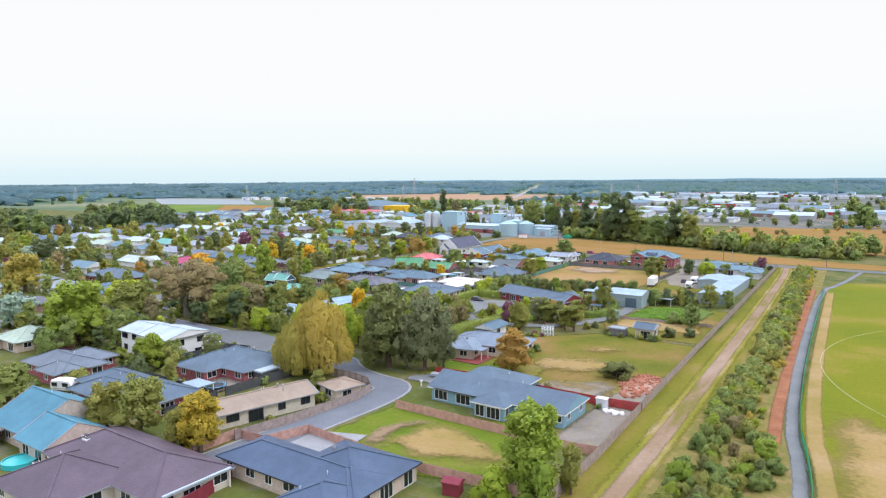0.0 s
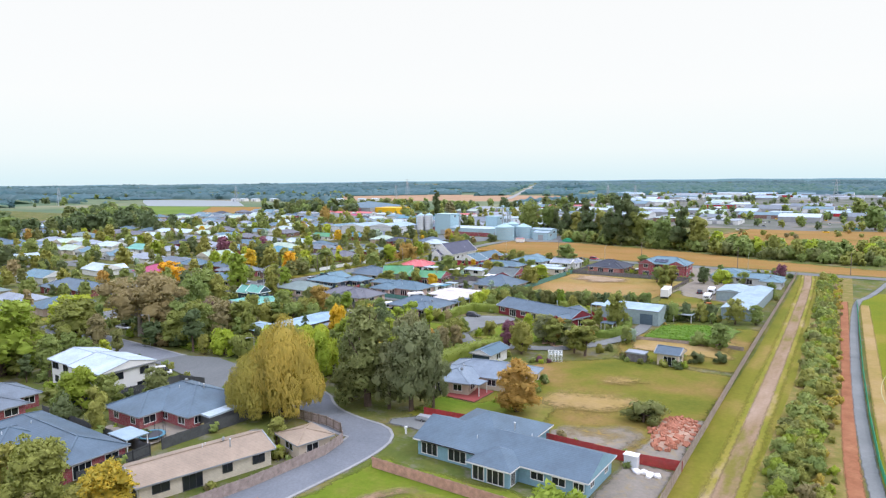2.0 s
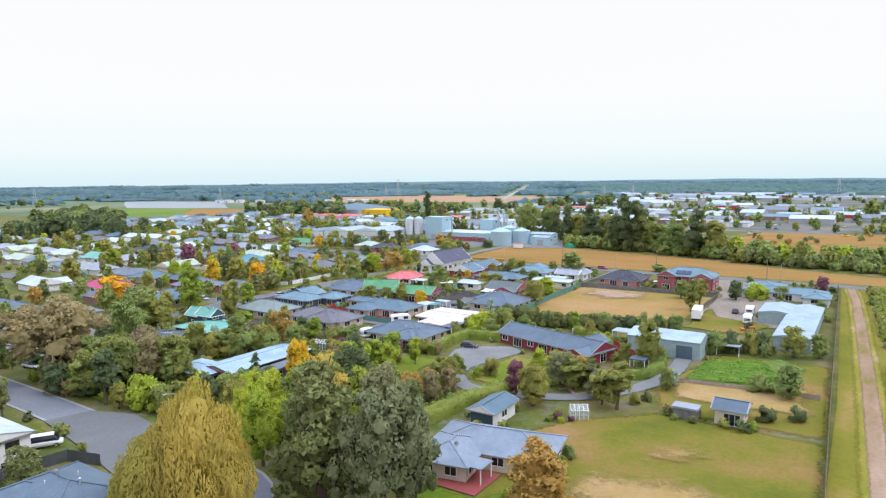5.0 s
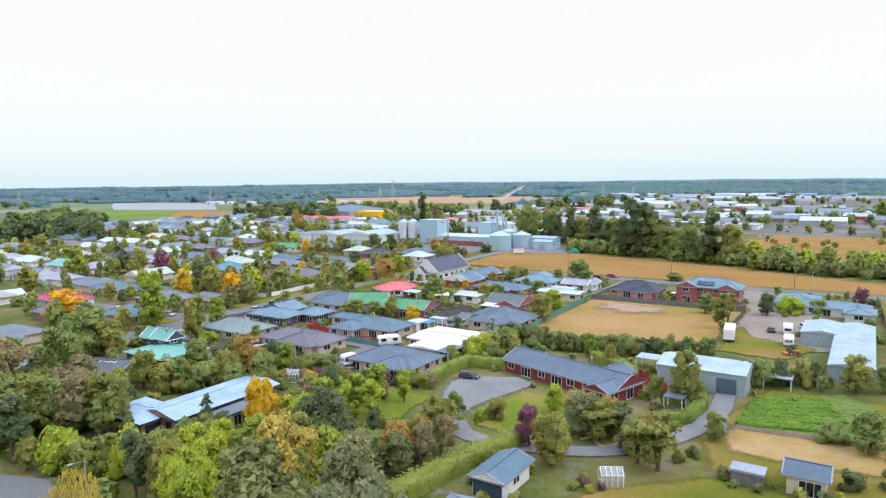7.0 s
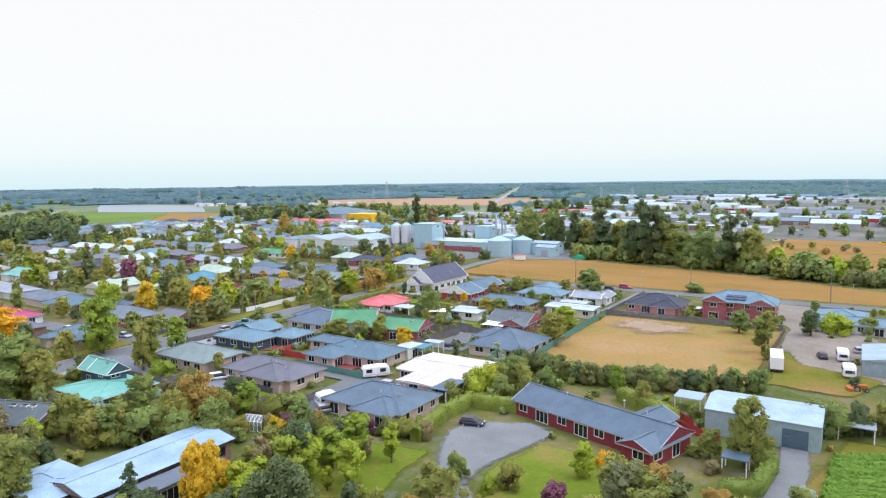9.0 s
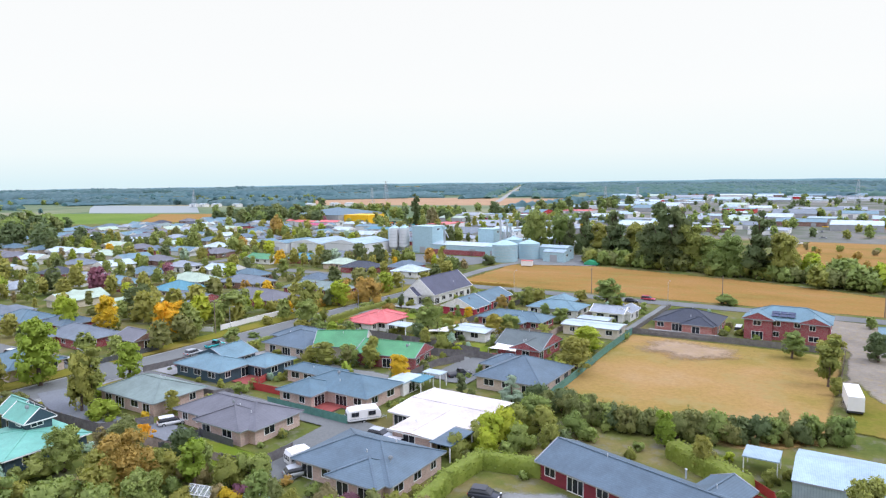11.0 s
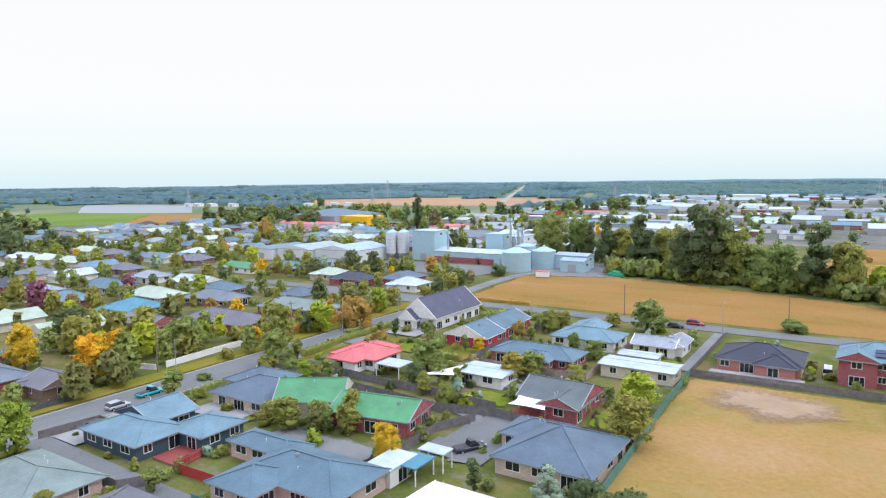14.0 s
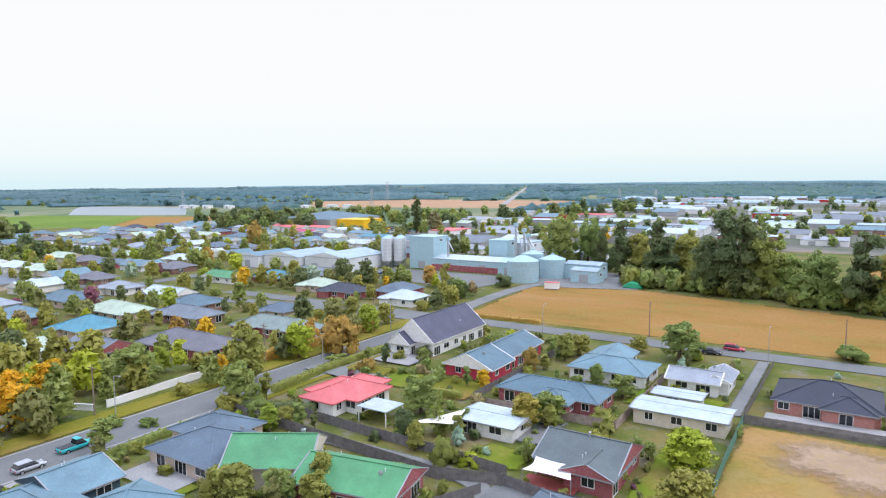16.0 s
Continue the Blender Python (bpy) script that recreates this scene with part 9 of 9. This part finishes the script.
# street lamps and power poles
_s = Shape()
_s.ring(0, 0, 0, 0.09, 7.5, 0.05, 8, 0, True)
_lamp_pole = _s.mesh("pole", "galvanised")
_s = Shape()
_s.beam((0, 0, 7.4), (1.6, 0, 7.7), 0.06, 0.06)
_lamp_arm = _s.mesh("arm", "galvanised")
_s = Shape()
_s.box(1.4, -0.12, 7.62, 2.0, 0.12, 7.76)
_lamp_head = _s.mesh("lamp_head", "wall_grey")
for _x, _y, _r in ((-198.4, 179.4, 180), (-198.4, 262, 180), (-209.8, 224, 0), (-209.8, 300, 0), (-198.2, 140, 180), (-120, 109, 270), (-160, 110.8, 270), (-174, 317, 90), (-121.7, 317, 90), (-60, 317, 90)):
    _t = thing("street_lamp", pose(_x, _y, 0, 0, 0, _r), "grey steel street lamp at the kerb", "street lamp", "street lamps")
    part("pole", _lamp_pole, _t), part("arm", _lamp_arm, _t), part("lamp_head", _lamp_head, _t)
_s = Shape()
_s.ring(0, 0, 0, 0.15, 9.0, 0.1, 8, 0, True)
_pp = _s.mesh("pole", "post_wood")
_s = Shape()
_s.box(-1.1, -0.06, 8.3, 1.1, 0.06, 8.45)
_pa = _s.mesh("cross_arm", "post_wood")
_poles = [(-150 + _i * 42, 328.2) for _i in range(5)] + [(-214.5, 223 + _i * 38) for _i in range(3)]
for _x, _y in _poles:
    _t = thing("power_pole", pose(_x, _y, 0, 0, 0, 90 if _y > 327 else 0), "brown timber power pole", "power pole", "power poles")
    part("pole", _pp, _t), part("cross_arm", _pa, _t)
# round water-trough cover and tarpaulin by the mill field
_t = thing("tarpaulin_heap", pose(-176.1, 400.8, 0), "heap under a green tarpaulin", "heap")
_s = Shape()
loft(_s, [section(-3.2, 0, 1.0, 1.6, 0.3), section(-0.5, 0, 2.6, 2.3, 0.4), section(2.0, 0, 2.2, 2.2, 0.4), section(3.4, 0, 0.8, 1.4, 0.3)])
part("cover", _s.mesh("cover", "green_mesh"), _t)
_t = thing("site_cabin", pose(-200.3, 383.5, 0, 0, 0, 10), "small white and pink site cabin", "cabin")
_s = Shape()
_s.box(-2.5, -1.2, 0.3, 2.5, 1.2, 2.5)
part("cabin", _s.mesh("cabin", "trim_white"), _t)
_s = Shape()
_s.box(-2.6, -1.3, 2.5, 2.6, 1.3, 2.65)
part("roof", _s.mesh("roof", "pink_iron"), _t)
_s = Shape()
_s.box(-2.3, -1.0, 0, 2.3, 1.0, 0.3)
part("skid", _s.mesh("skid", "trim_dark"), _t)

# solar panels on the two-storey brick house
_h2 = [o for o in scene.objects if o.get("label", "").startswith("two-storey red brick")][0]
for _i in range(6):
    _s = Shape()
    _s.box(-0.8, -0.5, 0, 0.8, 0.5, 0.06)
    part("solar_panel", _s.mesh("solar_panel", "solar_glass"), _h2, pose(-2.5 + 1.75 * (_i % 3), -3.4 + 1.15 * (_i // 3), 5.95 + 0.48 * (_i // 3), 24, 0, 0))
# roller door of the big steel shed, garage door of the long house
_h2 = [o for o in scene.objects if o.get("label", "").startswith("big pale green-grey steel shed")][0]
_s = Shape()
_s.box(-1.7, -0.08, 0, 1.7, 0.06, 3.0)
for _z in (0.6, 1.2, 1.8, 2.4):
    _s.box(-1.7, -0.11, _z, 1.7, -0.07, _z + 0.06)
part("roller_door", _s.mesh("roller_door", "slate_grey"), _h2, pose(4.6, -5.23, 0))
_h2 = [o for o in scene.objects if o.get("label", "").startswith("white garage with blue-grey")][0]
_s = Shape()
_s.box(-2.05, -0.06, 0, 2.05, 0.05, 2.25)
for _z in (0.55, 1.1, 1.65):
    _s.box(-2.05, -0.08, _z, 2.05, -0.05, _z + 0.05)
part("garage_door", _s.mesh("garage_door", "navy_boards"), _h2, pose(0, -3.8, 0), "dark navy garage door")
_h2 = [o for o in scene.objects if o.get("label", "").startswith("long dark red house")][0]
flue(_h2, -88.5, 189.5, 4.2)
for _lab, _x, _y, _z in (("pale blue weatherboard", -55, 100.5, 4.3), ("red brick bungalow with slate", -108, 88, 4.2), ("long low cream house", -86, 76, 3.4), ("cream house with bright green", -168, 226, 5.0), ("red brick cottage with dark olive", -135.5, 247, 4.2)):
    flue([o for o in scene.objects if o.get("label", "").startswith(_lab)][0], _x, _y, _z)
# satellite dishes, skylights and roof vents
def dish_mesh():
    s, n = Shape(), 12
    for i in range(n):
        a, b = 2 * math.pi * i / n, 2 * math.pi * (i + 1) / n
        for (r0, d0), (r1, d1) in (((0.42, 0.0), (0.25, -0.09)), ((0.25, -0.09), (0.02, -0.13))):
            s.face([(r * math.cos(g), d, 0.75 + r * math.sin(g)) for r, d, g in ((r0, d0, a), (r0, d0, b), (r1, d1, b), (r1, d1, a))])
    s.beam((0, -0.1, 0.75), (0, 0.38, 0.62), 0.03, 0.03), s.box(-0.05, 0.34, 0.6, 0.05, 0.44, 0.7)
    s.ring(0, -0.16, -0.4, 0.035, 0.75, 0.035, 6, 0, True)
    return s.mesh("satellite_dish", "gutter_grey")


def roof_height(h, x, y):
    """The top of a house's roof over a point of the plan, and that point in the house's own axes."""
    best, at = None, h.matrix_basis.inverted() @ Vector((x, y, 0))
    for o in h.children:
        if o.name.split(".")[0] != "roof":
            continue
        for f in o.data.polygons:
            c = [o.data.vertices[i].co for i in f.vertices]
            if f.normal.z < 0.2:
                continue
            turns = [(q.x - p.x) * (at.y - p.y) - (q.y - p.y) * (at.x - p.x) for p, q in zip(c, c[1:] + c[:1])]
            if min(turns) >= 0:
                z = c[0].z - (f.normal.x * (at.x - c[0].x) + f.normal.y * (at.y - c[0].y)) / f.normal.z
                best = z if best is None else max(best, z)
    return best, at


_dish = dish_mesh()
_s = Shape()
_s.box(-0.55, -0.4, -0.15, 0.55, 0.4, 0.10), _s.box(-0.47, -0.32, 0.10, 0.47, 0.32, 0.13, 1)
_light = _s.mesh("skylight", "trim_white", "window_glass")
_s = Shape()
_s.ring(0, 0, -0.3, 0.07, 0.5, 0.07, 8, 0, True), _s.ring(0, 0, 0.5, 0.12, 0.6, 0.05, 8, 0, True)
_vent = _s.mesh("roof_vent", "wall_pale")
_fr = random.Random(19)
for _h in [o for o in scene.objects if o.get("category") == "house" and o.get("group") != "far bungalows" and -200 < o.location.x < -40 and o.location.y < 312]:
    _rf = [o for o in _h.children if o.name.split(".")[0] == "roof"]
    for _nm, _me, _up in (("satellite_dish", _dish, 0.05), ("roof_vent", _vent, 0.0), ("roof_vent", _vent, 0.0)):
        _b3 = [v.co for v in _fr.choice(_rf).data.vertices]
        _f1, _f2 = _fr.uniform(0.2, 0.8), _fr.uniform(0.25, 0.75)
        _q = _h.matrix_basis @ Vector((min(v.x for v in _b3) * (1 - _f1) + max(v.x for v in _b3) * _f1, min(v.y for v in _b3) * (1 - _f2) + max(v.y for v in _b3) * _f2, 0))
        _z, _at = roof_height(_h, _q.x, _q.y)
        if _z is not None and (_nm == "roof_vent" or _fr.random() < 0.5):
            part(_nm, _me, _h, pose(_at.x, _at.y, _z + _up, 0, 0, _fr.uniform(0, 50)) @ Matrix.Scale(0.75, 4))
for _lab, _spots in (("brown-purple tiled", ((-93.5, 46.0), (-92.2, 45.4), (-90.9, 44.8), (-90.0, 38.0), (-88.8, 37.4))), ("brown house with dark roof", ((-171.0, 141.4), (-169.6, 142.0), (-173.0, 140.6)))):
    _h = [o for o in scene.objects if o.get("label", "").startswith(_lab)][0]
    for _x, _y in _spots:
        _z, _at = roof_height(_h, _x, _y)
        if _z is not None:
            part("skylight", _light, _h, pose(_at.x, _at.y, _z + 0.04))
# low hedge line and stones round the pond lawn
for _i in range(26):
    _s = Shape()
    _k = 0.25 + 0.2 * _hrng.random()
    loft(_s, [section(-_k, 0, 0.18, _k * 0.5, 0.06), section(0, 0, 0.38 * _hrng.uniform(0.7, 1.2), _k * 0.8, 0.1), section(_k, 0, 0.16, _k * 0.5, 0.06)])
    _ob = new("garden_stone", _s.mesh("garden_stone", "rubble_pale"))
    _ob.matrix_basis = pose(-80 + 9.5 * _i / 26, 162.6 + 1.2 * math.sin(_i * 0.5), 0, 0, 0, _i * 53)
    tagged(_ob, "pale rounded garden edging stone", "stone", "edging stones")

# veranda and small things round the near houses
carport(-78.2, 120.2, -72.6, 123.4, 2.35, "pale_blue_grey", "open cottage veranda over the red deck", "veranda")
carport(-72.6, 42.6, -69.6, 52.4, 2.5, "white_iron", "narrow white lean-to beside the bungalow", "lean_to")
wall_line([(-68.6, 41), (-69.4, 47), (-71.2, 53.6)], 1.7, "maroon_boards", "dark red boundary wall beside the bungalow", 0.15)
carport(-108.0, 71.0, -103.0, 74.6, 2.1, "light_steel", "low pale garden shed roof on posts", "garden_shelter")
_t = thing("paddling_pool", pose(-100.3, 40.0, 0), "round turquoise garden pool with raised rim", "pool")
_s = Shape()
_s.ring(0, 0, 0, 2.3, 0.75, 2.3, 24)
_s.ring(0, 0, 0.75, 2.3, 0.75, 2.1, 24)
part("rim", _s.mesh("rim", "teal_paint"), _t)
_s = Shape()
_s.ring(0, 0, 0.62, 2.15, 0.64, 0.02, 24)
part("water", _s.mesh("water", "pool_water"), _t)
car(-134.8, 96.8, 60, "car_white", "white and teal van parked beside the house", "van")
fence([(-83.0, 195.9), (-79, 194.4), (-75.0, 192.6)], 1.5, "fence_red", "dark red timber fence by the shed")
fence([(-82.4, 200.2), (-79.8, 197.6), (-79, 194.6)], 1.3, "fence_red", "dark red timber fence by the shed")
